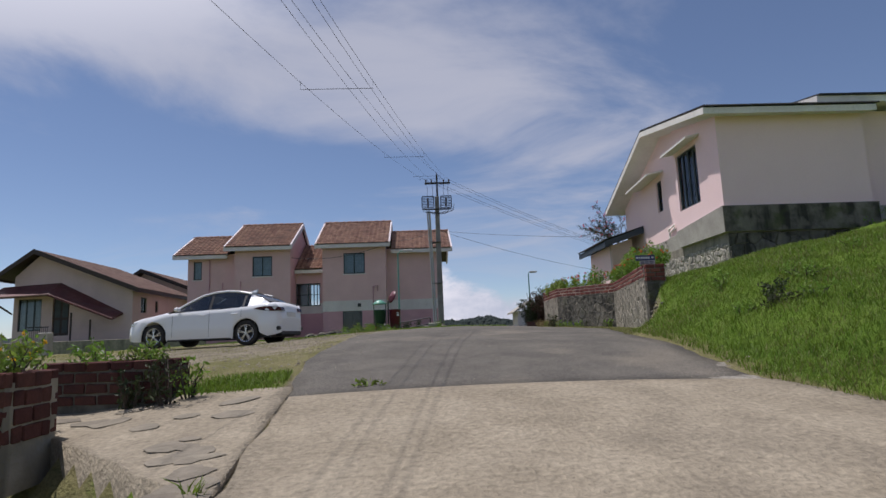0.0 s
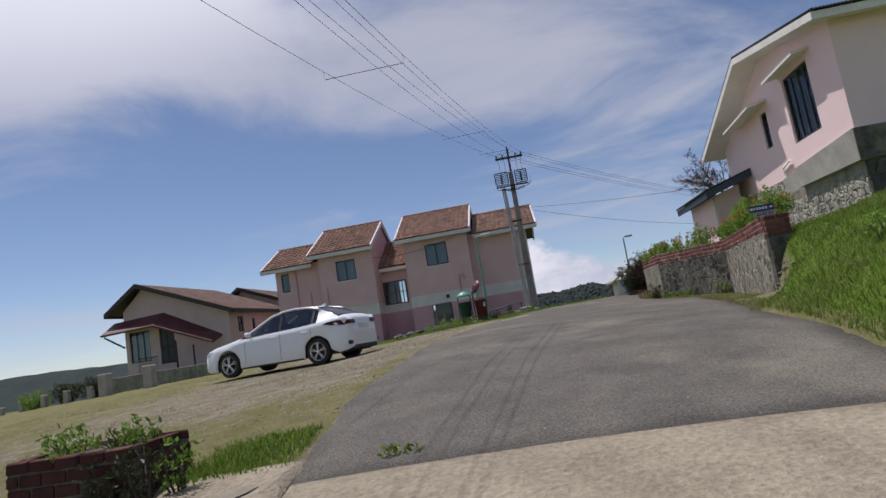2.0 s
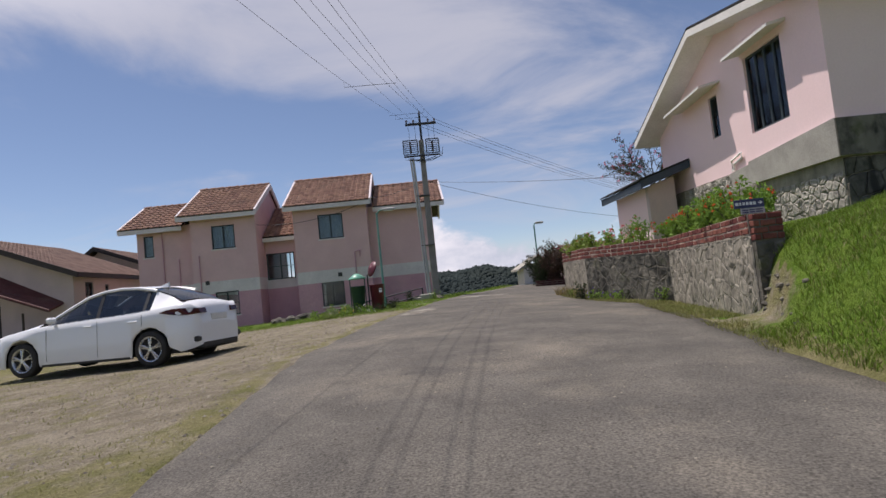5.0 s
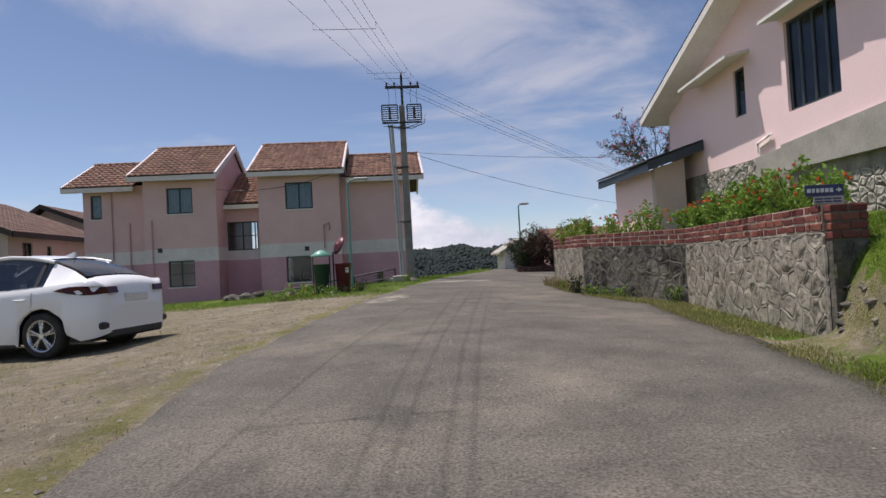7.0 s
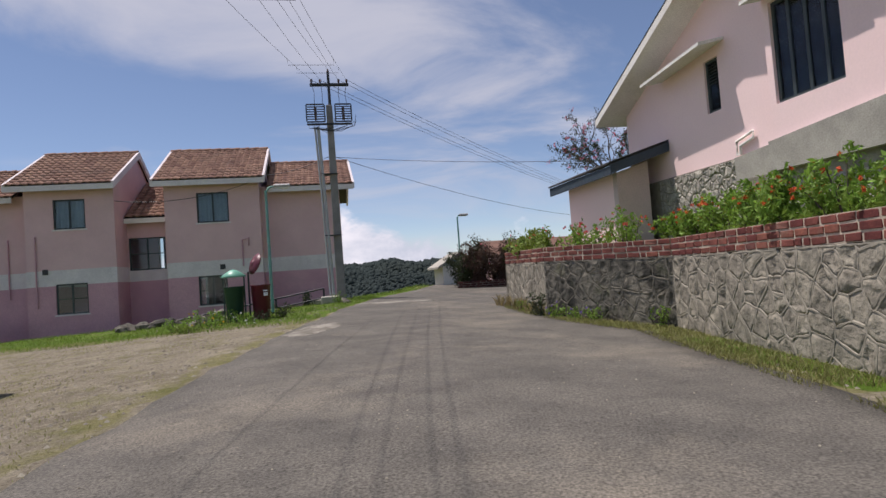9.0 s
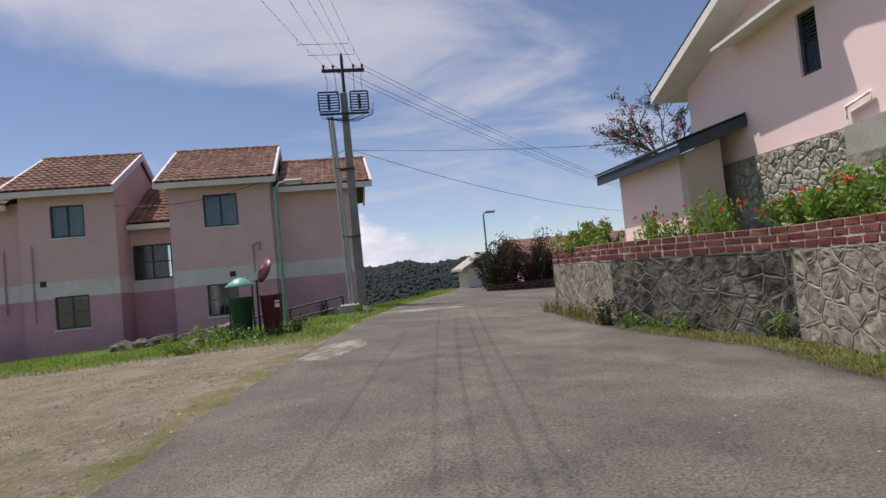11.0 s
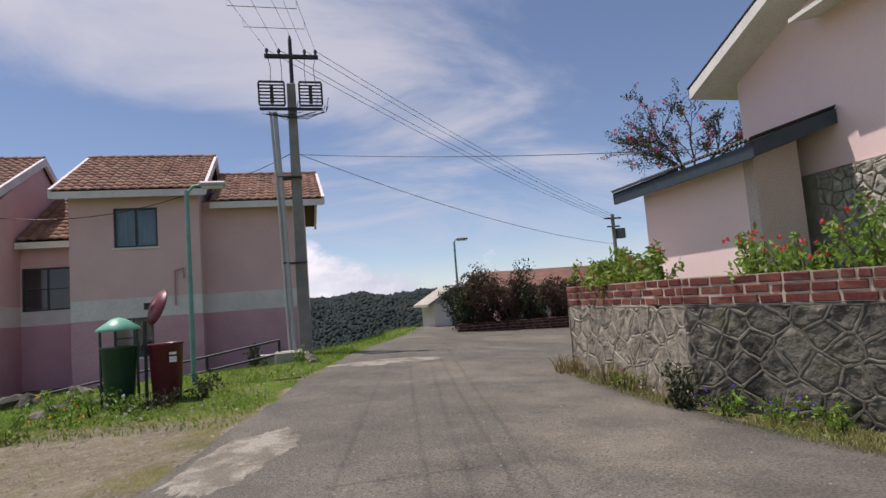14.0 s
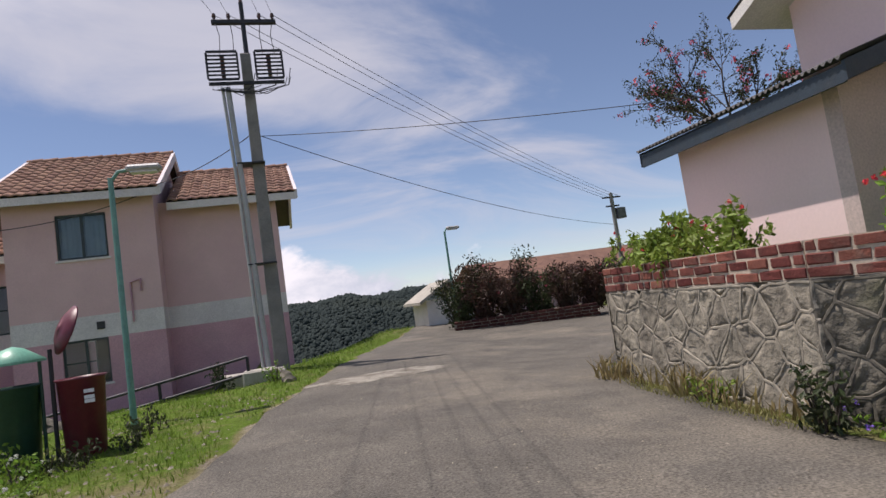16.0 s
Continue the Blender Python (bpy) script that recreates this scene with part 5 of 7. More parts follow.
# ---- the parked car ----
def car():
    m = pose(-5.54, 16.86, road_z(-5.5, 16.8) + 0.015, 0, 0, 167)
    c = thing("car", m, "white four-door saloon car parked on the earth yard", "car")
    R, XF, XR = 0.315, 1.32, -1.32
    arch = 0.372
    # stations along the car: x, sill z, belt z, roof z, half width low, half width belt, half width roof
    S = [(2.22, 0.34, 0.60, 0.60, 0.52, 0.48, 0.40), (2.14, 0.22, 0.66, 0.67, 0.70, 0.62, 0.50), (1.98, 0.19, 0.73, 0.75, 0.80, 0.74, 0.60), (1.70, 0.18, 0.79, 0.83, 0.85, 0.81, 0.66),
         (1.32, 0.18, 0.84, 0.91, 0.865, 0.84, 0.68), (0.95, 0.18, 0.88, 0.98, 0.865, 0.85, 0.68), (0.72, 0.18, 0.895, 1.04, 0.865, 0.85, 0.66), (0.40, 0.18, 0.91, 1.20, 0.865, 0.845, 0.62),
         (0.05, 0.18, 0.925, 1.36, 0.865, 0.845, 0.585), (-0.30, 0.18, 0.935, 1.435, 0.865, 0.845, 0.575), (-0.65, 0.18, 0.945, 1.455, 0.865, 0.845, 0.57), (-1.0, 0.18, 0.96, 1.43, 0.865, 0.845, 0.565),
         (-1.35, 0.18, 0.985, 1.355, 0.865, 0.845, 0.575), (-1.65, 0.20, 1.01, 1.235, 0.86, 0.83, 0.60), (-1.90, 0.22, 1.035, 1.10, 0.85, 0.81, 0.66), (-2.08, 0.25, 1.03, 1.05, 0.785, 0.74, 0.64),
         (-2.15, 0.28, 0.95, 0.96, 0.69, 0.65, 0.56), (-2.19, 0.31, 0.66, 0.67, 0.60, 0.56, 0.48)]
    arr = np.array(S)
    xs = sorted(set([round(float(v), 3) for v in arr[:, 0]] + [round(XF + arch * math.cos(a), 3) for a in np.linspace(0, math.pi, 9)] + [round(XR + arch * math.cos(a), 3) for a in np.linspace(0, math.pi, 9)]), reverse=True)
    order = np.argsort(arr[:, 0])

    def at(x):
        return [float(np.interp(x, arr[order, 0], arr[order, k])) for k in range(1, 7)]

    def ring(x):
        s, bz, rz, wl, wb, wr = at(x)
        low = s
        for wx in (XF, XR):
            if abs(x - wx) < arch:
                low = max(low, R + math.sqrt(max(arch * arch - (x - wx) ** 2, 0)))
        mid = max((s + bz) / 2 - 0.05, low + 0.02)
        up = max(bz - 0.11, mid + 0.02)
        return [(x, wl - 0.03, low), (x, wl, min(low + 0.06, mid - 0.01)), (x, wl + 0.008, mid), (x, wl - 0.012, up), (x, wb, bz), (x, wb - 0.03, bz + 0.012)], rz, wr

    bm = bmesh.new()
    rows = []
    for x in xs:
        pts, rz, wr = ring(x)
        bz = pts[4][2]
        glassy = rz - bz > 0.10
        top = [(x, wr, rz - 0.03), (x, wr * 0.72, rz), (x, wr * 0.35, rz + 0.012), (x, 0, rz + 0.016)]
        rows.append([bm.verts.new(p) for p in pts + top] + [glassy])
    n = 10
    for a, b in zip(rows, rows[1:]):
        for k in range(n - 1):
            if k == 5 and a[n] and b[n] and b[0].co.x > -1.36:
                continue
            f = bm.faces.new((a[k], a[k + 1], b[k + 1], b[k]))
            f.smooth = True
    for end in (rows[0], rows[-1]):
        e = end[0].co
        bm.faces.new(end[:n] + [bm.verts.new((e.x, 0, e.z))])
    bmesh.ops.mirror(bm, geom=bm.verts[:] + bm.edges[:] + bm.faces[:], axis='Y', merge_dist=0.002)
    # windscreen and rear window are cut out of the top
    for f in list(bm.faces):
        ce = f.calc_center_median()
        if ce.z > 1.0 and abs(ce.y) < 0.60 and (0.06 < ce.x < 0.78 or -1.83 < ce.x < -1.12) and f.normal.z < 2:
            if abs(ce.y) < 0.55:
                bm.faces.remove(f)
    bmesh.ops.recalc_face_normals(bm, faces=bm.faces[:])
    body = part("body", bm, M["car_paint"], c, "white painted body shell")
    # side glass, windscreen, rear window
    for sgn in (1, -1):
        bm = bmesh.new()
        lo, hi = [], []
        for x in np.linspace(0.70, -1.35, 26):
            s, bz, rz, wl, wb, wr = at(x)
            lo.append(bm.verts.new((x, sgn * (wb - 0.028), bz + 0.008)))
            hi.append(bm.verts.new((x, sgn * (wr + 0.004), max(rz - 0.035, bz + 0.012))))
        for i in range(25):
            bm.faces.new((lo[i], lo[i + 1], hi[i + 1], hi[i]))
        part("side_window", bm, M["car_glass"], body, "dark tinted side glass")
        bm = bmesh.new()
        for x, t in ((-0.28, 0.035), (-1.22, 0.03)):
            s, bz, rz, wl, wb, wr = at(x)
            bm = bmesh.new()
            v = [bm.verts.new((x + o, sgn * (w + 0.006), z)) for o, w, z in ((-t, wb - 0.028, bz), (t, wb - 0.028, bz), (t, wr + 0.004, rz - 0.03), (-t, wr + 0.004, rz - 0.03))]
            bm.faces.new(v)
            part("window_pillar", bm, M["car_black"], body)
        # white roof rail over the glass and dark sill strip
        bm = bmesh.new()
        line = []
        for x in np.linspace(0.74, -1.36, 22):
            s, bz, rz, wl, wb, wr = at(x)
            line.append((x, sgn * (wr + 0.008), max(rz - 0.02, bz + 0.03)))
        tube(bm, line, 0.03, 6)
        part("roof_rail", bm, M["car_paint"], body)
        bm = bmesh.new()
        tube(bm, [(x, sgn * (at(x)[4] - 0.012), at(x)[1] + 0.006) for x in np.linspace(0.70, -1.36, 16)], 0.01, 5)
        part("belt_trim", bm, M["alloy"], body, "bright belt line trim")
        bm = bmesh.new()
        box(bm, -0.92, 0.92, sgn * 0.80 - 0.05, sgn * 0.80 + 0.05, 0.165, 0.225, 0.015)
        part("sill", bm, M["car_black"], body)
        for x in (-0.10, -1.02):
            bm = bmesh.new()
            box(bm, x - 0.09, x + 0.09, sgn * 0.872 - 0.012, sgn * 0.872 + 0.012, 0.80, 0.83, 0.008)
            part("door_handle", bm, M["car_paint"], body, "body colour door handle")
        for x in (0.78, -0.28, -1.18):
            bm = bmesh.new()
            zt = at(x)[1]
            tube(bm, [(x, sgn * 0.8675, 0.26), (x - 0.01, sgn * 0.8735, 0.50), (x - 0.02, sgn * 0.862, zt - 0.05)], 0.0035, 4)
            part("door_gap", bm, M["car_black"], body)
        bm = bmesh.new()
        box(bm, 0.52, 0.66, sgn * 0.93 - 0.09, sgn * 0.93 + 0.06, 0.93, 1.05, 0.035)
        part("mirror", bm, M["car_paint"], body, "wing mirror")
        bm = bmesh.new()
        prism(bm, [(-1.55, 0.925), (-1.66, 0.955), (-1.80, 0.972), (-1.95, 0.972), (-2.08, 0.962), (-2.175, 0.95), (-2.20, 0.86), (-2.08, 0.845), (-1.95, 0.85), (-1.75, 0.88)], 'y', sgn * 0.42, sgn * 0.90)
        for v in bm.verts:
            v.co.y = sgn * min(abs(v.co.y), at(v.co.x)[3] + 0.013) if abs(v.co.y) > 0.75 else v.co.y
        part("tail_lamp", bm, M["tail_red"], body, "dark red wraparound tail lamp")
        bm = bmesh.new()
        prism(bm, [(2.02, 0.60), (1.62, 0.74), (1.66, 0.78), (2.06, 0.66)], 'y', sgn * 0.60, sgn * 0.80)
        part("headlamp", bm, M["alloy"], body, "clear headlamp")
        bm = bmesh.new()
        box(bm, -2.185, -1.98, sgn * 0.64 - 0.10, sgn * 0.64 + 0.10, 0.36, 0.46, 0.02)
        part("bumper_vent", bm, M["car_black"], body, "black bumper corner vent")
    for x0, x1 in ((0.74, 0.03), (-1.12, -1.84)):
        bm = bmesh.new()
        rr = []
        for x in np.linspace(x0, x1, 10):
            s, bz, rz, wl, wb, wr = at(x)
            rr.append([bm.verts.new((x, y * wr * 0.90, rz + 0.004 - 0.022 * abs(y) ** 2)) for y in np.linspace(-1, 1, 9)])
        for a, b in zip(rr, rr[1:]):
            for k in range(8):
                bm.faces.new((a[k], a[k + 1], b[k + 1], b[k])).smooth = True
        part("windscreen" if x0 > 0 else "rear_window", bm, M["car_glass"], body, "dark glass screen")
    bm = bmesh.new()
    prism(bm, [(-0.98, 1.43), (-1.20, 1.41), (-1.20, 1.50)], 'y', -0.02, 0.02)
    part("antenna", bm, M["car_paint"], body, "shark fin aerial")
    bm = bmesh.new()
    box(bm, -2.195, -2.14, -0.26, 0.26, 0.72, 0.84, 0.01)
    part("number_plate", bm, M["plate"], body, "pale rear number plate")
    bm = bmesh.new()
    box(bm, -2.195, -2.0, -0.60, 0.60, 0.22, 0.36, 0.03)
    part("bumper_skirt", bm, M["car_black"], body, "black lower bumper")
    bm = bmesh.new()
    box(bm, -1.95, 1.95, -0.70, 0.70, 0.19, 0.60)
    box(bm, -1.5, 0.6, -0.66, 0.66, 0.60, 0.93)
    part("underbody", bm, M["car_black"], body)
    for x in (0.12, -0.85):
        for y in ((-0.36, 0.36) if x > 0 else (-0.36, 0.36)):
            bm = bmesh.new()
            box(bm, x - 0.42, x - 0.28, y - 0.22, y + 0.22, 0.9, 1.12, 0.04)
            part("seat", bm, M["car_black"], body, "dark seat back")
    for x in (XF, XR):
        for sgn in (1, -1):
            bm = bmesh.new()
            r = [(R, 0.07), (R, -0.07), (R - 0.02, -0.095), (0.215, -0.10), (0.205, -0.06)]
            prof = [(0.215, 0.095), (R - 0.025, 0.098), (R, 0.075), (R, -0.085), (R - 0.025, -0.105), (0.215, -0.10)]
            seg = 32
            rg = [[bm.verts.new((math.cos(2 * math.pi * k / seg) * q, w, math.sin(2 * math.pi * k / seg) * q)) for k in range(seg)] for q, w in prof]
            for a, b in zip(rg, rg[1:]):
                for k in range(seg):
                    bm.faces.new((a[k], a[(k + 1) % seg], b[(k + 1) % seg], b[k])).smooth = True
            wh = part("wheel", bm, M["tyre"], c, "black tyre on a five spoke alloy rim")
            wh.matrix_local = pose(x, sgn * 0.755, R, 0, 0, 0 if sgn > 0 else 180)
            bm = bmesh.new()
            cyl(bm, (0, 0.0, 0), (0, 0.02, 0), 0.205, seg=24)
            part("brake_disc", bm, M["car_black"], wh)
            bm = bmesh.new()
            rg = [[bm.verts.new((math.cos(2 * math.pi * k / 28) * q, w, math.sin(2 * math.pi * k / 28) * q)) for k in range(28)] for q, w in ((0.222, 0.097), (0.205, 0.092), (0.198, 0.03))]
            for a, b in zip(rg, rg[1:]):
                for k in range(28):
                    bm.faces.new((a[k], a[(k + 1) % 28], b[(k + 1) % 28], b[k])).smooth = True
            for k in range(5):
                for o in (-0.13, 0.13):
                    a1 = 2 * math.pi * k / 5 + 0.3
                    p, q = Vector((math.cos(a1) * 0.04, 0.085, math.sin(a1) * 0.04)), Vector((math.cos(a1 + o) * 0.205, 0.082, math.sin(a1 + o) * 0.205))
                    cyl(bm, p, q, 0.02, 0.016, seg=5)
            cyl(bm, (0, 0.05, 0), (0, 0.098, 0), 0.05, 0.04, seg=12)
            part("rim", bm, M["alloy"], wh, "silver five spoke rim")


car()


# ---- poles, lamps and cables ----
def utility_pole():
    p = thing("utility_pole", pose(1.08, 29.0, 0), "grey concrete power pole with two meter cages and crossarm", "power pole")
    bm = bmesh.new()
    box(bm, -0.145, 0.145, -0.12, 0.12, 1.3, 8.2, 0.02)
    for v in bm.verts:
        s = 1 - 0.045 * (v.co.z - 1.3)
        v.co.x *= s
        v.co.y *= s
    part("shaft", bm, M["pole_concrete"], p)
    bm = bmesh.new()
    cyl(bm, (0.03, 0, 8.15), (0.03, 0, 9.3), 0.05, 0.045)
    part("extension", bm, M["dark_steel"], p)
    bm = bmesh.new()
    box(bm, -0.58, 0.68, -0.05, 0.05, 8.84, 8.93, 0.01)
    arm = part("crossarm", bm, M["dark_steel"], p, "dark steel crossarm")
    for x in (-0.52, -0.24, 0.36, 0.62):
        bm = bmesh.new()
        cyl(bm, (x, 0, 8.93), (x, 0, 9.0), 0.03)
        cyl(bm, (x, 0, 9.0), (x, 0, 9.07), 0.045, 0.03)
        part("insulator", bm, M["insulator"], arm)
    bm = bmesh.new()
    cyl(bm, (0.03, 0, 9.3), (0.03, 0, 9.42), 0.045, 0.02)
    part("insulator", bm, M["insulator"], p)
    for x0, x1 in ((-0.74, -0.16), (0.18, 0.70)):
        bm = bmesh.new()
        for z in (7.6, 8.17):
            box(bm, x0, x1, -0.24, -0.20, z - 0.02, z + 0.02)
        for x in (x0, x1):
            box(bm, x - 0.02, x + 0.02, -0.24, -0.20, 7.62, 8.15)
        cage = part("meter_cage", bm, M["dark_steel"], p, "dark slatted switch cage")
        for k in range(6):
            bm = bmesh.new()
            z = 7.69 + k * 0.08
            box(bm, x0 + 0.02, x1 - 0.02, -0.235, -0.205, z - 0.014, z + 0.014)
            part("slat", bm, M["dark_steel"], cage)
        bm = bmesh.new()
        box(bm, (x0 + x1) / 2 - 0.04, (x0 + x1) / 2 + 0.04, -0.2, -0.14, 7.66, 8.1)
        part("fuse_holder", bm, M["insulator"], cage)
    bm = bmesh.new()
    box(bm, -0.74, 0.70, -0.2, -0.15, 7.5, 7.56)
    part("bracket", bm, M["dark_steel"], p)
    bm = bmesh.new()
    tube(bm, [(-0.40, -0.16, 7.45), (-0.32, -0.18, 5.0), (-0.24, -0.2, 1.5)], 0.052, 10)
    part("cable_pipe", bm, M["pipe_grey"], p, "grey cable conduit pipe")
    bm = bmesh.new()
    tube(bm, [(-0.50, -0.16, 7.45), (-0.41, -0.18, 5.0), (-0.34, -0.2, 1.5)], 0.034, 8)
    part("cable_pipe", bm, M["pipe_grey"], p)
    for z in (3.9, 5.9):
        bm = bmesh.new()
        box(bm, -0.40, 0.135, -0.235, 0.12, z - 0.012, z + 0.012)
        part("clamp", bm, M["dark_steel"], p)
    rnd = random.Random(4)
    for k in range(8):
        bm = bmesh.new()
        x0, x1 = rnd.uniform(-0.7, 0.0), rnd.uniform(0.0, 0.85)
        z0 = 7.55
        tube(bm, [(x0, -0.2, z0), (x0 - 0.05, -0.22, z0 - 0.15), ((x0 + x1) / 2, -0.25, z0 - rnd.uniform(0.15, 0.32)), (x1, -0.22, z0 - 0.1), (x1 + rnd.uniform(-.1, .1), -0.2, z0 + rnd.uniform(0, .3))], 0.009, 5)
        part("loose_cable", bm, M["wire"], p)
    for x in (-0.5, -0.22, 0.36, 0.6):
        bm = bmesh.new()
        tube(bm, [(x, 0, 8.86), (x * 0.9, -0.12, 8.55), (x * 0.95, -0.2, 8.1)], 0.008, 5)
        part("jumper_wire", bm, M["wire"], p)
    b = thing("concrete_block", pose(0.72, 28.62, 0), "low grey concrete footing beside the pole", "concrete block")
    bm = bmesh.new()
    box(bm, -0.75, 0.42, -0.25, 0.3, 1.1, 1.88, 0.03)
    part("block", bm, M["concrete"], b)


utility_pole()


def cable(name, pts, r, label):
    ob = None
    bm = bmesh.new()
    tube(bm, pts, r, 5)
    ob = obj(name, bm, M["wire"])
    return tagged(ob, label, "cable", "overhead cables")


def span(p0, p1, p2=None, sag=0.0, n=24):
    out = []
    for k in range(n + 1):
        t = k / n
        if p2:
            a = [(1 - t) * (1 - 2 * t), 4 * t * (1 - t), t * (2 * t - 1)]
            out.append(tuple(a[0] * p0[i] + a[1] * p1[i] + a[2] * p2[i] for i in range(3)))
        else:
            out.append((p0[0] + (p1[0] - p0[0]) * t, p0[1] + (p1[1] - p0[1]) * t, p0[2] + (p1[2] - p0[2]) * t - sag * 4 * t * (1 - t)))
    return out


WIRES = []
for (xa, za), xm in zip(((0.56, 9.05), (0.84, 9.05), (1.11, 9.42), (1.44, 9.05), (1.70, 9.05)), (-2.98, -1.95, -1.80, -1.50, -1.38)):
    pts = span((xa, 29.0, za), (xm, 8.0, 6.3), (xm - (xa - xm) * 0.95, -13.0, 5.6))
    WIRES.append(pts)
    cable("overhead_wire", pts, 0.0042, "thin dark overhead power line wire")
for k in (1.3, 2.0, 5.2, 9.7):
    i, f = int(k), k - int(k)
    a, b = (Vector(WIRES[w][i]).lerp(Vector(WIRES[w][i + 1]), f) for w in (0, 4))
    bm = bmesh.new()
    tube(bm, [a, a - Vector((0, 0, 0.16)), b - Vector((0, 0, 0.16)), b], 0.006, 5)
    tagged(obj("wire_spacer", bm, M["wire"]), "thin wire spacer hung between power lines", "wire spacer", "wire spacers")
for xa, xb in ((0.56, 14.6), (0.84, 14.85), (1.44, 15.1), (1.70, 15.35)):
    cable("overhead_wire", span((xa, 29.0, 9.05), (xb, 38.6, 5.95), None, 0.25), 0.0065, "thin dark overhead power line wire")
cable("service_cable", span((1.2, 28.9, 6.45), (8.3, 23.2, 4.98), None, 0.10), 0.007, "thin black service cable to a house")
cable("service_cable", span((1.2, 28.9, 6.45), (15.0, 38.5, 4.75), None, 0.35), 0.008, "thin black service cable sagging from the pole")
cable("service_cable", span((1.0, 28.95, 6.5), (-1.7, 34.2, 6.9), None, 0.15), 0.010, "thin black service cable to a house")
cable("service_cable", span((-1.7, 34.1, 6.75), (-7.1, 34.1, 6.1), None, 0.35), 0.012, "thin pale cable hung along a house")


def street_lamp(m, h, arm, mat, label, lean=0.0):
    s = thing("street_lamp", m, label, "street lamp")
    bm = bmesh.new()
    cyl(bm, (0, 0, -0.3), (lean, 0, h), 0.043, 0.034, seg=12)
    part("post", bm, mat, s)
    bm = bmesh.new()
    tube(bm, [(lean, 0, h - 0.05), (lean + arm * 0.4, 0, h + 0.08), (lean + arm, 0, h + 0.1)], 0.025, 8)
    part("arm", bm, mat, s)
    bm = bmesh.new()
    box(bm, lean + arm - 0.05, lean + arm + 0.38, -0.09, 0.09, h + 0.06, h + 0.15, 0.03)
    part("lamp_head", bm, M["pipe_grey"], s)
    bm = bmesh.new()
    box(bm, lean + arm, lean + arm + 0.33, -0.07, 0.07, h + 0.04, h + 0.065, 0.01)
    part("lens", bm, M["sign_white"], s)


street_lamp(pose(-0.80, 25.3, 1.55), 3.35, 0.25, M["green_pole"], "slim pale green street lamp post")
street_lamp(pose(6.55, 35.1, 1.75), 3.1, 0.12, M["green_pole"], "slim grey green street lamp by a hedge")


def far_pole():
    p = thing("utility_pole", pose(15.0, 38.6, 0), "distant grey power pole with short crossarm", "power pole")
    bm = bmesh.new()
    cyl(bm, (0, 0, 1.0), (0, 0, 6.1), 0.1, 0.08)
    part("shaft", bm, M["pole_concrete"], p)
    for z, w in ((5.92, 0.42), (5.55, 0.3)):
        bm = bmesh.new()
        box(bm, -w, w, -0.04, 0.04, z - 0.03, z + 0.03)
        part("crossarm", bm, M["dark_steel"], p)
    bm = bmesh.new()
    box(bm, 0.1, 0.5, -0.15, 0.15, 5.0, 5.45, 0.02)
    part("transformer", bm, M["steel"], p)


far_pole()


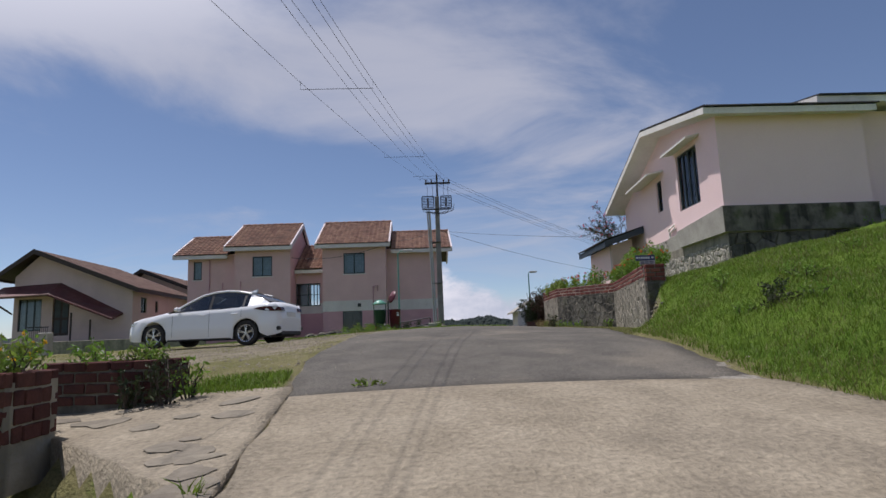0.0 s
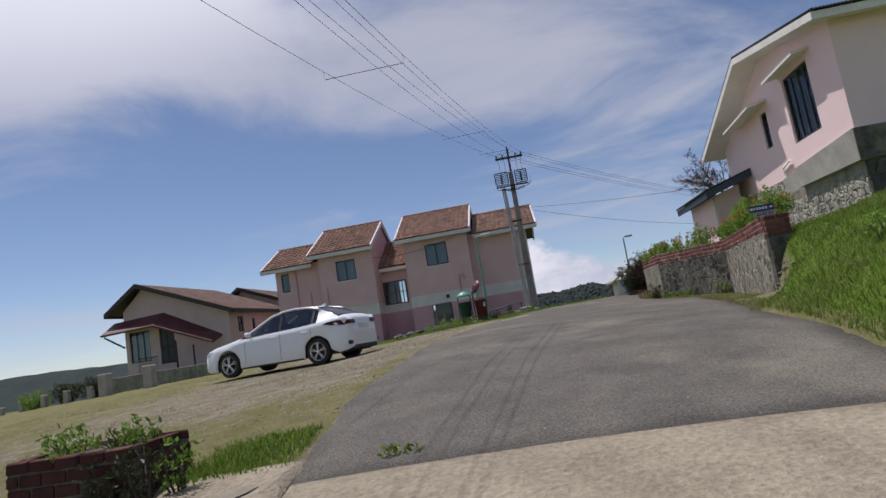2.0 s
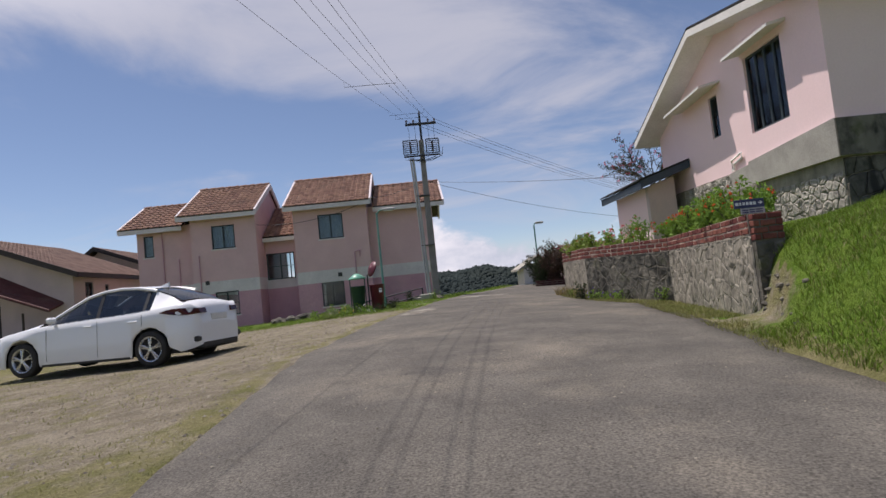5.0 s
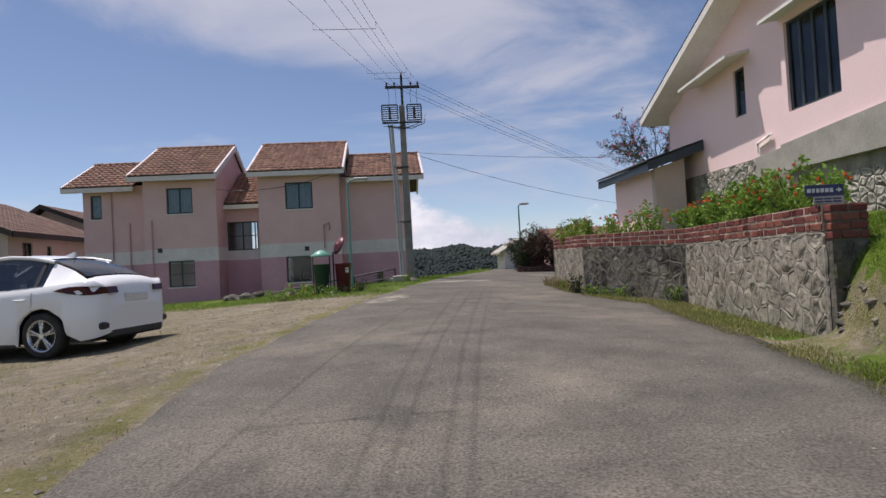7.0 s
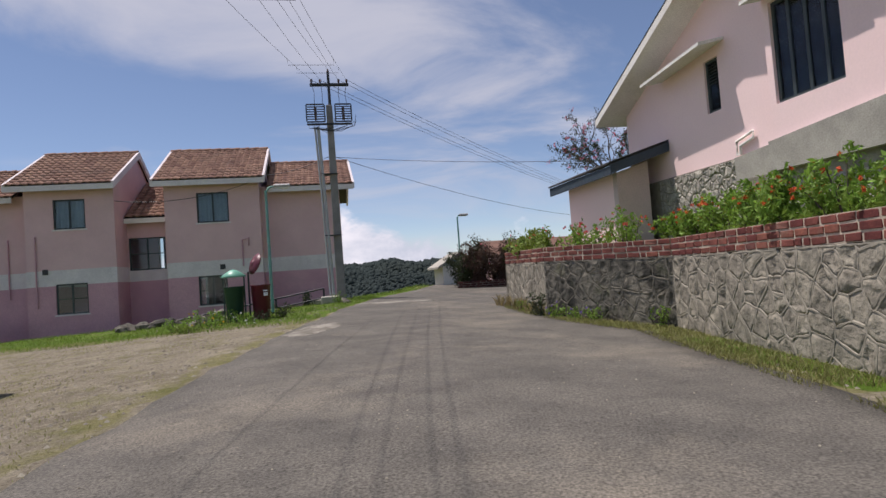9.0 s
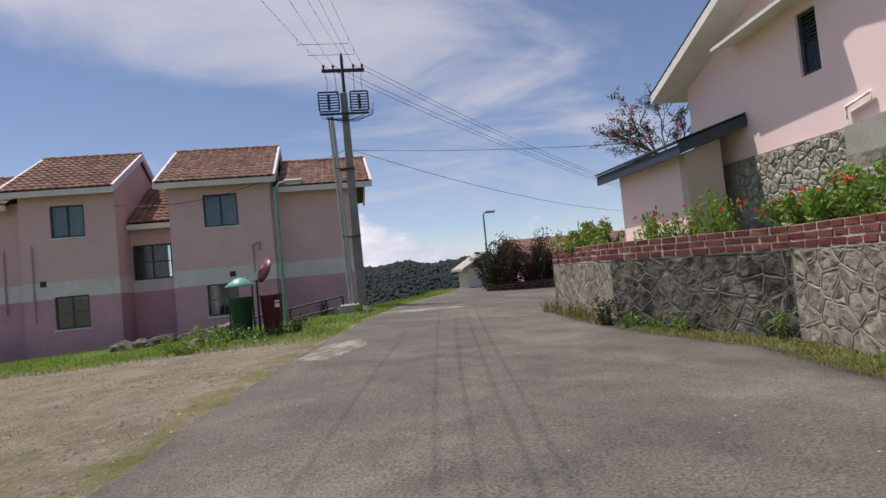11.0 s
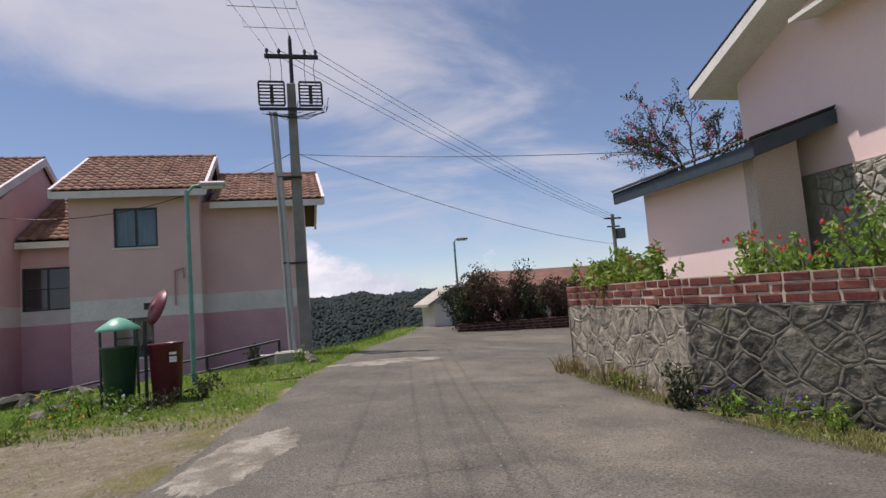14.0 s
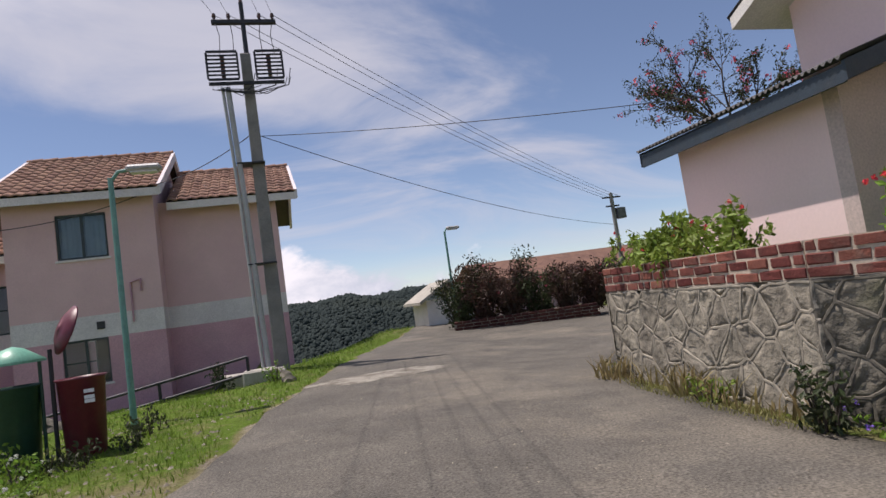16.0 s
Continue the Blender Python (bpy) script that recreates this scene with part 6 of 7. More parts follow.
# ---- bins, railing ----
def bin_set():
    g = thing("litter_bin", pose(-1.52, 23.8, 1.58), "dark green tapered steel litter bin with hood", "litter bin", "litter bins")
    rnd = random.Random(2)

    def tub(bm, x, r0, r1, h):
        prof = [(r0 * 0.95, 0.0), (r0, 0.02), (r1 - 0.004, h - 0.03), (r1 + 0.012, h - 0.02), (r1 + 0.012, h), (r1 - 0.012, h), (r0 - 0.02, 0.04)]
        rg = [[bm.verts.new((x + math.cos(2 * math.pi * k / 28) * q, math.sin(2 * math.pi * k / 28) * q, z)) for k in range(28)] for q, z in prof]
        for a, b in zip(rg, rg[1:]):
            for k in range(28):
                bm.faces.new((a[k], a[(k + 1) % 28], b[(k + 1) % 28], b[k])).smooth = True
        bm.faces.new(rg[0]), bm.faces.new(rg[-1])
    bm = bmesh.new()
    tub(bm, 0, 0.175, 0.225, 0.88)
    part("tub", bm, M["green_paint"], g)
    bm = bmesh.new()
    n = 24
    top = bm.verts.new((0, 0, 1.28))
    mid = [bm.verts.new((math.cos(2 * math.pi * k / n) * 0.10, math.sin(2 * math.pi * k / n) * 0.10, 1.25)) for k in range(n)]
    rim = [bm.verts.new((math.cos(2 * math.pi * k / n) * 0.285, math.sin(2 * math.pi * k / n) * 0.285, 1.12)) for k in range(n)]
    low = [bm.verts.new((math.cos(2 * math.pi * k / n) * 0.285, math.sin(2 * math.pi * k / n) * 0.285, 1.095)) for k in range(n)]
    for k in range(n):
        j = (k + 1) % n
        bm.faces.new((mid[k], mid[j], top)).smooth = True
        bm.faces.new((rim[k], rim[j], mid[j], mid[k])).smooth = True
        bm.faces.new((low[k], low[j], rim[j], rim[k]))
    bm.faces.new(low)
    part("hood", bm, M["green_light"], g, "pale green conical hood")
    for x in (-0.23, 0.23):
        bm = bmesh.new()
        cyl(bm, (x, 0, -0.1), (x, 0, 1.12), 0.018, seg=8)
        part("post", bm, M["green_paint"], g)
    r = thing("litter_bin", pose(-0.93, 23.8, 1.60), "dark red tapered steel litter bin with tilted lid", "litter bin", "litter bins")
    bm = bmesh.new()
    tub(bm, 0, 0.18, 0.225, 0.86)
    part("tub", bm, M["red_paint"], r)
    bm = bmesh.new()
    for z in (0.70, 0.64, 0.60):
        box(bm, 0.08, 0.17, -0.235, -0.215, z, z + 0.035)
    part("sticker", bm, M["sign_white"], r, "worn pale sticker")
    bm = bmesh.new()
    cyl(bm, (-0.26, 0, -0.1), (-0.26, 0, 1.18), 0.022, seg=8)
    part("post", bm, M["dark_steel"], r)
    bm = bmesh.new()
    prof = [(0.02, 0.07), (0.14, 0.055), (0.26, 0.0), (0.262, -0.015), (0.02, 0.03)]
    rg = [[bm.verts.new((math.cos(2 * math.pi * k / 24) * q, math.sin(2 * math.pi * k / 24) * q, z)) for k in range(24)] for q, z in prof]
    for a, b in zip(rg, rg[1:]):
        for k in range(24):
            bm.faces.new((a[k], a[(k + 1) % 24], b[(k + 1) % 24], b[k])).smooth = True
    bm.faces.new(rg[0]), bm.faces.new(rg[-1])
    lid = part("lid", bm, M["red_paint"], r, "dark red lid tipped on its side")
    lid.matrix_local = pose(-0.10, 0, 1.36, 10, -68, 20)


bin_set()


def railing():
    r = thing("railing", pose(0, 27.6, 0), "dark steel pipe railing sloping down by the path", "railing")
    zt = lambda x: 2.22 + (x - 0.52) * 0.145
    for off in (0.0, -0.28):
        bm = bmesh.new()
        tube(bm, [(0.52, 0, zt(0.52) + off), (-1.5, 0, zt(-1.5) + off), (-4.4, 0, zt(-4.4) + off)], 0.024, 8)
        part("rail", bm, M["dark_steel"], r)
    for x in (0.52, -0.88, -2.3, -3.7):
        bm = bmesh.new()
        cyl(bm, (x, 0, 0.9), (x, 0, zt(x)), 0.026, seg=8)
        part("post", bm, M["dark_steel"], r)
    for xa, xb in ((0.1, -0.5), (-0.88, -0.2)):
        bm = bmesh.new()
        tube(bm, [(xa, 0, zt(xa) - 0.28), (xb, 0.0, zt(xb) - 0.75)], 0.02, 8)
        part("brace", bm, M["dark_steel"], r)

    bm = bmesh.new()
    box(bm, 0.42, 0.98, -0.2, 0.22, 1.55, 1.98, 0.03)
    part("footing", bm, M["concrete"], r, "rough concrete footing block")


railing()


# ---- sign on the wall ----
def wall_sign():
    s = thing("direction_sign", Matrix.Translation((5.02, 12.95, 2.685)) @ Matrix.Scale(0.86, 4), "small blue and grey direction board with white lettering", "sign board")
    bm = bmesh.new()
    box(bm, -0.24, 0.26, 0, 0.015, 0.12, 0.26, 0.003)
    part("header", bm, M["sign_blue"], s, "dark blue header board")
    bm = bmesh.new()
    box(bm, -0.14, 0.26, 0, 0.015, 0.02, 0.117, 0.003)
    part("panel", bm, M["sign_grey"], s, "grey lower board")
    for x0, x1 in ((-0.22, -0.17), (-0.155, -0.12), (-0.10, -0.06), (-0.045, 0.0), (0.015, 0.06), (0.075, 0.12)):
        bm = bmesh.new()
        box(bm, x0, x1, -0.005, -0.001, 0.165, 0.215)
        part("letter_bar", bm, M["sign_white"], s)
    bm = bmesh.new()
    prism(bm, [(0.16, 0.18), (0.19, 0.18), (0.19, 0.16), (0.235, 0.19), (0.19, 0.22), (0.19, 0.20), (0.16, 0.20)], 'y', -0.005, -0.001)
    part("arrow", bm, M["sign_white"], s, "white arrow")
    for z in (0.04, 0.075):
        for x0, x1 in ((-0.12, -0.02), (0.0, 0.09), (0.11, 0.22)):
            bm = bmesh.new()
            box(bm, x0, x1, -0.005, -0.001, z, z + 0.018)
            part("letter_bar", bm, M["sign_blue"], s)
    for x in (-0.1, 0.2):
        bm = bmesh.new()
        cyl(bm, (x, 0.02, -0.02), (x, 0.02, 0.25), 0.01, seg=6)
        part("stake", bm, M["dark_steel"], s)


wall_sign()


# ---- foreground planters and paved strip ----
def paved_strip():
    bm = bmesh.new()
    ys = np.arange(2.4, 6.35, 0.15)
    rows = []
    for y in ys:
        xr = float(np.interp(y, LEFT_Y, LEFT_X)) + 0.02
        xl = -1.42 - (y - 3.58) / 0.98
        xl = max(min(xl, xr - 0.05), -4.2)
        row = []
        for k in range(13):
            x = xl + (xr - xl) * k / 12
            u = 0.025 * noise.noise((x * 2.0, y * 2.0, 1)) + 0.012 * noise.noise((x * 6, y * 6, 5))
            row.append(bm.verts.new((x, y, road_z(x, y) + 0.02 + u)))
        rows.append(row)
    for a, b in zip(rows, rows[1:]):
        for k in range(12):
            bm.faces.new((a[k], a[k + 1], b[k + 1], b[k])).smooth = True
    ret = bmesh.ops.extrude_edge_only(bm, edges=[e for e in bm.edges if e.is_boundary])
    for v in [g for g in ret["geom"] if isinstance(g, bmesh.types.BMVert)]:
        v.co.z -= 0.5
    # Skirt faces get dark mortar: shadow on the strip's flank, put into colour.
    for f in bm.faces:
        f.material_index = 0 if f.smooth else 1
    ob = structure(obj("pavement_edge", bm, [M["concrete_road"], M["mortar_dark"]]), "uneven cement strip with stones let into it", "pavement")
    rnd = random.Random(12)
    for k in range(26):
        y = rnd.uniform(3.2, 6.1)
        x = rnd.uniform(max(-1.42 - (y - 3.58) / 0.98 + 0.3, -3.3), -1.45)
        n = rnd.randint(6, 9)
        a, b, tw = rnd.uniform(0.08, 0.2), rnd.uniform(0.07, 0.15), rnd.uniform(-.5, .5)
        bm = bmesh.new()
        vs = []
        for i in range(n):
            g = 2 * math.pi * i / n
            px, py = math.cos(g) * a * rnd.uniform(.8, 1.1), math.sin(g) * b * rnd.uniform(.8, 1.1)
            qx, qy = x + px * math.cos(tw) - py * math.sin(tw), y + px * math.sin(tw) + py * math.cos(tw)
            vs.append(bm.verts.new((qx, qy, road_z(qx, qy) + 0.028 + 0.025 * noise.noise((qx * 2.0, qy * 2.0, 1)))))
        c = bm.verts.new((x, y, road_z(x, y) + 0.036 + 0.025 * noise.noise((x * 2.0, y * 2.0, 1))))
        for i in range(n):
            bm.faces.new((vs[i], vs[(i + 1) % n], c))
        part("stone", bm, M["strip_stone"], ob)


paved_strip()


def brick_box(m, lx, ly, h, courses, label, mat, seed):
    """A planter built of bricks, filled with soil."""
    t = thing("brick_planter", m, label, "planter")
    rnd = random.Random(seed)
    bm = bmesh.new()
    box(bm, 0.012, lx - 0.012, 0.012, ly - 0.012, -0.35, h - 0.08)
    part("mortar_core", bm, M["mortar_dark" if ly > 0.73 else "mortar"], t)
    bm = bmesh.new()
    box(bm, 0.1, lx - 0.1, 0.1, ly - 0.1, h - 0.09, h - 0.03)
    part("soil", bm, M["soil"], t)
    ch = h / courses
    for j in range(courses):
        z = (j + 0.5) * ch
        for side in range(4):
            L = lx if side % 2 == 0 else ly
            n = max(1, round(L / 0.235))
            bl = L / n
            cuts = [i * bl for i in range(n + 1)] if (j + side) % 2 else [0.0, *[(i + 0.5) * bl for i in range(n)], L]
            for u0, u1 in zip(cuts, cuts[1:]):
                lo, hi = (max(u0, 0.105), min(u1, L - 0.105)) if side % 2 else (u0, u1)
                if hi - lo < 0.06:
                    continue
                u = (lo + hi) / 2
                p = [(u, 0.05, 0), (lx - 0.05, u, 90), (u, ly - 0.05, 0), (0.05, u, 90)][side]
                brick_piece(t, pose(p[0], p[1], z, 0, 0, p[2]), hi - lo - 0.018, ch - 0.018, 0.105, mat, rnd)
    return t


brick_box(pose(-3.66, 6.05, 0.75, 0, 0, -4), 1.12, 0.75, 0.42, 4, "low dark red brick planter full of weeds", "brick_dark", 7)
brick_box(pose(-3.42, 4.42, 0.62, 0, 0, 3), 0.50, 0.72, 0.52, 4, "red brick planter pier with pale joints", "brick_dark", 9)


# ---- road patches, rocks, posts, low walls ----
def patch(cx, cy, rx, ry, rot, seed, label):
    rnd = random.Random(seed)
    bm = bmesh.new()
    n = 96
    vs = []
    for i in range(n):
        g = 2 * math.pi * i / n
        q = 1 + 0.28 * noise.noise((math.cos(g) * 1.7, math.sin(g) * 1.7, seed)) + 0.22 * noise.noise((math.cos(g) * 5, math.sin(g) * 5, seed)) + 0.14 * noise.noise((math.cos(g) * 14, math.sin(g) * 14, seed))
        px, py = math.cos(g) * rx * q, math.sin(g) * ry * q
        x, y = cx + px * math.cos(rot) - py * math.sin(rot), cy + px * math.sin(rot) + py * math.cos(rot)
        vs.append((x, y))
    rings = []
    for s, up in ((1.0, 0.013), (0.93, 0.018), (0.5, 0.020)):
        rings.append([bm.verts.new((cx + (x - cx) * s, cy + (y - cy) * s, road_z(cx + (x - cx) * s, cy + (y - cy) * s) + up)) for x, y in vs])
    for a, b in zip(rings, rings[1:]):
        for i in range(n):
            bm.faces.new((a[i], a[(i + 1) % n], b[(i + 1) % n], b[i]))
    c = bm.verts.new((cx, cy, road_z(cx, cy) + 0.022))
    for i in range(n):
        bm.faces.new((rings[-1][i], rings[-1][(i + 1) % n], c))
    structure(obj("pavement_patch", bm, M["patch"]), label, "road patch")


patch(0.32, 19.9, 0.36, 0.85, -0.32, 3, "pale cement patch on the asphalt")
patch(2.5, 25.8, 1.1, 0.42, 0.12, 6, "pale cement patch on the asphalt")
patch(3.3, 5.75, 0.55, 0.25, 0.1, 9, "pale cement spill on the asphalt")
patch(3.6, 6.7, 0.35, 0.16, 0.3, 15, "pale cement spill on the asphalt")


def rock(x, y, s, seed, zo=0.0, stone="stone_dark"):
    rnd = random.Random(seed)
    bm = bmesh.new()
    bmesh.ops.create_icosphere(bm, subdivisions=2, radius=1)
    for v in bm.verts:
        d = 1 + 0.6 * noise.noise(v.co * 1.1 + Vector((seed, 0, 0))) + 0.15 * noise.noise(v.co * 3 + Vector((seed, 5, 0)))
        v.co = Vector((v.co.x * d * s, v.co.y * d * s * 0.8, v.co.z * d * s * (0.42 + 0.2 * rnd.random())))
    ob = obj("rock", bm, M[stone])
    ob.matrix_world = pose(x, y, land(x, y) + s * 0.05 + zo, 0, 0, rnd.uniform(0, 360))
    tagged(ob, "grey weathered rock lying in the grass", "rock", "rocks by the verge")


rr = random.Random(21)
for k in range(14):
    x = rr.uniform(-5.2, -2.2)
    rock(x, 26.3 - 0.18 * (x + 3) + rr.uniform(-.4, .5), rr.uniform(0.13, 0.36), 50 + k)
for k in range(7):
    rock(rr.uniform(-2.6, -1.9), 24.3 + rr.uniform(-.4, .8), rr.uniform(0.09, 0.18), 90 + k)
rock(1.0, 27.6, 0.22, 120), rock(1.15, 26.9, 0.15, 121)
for k in range(18):
    # stones laid bare in the earth cut beside the wall
    y = rr.uniform(11.1, 12.8)
    x = float(np.interp(y, (10.2, 12.9), (float(np.interp(y, RIGHT_Y, RIGHT_X)) + 0.1, 5.0))) + rr.uniform(-0.15, 0.22)
    rock(x, y, rr.uniform(0.03, 0.075), 140 + k, -0.025, "stone_dark")


def low_brick_wall(a, b, h, label, seed):
    a, b = Vector((*a, 0)), Vector((*b, 0))
    d = b - a
    L = d.length
    ang = math.degrees(math.atan2(d.y, d.x))
    z = min(land(a.x, a.y), land(b.x, b.y)) - 0.05
    t = thing("low_brick_wall", pose(a.x, a.y, z, 0, 0, ang), label, "brick wall")
    rnd = random.Random(seed)
    bm = bmesh.new()
    box(bm, 0, L, 0.01, 0.21, -0.3, h - 0.01)
    part("mortar_core", bm, M["mortar"], t)
    c = round(h / 0.09)
    n = round(L / 0.24)
    for j in range(c):
        for i in range(n):
            brick_piece(t, pose((i + 0.5 + (0.25 if j % 2 else 0)) * L / n, 0.1, (j + 0.5) * h / c), L / n - 0.014, h / c - 0.014, 0.22, "brick_dark", rnd)


low_brick_wall((-11.5, 27.6), (-6.3, 29.6), 0.36, "low dark brick wall edging the yard", 5)
low_brick_wall((6.0, 33.6), (9.9, 32.2), 0.45, "low red brick bed wall under a hedge", 6)


def bollard(x, y, h, w):
    t = thing("stone_post", pose(x, y, land(x, y) - 0.05), "short grey rough stone post in the turf", "stone post", "stone posts")
    bm = bmesh.new()
    box(bm, -w / 2, w / 2, -w / 2, w / 2, 0, h, 0.03)
    for v in bm.verts:
        v.co += Vector((noise.noise(v.co * 3), noise.noise(v.co * 3 + Vector((4, 0, 0))), 0)) * 0.03
    part("post", bm, M["concrete"], t)


bollard(-15.6, 26.0, 1.0, 0.42), bollard(-17.7, 26.0, 1.0, 0.42)
for k in range(6):
    bollard(-18.8 - k * 1.4, 26.5 + 0.3 * k, 0.6, 0.25)


def garden_wall():
    bm = bmesh.new()
    box(bm, -22, -11.0, 31.6, 31.85, 0.5, 1.85, 0.02)
    structure(obj("garden_wall", bm, M["stone"]), "low grey boundary wall before the bungalow", "wall")


garden_wall()


def hut():
    h = thing("hut", pose(0, 0, 0), "small white hut with sloping roof at the bend", "hut")
    bm = bmesh.new()
    box(bm, 6.15, 7.9, 37.2, 39.4, 1.0, 2.75)
    part("wall", bm, M["white"], h)
    bm = bmesh.new()
    prism(bm, [(5.85, 2.62), (7.0, 3.3), (8.15, 2.62), (8.15, 2.72), (7.0, 3.4), (5.85, 2.72)], 'y', 36.9, 39.7)
    part("roof", bm, M["concrete"], h)
    b = thing("long_house", pose(0, 0, 0), "low pink house with red roof behind a hedge", "house")
    bm = bmesh.new()
    box(bm, 10.0, 24.0, 41.0, 45.0, 1.0, 3.2)
    part("wall", bm, M["pink"], b)
    bm = bmesh.new()
    prism(bm, [(40.4, 3.1), (43, 4.0), (45.6, 3.1), (45.6, 3.2), (43, 4.1), (40.4, 3.2)], 'x', 9.6, 24.5)
    part("roof", bm, M["roof_brown"], b)


hut()


# ---- plants ----
def leaves_mesh(name, centres, radii, per, size, mat, seed, parent, flat=0.0, squash=1.0, kind_stuff=True):
    """Many small two-faced leaves scattered in clumps."""
    rng = np.random.default_rng(seed)
    V, F = [], []
    for c, r in zip(centres, radii):
        n = max(3, int(per * (r / 0.15) ** 1.6))
        d = rng.normal(size=(n, 3))
        d /= np.linalg.norm(d, axis=1)[:, None]
        p = np.array(c) + d * (r * rng.uniform(0.35, 1.05, (n, 1))) * (1, 1, squash)
        a = rng.normal(size=(n, 3))
        a[:, 2] = a[:, 2] * 0.6 + flat
        a /= np.linalg.norm(a, axis=1)[:, None]
        t = rng.normal(size=(n, 3))
        u = np.cross(a, t)
        u /= np.linalg.norm(u, axis=1)[:, None]
        w = np.cross(a, u)
        s = size * rng.uniform(0.6, 1.35, (n, 1))
        k = len(V)
        q = np.stack([p - u * s, p - w * s * 0.42 + a * s * 0.12, p + u * s, p + w * s * 0.42 + a * s * 0.12], axis=1).reshape(-1, 3)
        V.extend(q.tolist())
        F.extend([(k + 4 * i, k + 4 * i + 1, k + 4 * i + 2, k + 4 * i + 3) for i in range(n)])
    me = bpy.data.meshes.new(name)
    me.from_pydata(V, [], F)
    me.materials.append(mat)
    o = new(name, me)
    o.parent = parent
    return o


def shrub(name, x, y, z, h, w, label, leaf, seed, per=46, size=0.035, flower=None, nf=14, fsize=0.02, stems=9, category="shrub", lean=(0, 0), bare=0.25, group="", flat=0.2):
    t = thing(name, pose(x, y, z), label, category, group)
    rnd = random.Random(seed)
    bm = bmesh.new()
    cs, rs, tips = [], [], []
    for k in range(stems):
        g = rnd.uniform(0, 2 * math.pi)
        q = math.sqrt(rnd.uniform(0.02, 1)) * w / 2
        top = Vector((math.cos(g) * q + lean[0], math.sin(g) * q + lean[1], h * rnd.uniform(0.62, 1.0) * (1 - 0.3 * (2 * q / w) ** 2)))
        base = Vector((math.cos(g) * q * 0.25, math.sin(g) * q * 0.25, -0.05))
        midp = base.lerp(top, 0.5) + Vector((rnd.uniform(-.05, .05), rnd.uniform(-.05, .05), 0.03))
        r0 = 0.006 + 0.012 * h
        tube(bm, [base, midp, top], [r0, r0 * 0.7, r0 * 0.35], 5)
        for s in np.linspace(bare, 1.0, 4):
            p = (base.lerp(midp, s * 2) if s < 0.5 else midp.lerp(top, s * 2 - 1)) + Vector((rnd.uniform(-.07, .07), rnd.uniform(-.07, .07), rnd.uniform(-.04, .04))) * (w / 0.8)
            cs.append(tuple(p))
            rs.append(rnd.uniform(0.07, 0.15) * max(w, h) / 0.8)
        tips.append(top)
    part("stem", bm, M["bark"], t)["kind"] = "stuff"
    leaves_mesh("foliage", cs, rs, per, size, leaf, seed, t, flat=flat)
    if flower:
        fc = []
        for k in range(nf):
            p = rnd.choice(tips) + Vector((rnd.uniform(-.12, .12), rnd.uniform(-.12, .12), rnd.uniform(-.06, .10)))
            fc.append(tuple(p))
        leaves_mesh("flower", fc, [fsize * 1.3] * nf, 14 * (0.15 / (fsize * 1.3)) ** 1.6, fsize, flower, seed + 1, t, flat=0.3)["kind"] = "stuff"
    return t


LANT = "leafy lantana shrub with orange red flowers in a wall bed"
k = 0
for x, y, h, w in ((5.35, 13.45, 0.5, 0.7), (5.5, 14.0, 0.62, 0.8), (5.6, 14.6, 0.6, 0.8), (5.72, 15.2, 0.66, 0.85), (5.85, 15.8, 0.6, 0.8), (5.95, 16.4, 0.66, 0.8), (6.05, 17.0, 0.62, 0.7), (6.08, 17.75, 0.52, 0.7)):
    shrub("lantana", x, y, 2.5, h + 0.15, w + 0.08, LANT, M["leaf"], 300 + k, flower=M["flower_red"], nf=13, fsize=0.019, group="lantana bed", per=58, size=0.04)
    k += 1
for x, y, h, w in ((5.62, 18.7, 0.5, 0.75), (5.40, 19.25, 0.42, 0.42), (5.22, 19.65, 0.5, 0.55)):
    shrub("geranium", x, y, 2.5, h + 0.24, w + 0.08, "bushy green geranium with red flowers on the wall", M["leaf"], 330 + k, per=34, size=0.04, flower=M["flower_geranium"], nf=12, fsize=0.018, group="lantana bed", stems=8)
    k += 1
for x, y, h, w in ((5.15, 21.3, 0.42, 0.6), (5.1, 22.0, 0.48, 0.75), (5.15, 22.7, 0.45, 0.7), (5.6, 22.9, 0.5, 0.7)):
    shrub("geranium", x, y, 2.52, h + 0.28, w + 0.12, "yellow green broad-leaved geranium on the wall", M["leaf_yellow"], 350 + k, per=50, size=0.045, flower=M["flower_geranium"], nf=5, fsize=0.018, group="geraniums", flat=0.6)
    k += 1
for x, y in ((5.0, 20.75), (5.3, 19.8), (5.0, 21.0), (5.9, 18.75)):
    shrub("seedling", x, y, 2.52, 0.36, 0.22, "thin young green seedling in the wall bed", M["leaf_yellow"], 370 + k, per=12, size=0.035, stems=3, category="seedling", group="seedlings")
    k += 1


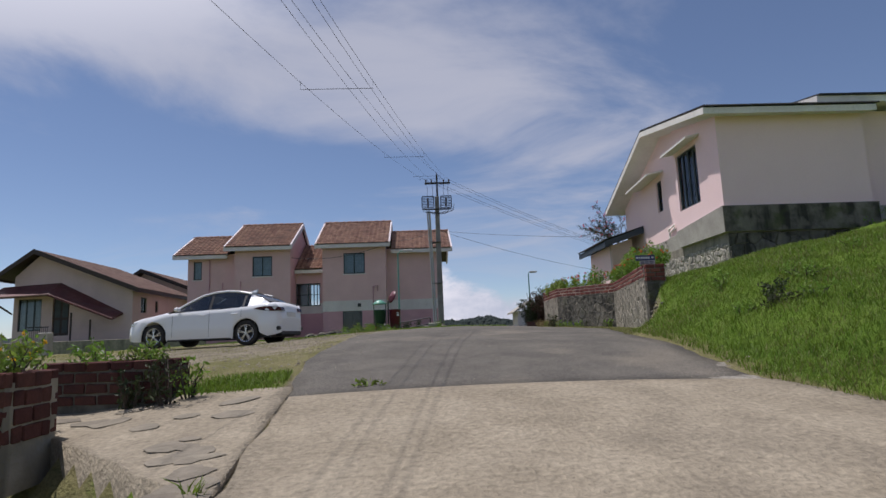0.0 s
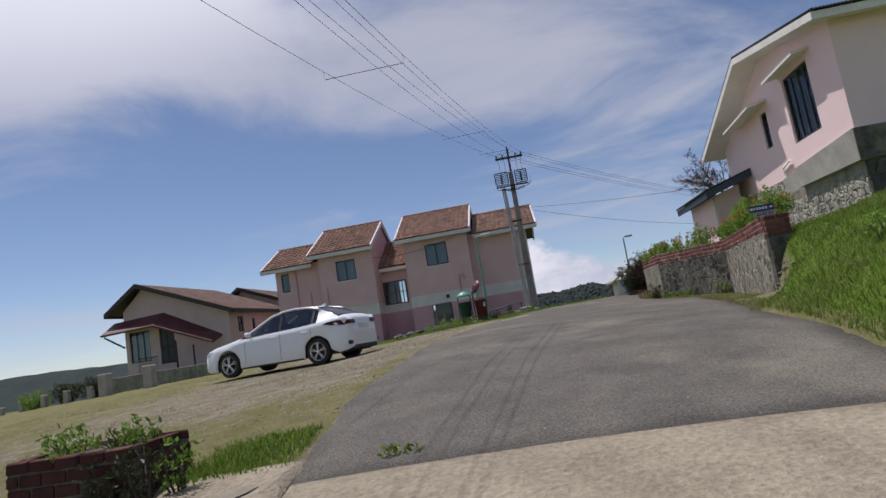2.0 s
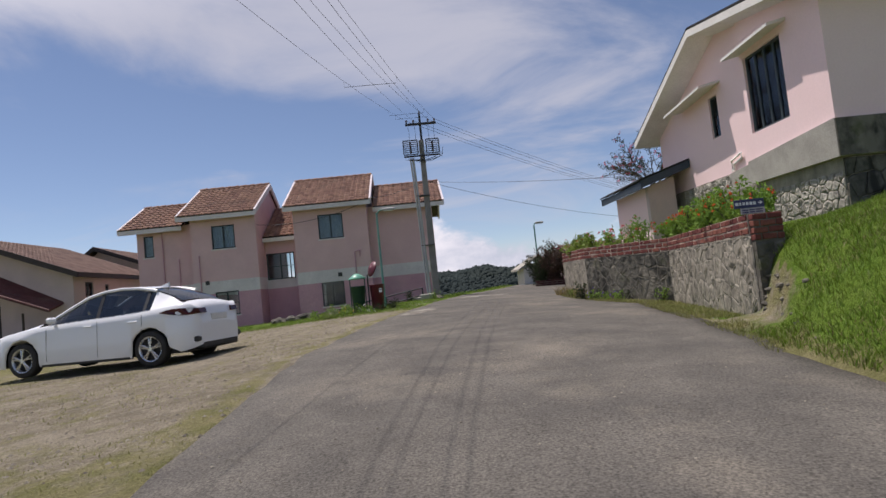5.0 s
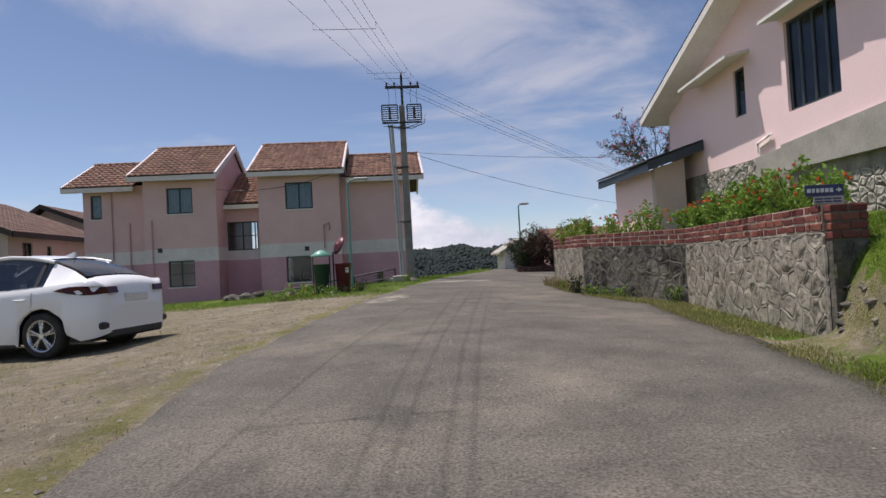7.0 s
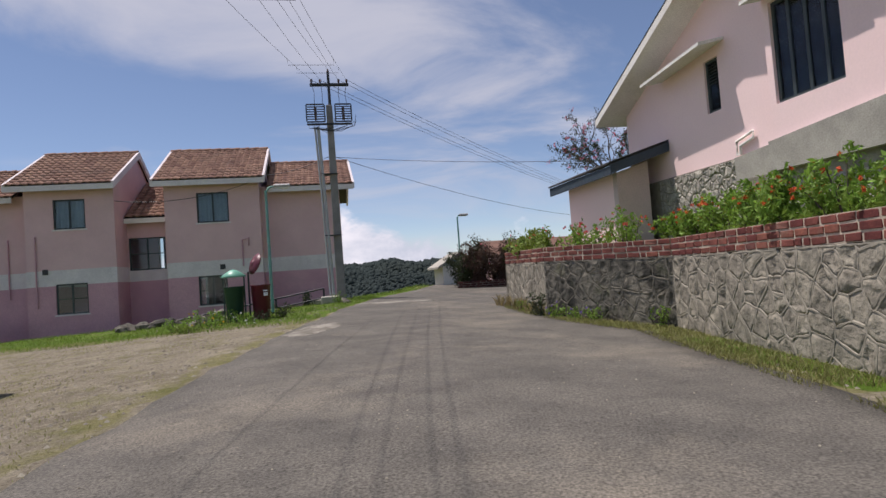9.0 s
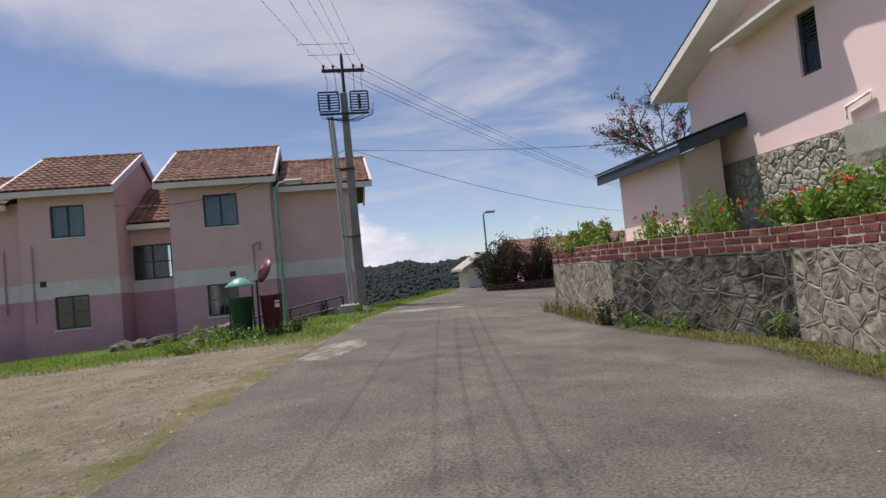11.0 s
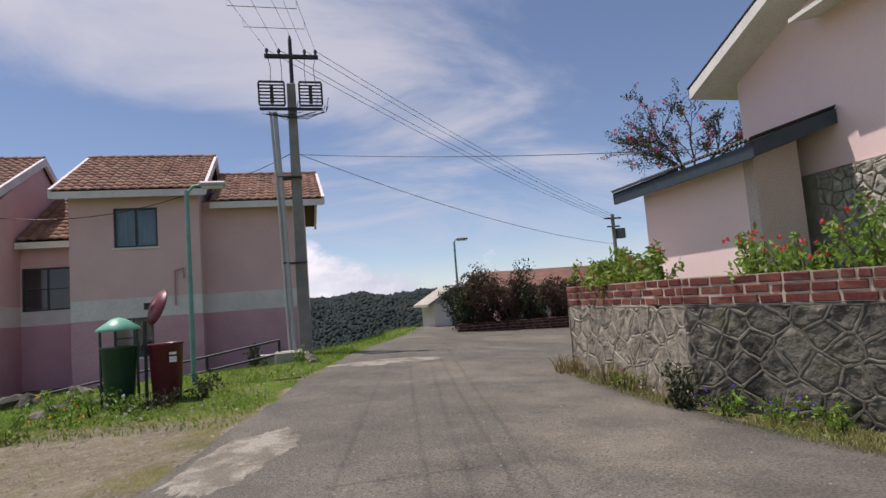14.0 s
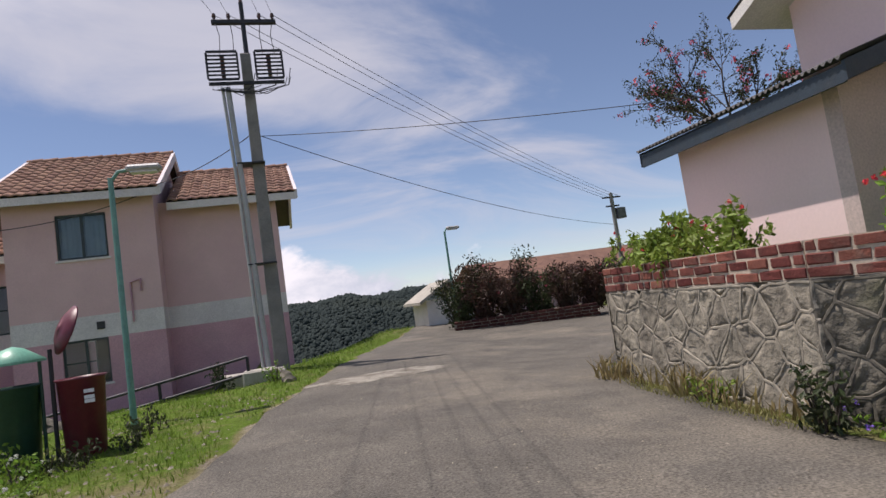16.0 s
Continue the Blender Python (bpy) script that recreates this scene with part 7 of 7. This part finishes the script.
def bougainvillea():
    t = thing("bougainvillea", pose(8.75, 24.9, 2.9), "sparse bougainvillea tree with pink flowers and bare twigs", "tree")
    rnd = random.Random(8)
    bm = bmesh.new()
    tips, cs = [], []

    def grow(p, d, L, r, depth):
        pts = [p]
        for s in range(3):
            d = (d + Vector((rnd.uniform(-.22, .22), rnd.uniform(-.22, .22), rnd.uniform(-.08, .10)))).normalized()
            pts.append(pts[-1] + d * L / 3)
        tube(bm, pts, [r, r * 0.85, r * 0.7, r * 0.55], 5)
        cs.extend([tuple(q) for q in pts[1:]]) if depth < 3 else None
        if depth == 0:
            tips.append(pts[-1])
            return
        for b in range(4 if depth > 1 else 3):
            nd = (d + Vector((rnd.uniform(-.85, .85), rnd.uniform(-.85, .85), rnd.uniform(-.35, .45)))).normalized()
            grow(pts[rnd.choice((1, 2, 3))], nd, L * rnd.uniform(0.5, 0.72), r * 0.55, depth - 1)
    tube(bm, [(0.1, 0.1, 0), (0.0, 0.05, 1.2), (0, 0, 2.1)], [0.07, 0.06, 0.05], 7)
    for k in range(7):
        grow(Vector((0, 0, 1.9)), Vector((rnd.uniform(-.85, .65), rnd.uniform(-.5, .5), 0.75)).normalized(), rnd.uniform(0.72, 1.12), 0.024, 3)
    part("branch", bm, M["bark"], t)
    leaves_mesh("foliage", cs, [0.10] * len(cs), 5, 0.03, M["leaf_dark"], 4, t)
    fc = [tuple(v) for v in tips if rnd.random() < 0.2]
    leaves_mesh("flower", fc, [0.07] * len(fc), 34, 0.035, M["flower_pink"], 6, t)["kind"] = "stuff"


bougainvillea()

for i, (x, y, h, w) in enumerate(((6.3, 34.0, 1.5, 1.3), (7.0, 33.7, 1.75, 1.4), (7.8, 33.5, 1.5, 1.5), (8.6, 33.3, 1.35, 1.4), (9.4, 33.0, 1.4, 1.4), (10.2, 32.8, 1.3, 1.4), (11.0, 32.9, 1.3, 1.4), (11.9, 33.0, 1.3, 1.4))):
    shrub("hedge_bush", x, y, 1.95, h, w, "dark twiggy hedge bush with reddish leaves", M["leaf_red"] if i % 3 else M["leaf_dark"], 400 + i, per=22, size=0.05, stems=26, group="hedge", bare=0.1, flower=M["flower_pink"] if i % 2 else None, nf=6, fsize=0.03)
for i, (x, y, h) in enumerate(((6.9, 33.9, 2.5), (8.3, 33.4, 2.2))):
    shrub("hedge_sprig", x, y, 1.95, h, 0.35, "tall leafy sprig rising over the hedge", M["leaf_dark"], 430 + i, per=14, size=0.05, stems=3, group="hedge", bare=0.5)

# weeds and low plants
for i, (x, y, z, h, w, lf, fl) in enumerate(((-3.25, 6.35, 1.12, 0.26, 0.6, "leaf", "flower_white"), (-2.9, 6.4, 1.12, 0.20, 0.5, "leaf_yellow", None), (-2.75, 6.4, 1.12, 0.20, 0.45, "leaf", None),
                                             (-3.1, 4.75, 1.1, 0.28, 0.6, "leaf_yellow", "flower_yellow"), (-3.2, 4.6, 1.1, 0.24, 0.5, "leaf", "flower_white"), (-3.4, 5.2, 1.0, 0.5, 0.6, "leaf", "flower_yellow"),
                                             (-2.75, 5.95, 0.76, 0.36, 0.45, "leaf_dark", None), (-2.4, 5.92, 0.76, 0.5, 0.4, "leaf_dark", None), (-2.25, 6.1, 0.78, 0.42, 0.35, "leaf", None),
                                             (4.5, 20.0, 1.47, 0.62, 0.45, "leaf_dark", None), (4.62, 19.6, 1.45, 0.3, 0.5, "leaf", "flower_violet"), (4.75, 19.1, 1.43, 0.25, 0.5, "leaf", "flower_violet"), (5.55, 17.7, 1.38, 0.35, 0.4, "leaf", None),
                                             (5.0, 18.7, 1.42, 0.28, 0.45, "leaf", None), (4.55, 21.2, 1.5, 0.3, 0.4, "leaf_yellow", None),
                                             (-1.75, 23.5, 1.58, 0.42, 0.6, "leaf", "flower_white"), (-1.2, 23.35, 1.6, 0.3, 0.5, "leaf_dark", "flower_white"), (-0.45, 24.3, 1.64, 0.38, 0.5, "leaf_dark", None), (-2.2, 23.7, 1.55, 0.45, 0.6, "leaf", "flower_yellow"),
                                             (0.05, 28.0, 1.35, 0.95, 0.4, "leaf_dark", None), (0.95, 27.2, 1.75, 0.35, 0.45, "leaf", None),
                                             (7.0, 9.3, 0, 0.14, 0.5, "leaf", None),
                                             (12.0, 14.6, 0, 0.55, 0.9, "leaf", "flower_white"), (12.8, 14.5, 0, 0.7, 1.1, "leaf", "flower_white"), (13.6, 14.4, 0, 0.7, 1.2, "leaf", "flower_white"),
                                             (-19.0, 27.0, 0, 1.0, 1.4, "leaf_dark", None), (-20.6, 27.2, 0, 0.9, 1.4, "leaf_dark", "flower_yellow"), (-22.3, 27.4, 0, 0.9, 1.4, "leaf", None), (-14.0, 31.0, 0, 0.9, 0.9, "leaf_dark", None),
                                             (-0.5, 6.15, 0.80, 0.10, 0.35, "leaf_yellow", None),
                                             # Broad weeds on the bank; leaf_dark also paints in the shadow of its
                                             # hollows.
                                             (4.55, 7.6, 0, 0.2, 0.75, "leaf_dark", None), (4.95, 7.35, 0, 0.16, 0.5, "leaf", None), (4.4, 8.0, 0, 0.16, 0.6, "leaf", None), (4.85, 7.9, 0, 0.14, 0.5, "leaf_dark", None), (5.5, 8.3, 0, 0.22, 0.7, "leaf", None), (4.9, 9.4, 0, 0.18, 0.6, "leaf", None), (5.6, 6.6, 0, 0.16, 0.5, "leaf", None),
                                             (-1.35, 23.1, 1.57, 0.34, 0.6, "leaf", "flower_white"), (-0.85, 23.2, 1.59, 0.30, 0.55, "leaf_dark", None), (-1.9, 22.8, 1.54, 0.34, 0.6, "leaf", "flower_yellow"), (-2.6, 23.1, 1.52, 0.4, 0.7, "leaf", None), (-0.5, 23.6, 1.61, 0.32, 0.5, "leaf_dark", None), (-1.1, 22.4, 1.56, 0.2, 0.5, "leaf", "flower_white"), (-2.3, 22.3, 1.52, 0.26, 0.6, "leaf_yellow", None))):
    z = z or land(x, y)
    nm = {"leaf": "leafy green", "leaf_yellow": "pale yellow green", "leaf_dark": "dark green"}[lf]
    shrub("weed", x, y, z - 0.02, h, w, nm + (" flowering" if fl else "") + " weed growing at the edge", M[lf], 500 + i, per=30 if w < 1 else 38, size=0.026 + 0.012 * h, stems=7 if w < 1 else 16,
          category="weed", group="weeds", flower=M[fl] if fl else None, nf=5 if w < 1 else 22, fsize=0.014, bare=0.05)


# ---- grass ----
def grass(name, spots, mat, label, seed, hmin, hmax):
    rng = np.random.default_rng(seed)
    n = len(spots)
    p = np.array(spots)
    g = rng.uniform(0, 2 * np.pi, n)
    h = rng.uniform(hmin, hmax, n)[:, None]
    wd = (0.003 + 0.04 * h[:, 0] * rng.uniform(0.6, 1.2, n))[:, None]
    u = np.stack([np.cos(g), np.sin(g), np.zeros(n)], 1)
    ln = rng.normal(0, 0.45, (n, 3)) * (1, 1, 0)
    a, b = p - u * wd, p + u * wd
    m1 = p + np.array((0, 0, 0.6)) * h + ln * h * 0.4
    tip = p + np.array((0, 0, 1.0)) * h + ln * h
    V = np.stack([a, b, m1 + u * wd * 0.7, m1 - u * wd * 0.7, tip], 1).reshape(-1, 3)
    F = []
    for i in range(n):
        k = 5 * i
        F += [(k, k + 1, k + 2, k + 3), (k + 3, k + 2, k + 4)]
    me = bpy.data.meshes.new(name)
    me.from_pydata(V.tolist(), [], F)
    me.materials.append(mat)
    return tagged(new(name, me), label, "grass", "", "stuff")


def scatter(n, box4, ok, seed, clump=1.6, thr=-0.1):
    rnd = random.Random(seed)
    out = []
    tries = 0
    while len(out) < n and tries < n * 12:
        tries += 1
        x, y = rnd.uniform(box4[0], box4[1]), rnd.uniform(box4[2], box4[3])
        if ok(x, y) and noise.noise((x * clump, y * clump, seed)) > thr + rnd.uniform(-.25, .25):
            out.append((x, y, land(x, y) - 0.01))
    return out


def right_edge(y):
    return float(np.interp(y, RIGHT_Y, RIGHT_X))


def left_edge(y):
    return float(np.interp(y, LEFT_Y, LEFT_X))


def on_bank(x, y):
    return x > right_edge(y) + 0.02 and not (y > 11.5 and x < float(np.interp(y, (10.2, 12.9), (right_edge(y) + 0.1, 5.0))) + 0.22) and (y < 12.85 or behind_wall(x, y)) and not (x > 8.0 and y > 15.1)


grass("grass", scatter(75000, (3.2, 9.0, 3.0, 15.0), on_bank, 1, 0.5, -0.7), M["grass"], "lush green grass on the bank", 2, 0.025, 0.10)
grass("grass", scatter(14000, (3.4, 9.0, 3.0, 13.0), on_bank, 23, 0.9, 0.05), M["grass_dry"], "yellowing grass tufts on the bank", 24, 0.03, 0.09)
grass("grass", scatter(9000, (8.0, 16.0, 2.0, 15.0), on_bank, 3, 0.5, -0.6), M["grass"], "lush green grass high on the bank", 4, 0.03, 0.08)


def wall_foot(x, y):
    return right_edge(y) - 0.15 < x < right_edge(y) + 1.0 and y > 10.4 and (y > 12.9 or x < right_edge(y) + 0.3) and not behind_wall(x, y, -0.06)


grass("grass", scatter(13000, (3.6, 6.2, 10.4, 24.0), wall_foot, 5, 1.2, -0.25), M["grass_dry"], "yellowing grass along the wall foot", 6, 0.02, 0.075)


def verge(x, y):
    return x < left_edge(y) - 0.05 and y + 0.35 * x > 21.2 and not (y > 29.5)


grass("grass", scatter(21000, (-8.5, 2.2, 21.0, 29.5), verge, 7, 0.9, -0.35), M["grass"], "green weedy grass on the verge", 8, 0.025, 0.085)
grass("grass", scatter(3000, (-2.5, -1.35, 6.2, 7.3), lambda x, y: x < left_edge(y) - 0.05, 9, 1.1, -0.2), M["grass"], "green grass tuft beside the planter", 10, 0.03, 0.10)
grass("grass", scatter(22000, (-13.0, -1.2, 6.5, 24.0), lambda x, y: x < left_edge(y) + 0.03, 11, 0.8, -0.02), M["grass_dry"], "thin dry grass on the trodden yard", 12, 0.012, 0.045)
grass("grass", scatter(3500, (1.5, 7.0, 27.5, 38.0), lambda x, y: x < left_edge(y) - 0.05, 15, 0.9, -0.5), M["grass"], "green grass strip at the crest", 16, 0.04, 0.12)
grass("grass", scatter(230, (4.5, 4.85, 19.9, 23.2), lambda x, y: not behind_wall(x, y, -0.03), 27, 2.2, 0.05), M["grass_straw"], "tall dry straw grass at the wall foot", 28, 0.06, 0.34)
grass("grass", scatter(500, (-1.75, -1.2, 2.6, 3.5), lambda x, y: True, 17, 0.9, -0.6), M["grass"], "grass at the edge of the ramp", 18, 0.05, 0.16)


# loose stones on yard and road edge
def pebbles():
    rnd = random.Random(5)
    V, F = [], []
    base = [(1, 0, 0), (-0.8, 0, 0), (0, 1, 0), (0, -0.9, 0), (0.1, 0, 0.6), (0, 0.1, -0.6)]
    fs = [(0, 2, 4), (2, 1, 4), (1, 3, 4), (3, 0, 4), (2, 0, 5), (1, 2, 5), (3, 1, 5), (0, 3, 5)]
    n = 0
    while n < 2600:
        y = rnd.uniform(4, 26)
        if rnd.random() < 0.75:
            x = left_edge(y) - abs(rnd.gauss(0, 3.0))
        else:
            x = rnd.uniform(left_edge(y), right_edge(y) + 0.3)
        if x < -12 or (x < -1.1 and y < 6.5):
            continue
        on_road = left_edge(y) < x < right_edge(y)
        s = rnd.uniform(0.006, 0.014) if on_road else rnd.uniform(0.008, 0.035)
        z = (road_z(x, y) + 0.013) if on_road else land(x, y)
        g = rnd.uniform(0, 6.28)
        k = len(V)
        for a, b, c in base:
            V.append((x + s * (a * math.cos(g) - b * math.sin(g)), y + s * (a * math.sin(g) + b * math.cos(g)), z + s * c))
        F.extend([tuple(q + k for q in f) for f in fs])
        n += 1
    me = bpy.data.meshes.new("gravel")
    me.from_pydata(V, [], F)
    me.materials.append(M["gravel"])
    tagged(new("gravel", me), "loose pale gravel and small stones", "gravel", "", "stuff")


M["gravel"] = material("gravel", (0.27, 0.24, 0.19), (0.17, 0.15, 0.12), scale=3, rough=0.9, bump=0, fine=30, jitter=0.35, island=True, spec=0.2)
pebbles()


# ---- far hills ----
def hill_z(x, y):
    """Wooded hills beyond the crest."""
    n = noise.noise((x * 0.006, y * 0.006, 3.3)) * 0.6 + noise.noise((x * 0.017, y * 0.017, 9.1)) * 0.25
    ridge = math.exp(-((y - 310 - 20 * math.sin(x * 0.011)) / 105) ** 2)
    side = 8.5 + 20 * smooth01(x, 120, 270) + 3 * smooth01(-x, 60, 260)
    knolls = 2.2 * noise.noise((x * 0.045, 4.4, 1.2)) + 1.0 * noise.noise((x * 0.13, y * 0.05, 6.2))
    return -34 + ridge * (34 + side + knolls) + ridge * n * 6


def hills():
    xs, ys = np.arange(-420, 521, 8.0), np.arange(70, 421, 7.0)
    V = [(x, y, hill_z(x, y)) for y in ys for x in xs]
    nx = len(xs)
    F = [(j * nx + i, j * nx + i + 1, (j + 1) * nx + i + 1, (j + 1) * nx + i) for j in range(len(ys) - 1) for i in range(nx - 1)]
    me = bpy.data.meshes.new("backdrop_hills")
    me.from_pydata(V, [], F)
    me.materials.append(M["forest"])
    me.shade_smooth()
    structure(new("backdrop_hills", me), "dark wooded hills beyond the road", "hills")
    rnd = random.Random(6)
    bm = bmesh.new()
    bmesh.ops.create_icosphere(bm, subdivisions=1, radius=1)
    bv, bf = np.array([v.co[:] for v in bm.verts]), [tuple(v.index for v in f.verts) for f in bm.faces]
    bm.free()
    V, F = [], []
    rng = np.random.default_rng(3)
    for k in range(30000):
        x = rnd.uniform(-70, 210)
        y = rnd.uniform(185, 325)
        s = rnd.uniform(0.6, 1.05) * (1.6 if rnd.random() < 0.06 else 1)
        z = hill_z(x, y)
        d = 1 + rng.uniform(-.25, .25, len(bv))[:, None]
        q = bv * d * (s, s, s * rnd.uniform(0.8, 1.35)) + (x, y, z + s * 0.15)
        o = len(V)
        V.extend(q.tolist())
        F.extend([tuple(a + o for a in f) for f in bf])
    me = bpy.data.meshes.new("far_woods")
    me.from_pydata(V, [], F)
    me.shade_smooth()
    me.materials.append(M["forest"])
    tagged(new("far_woods", me), "dark dense far woodland crowns on hills", "woodland", "", "stuff")


hills()
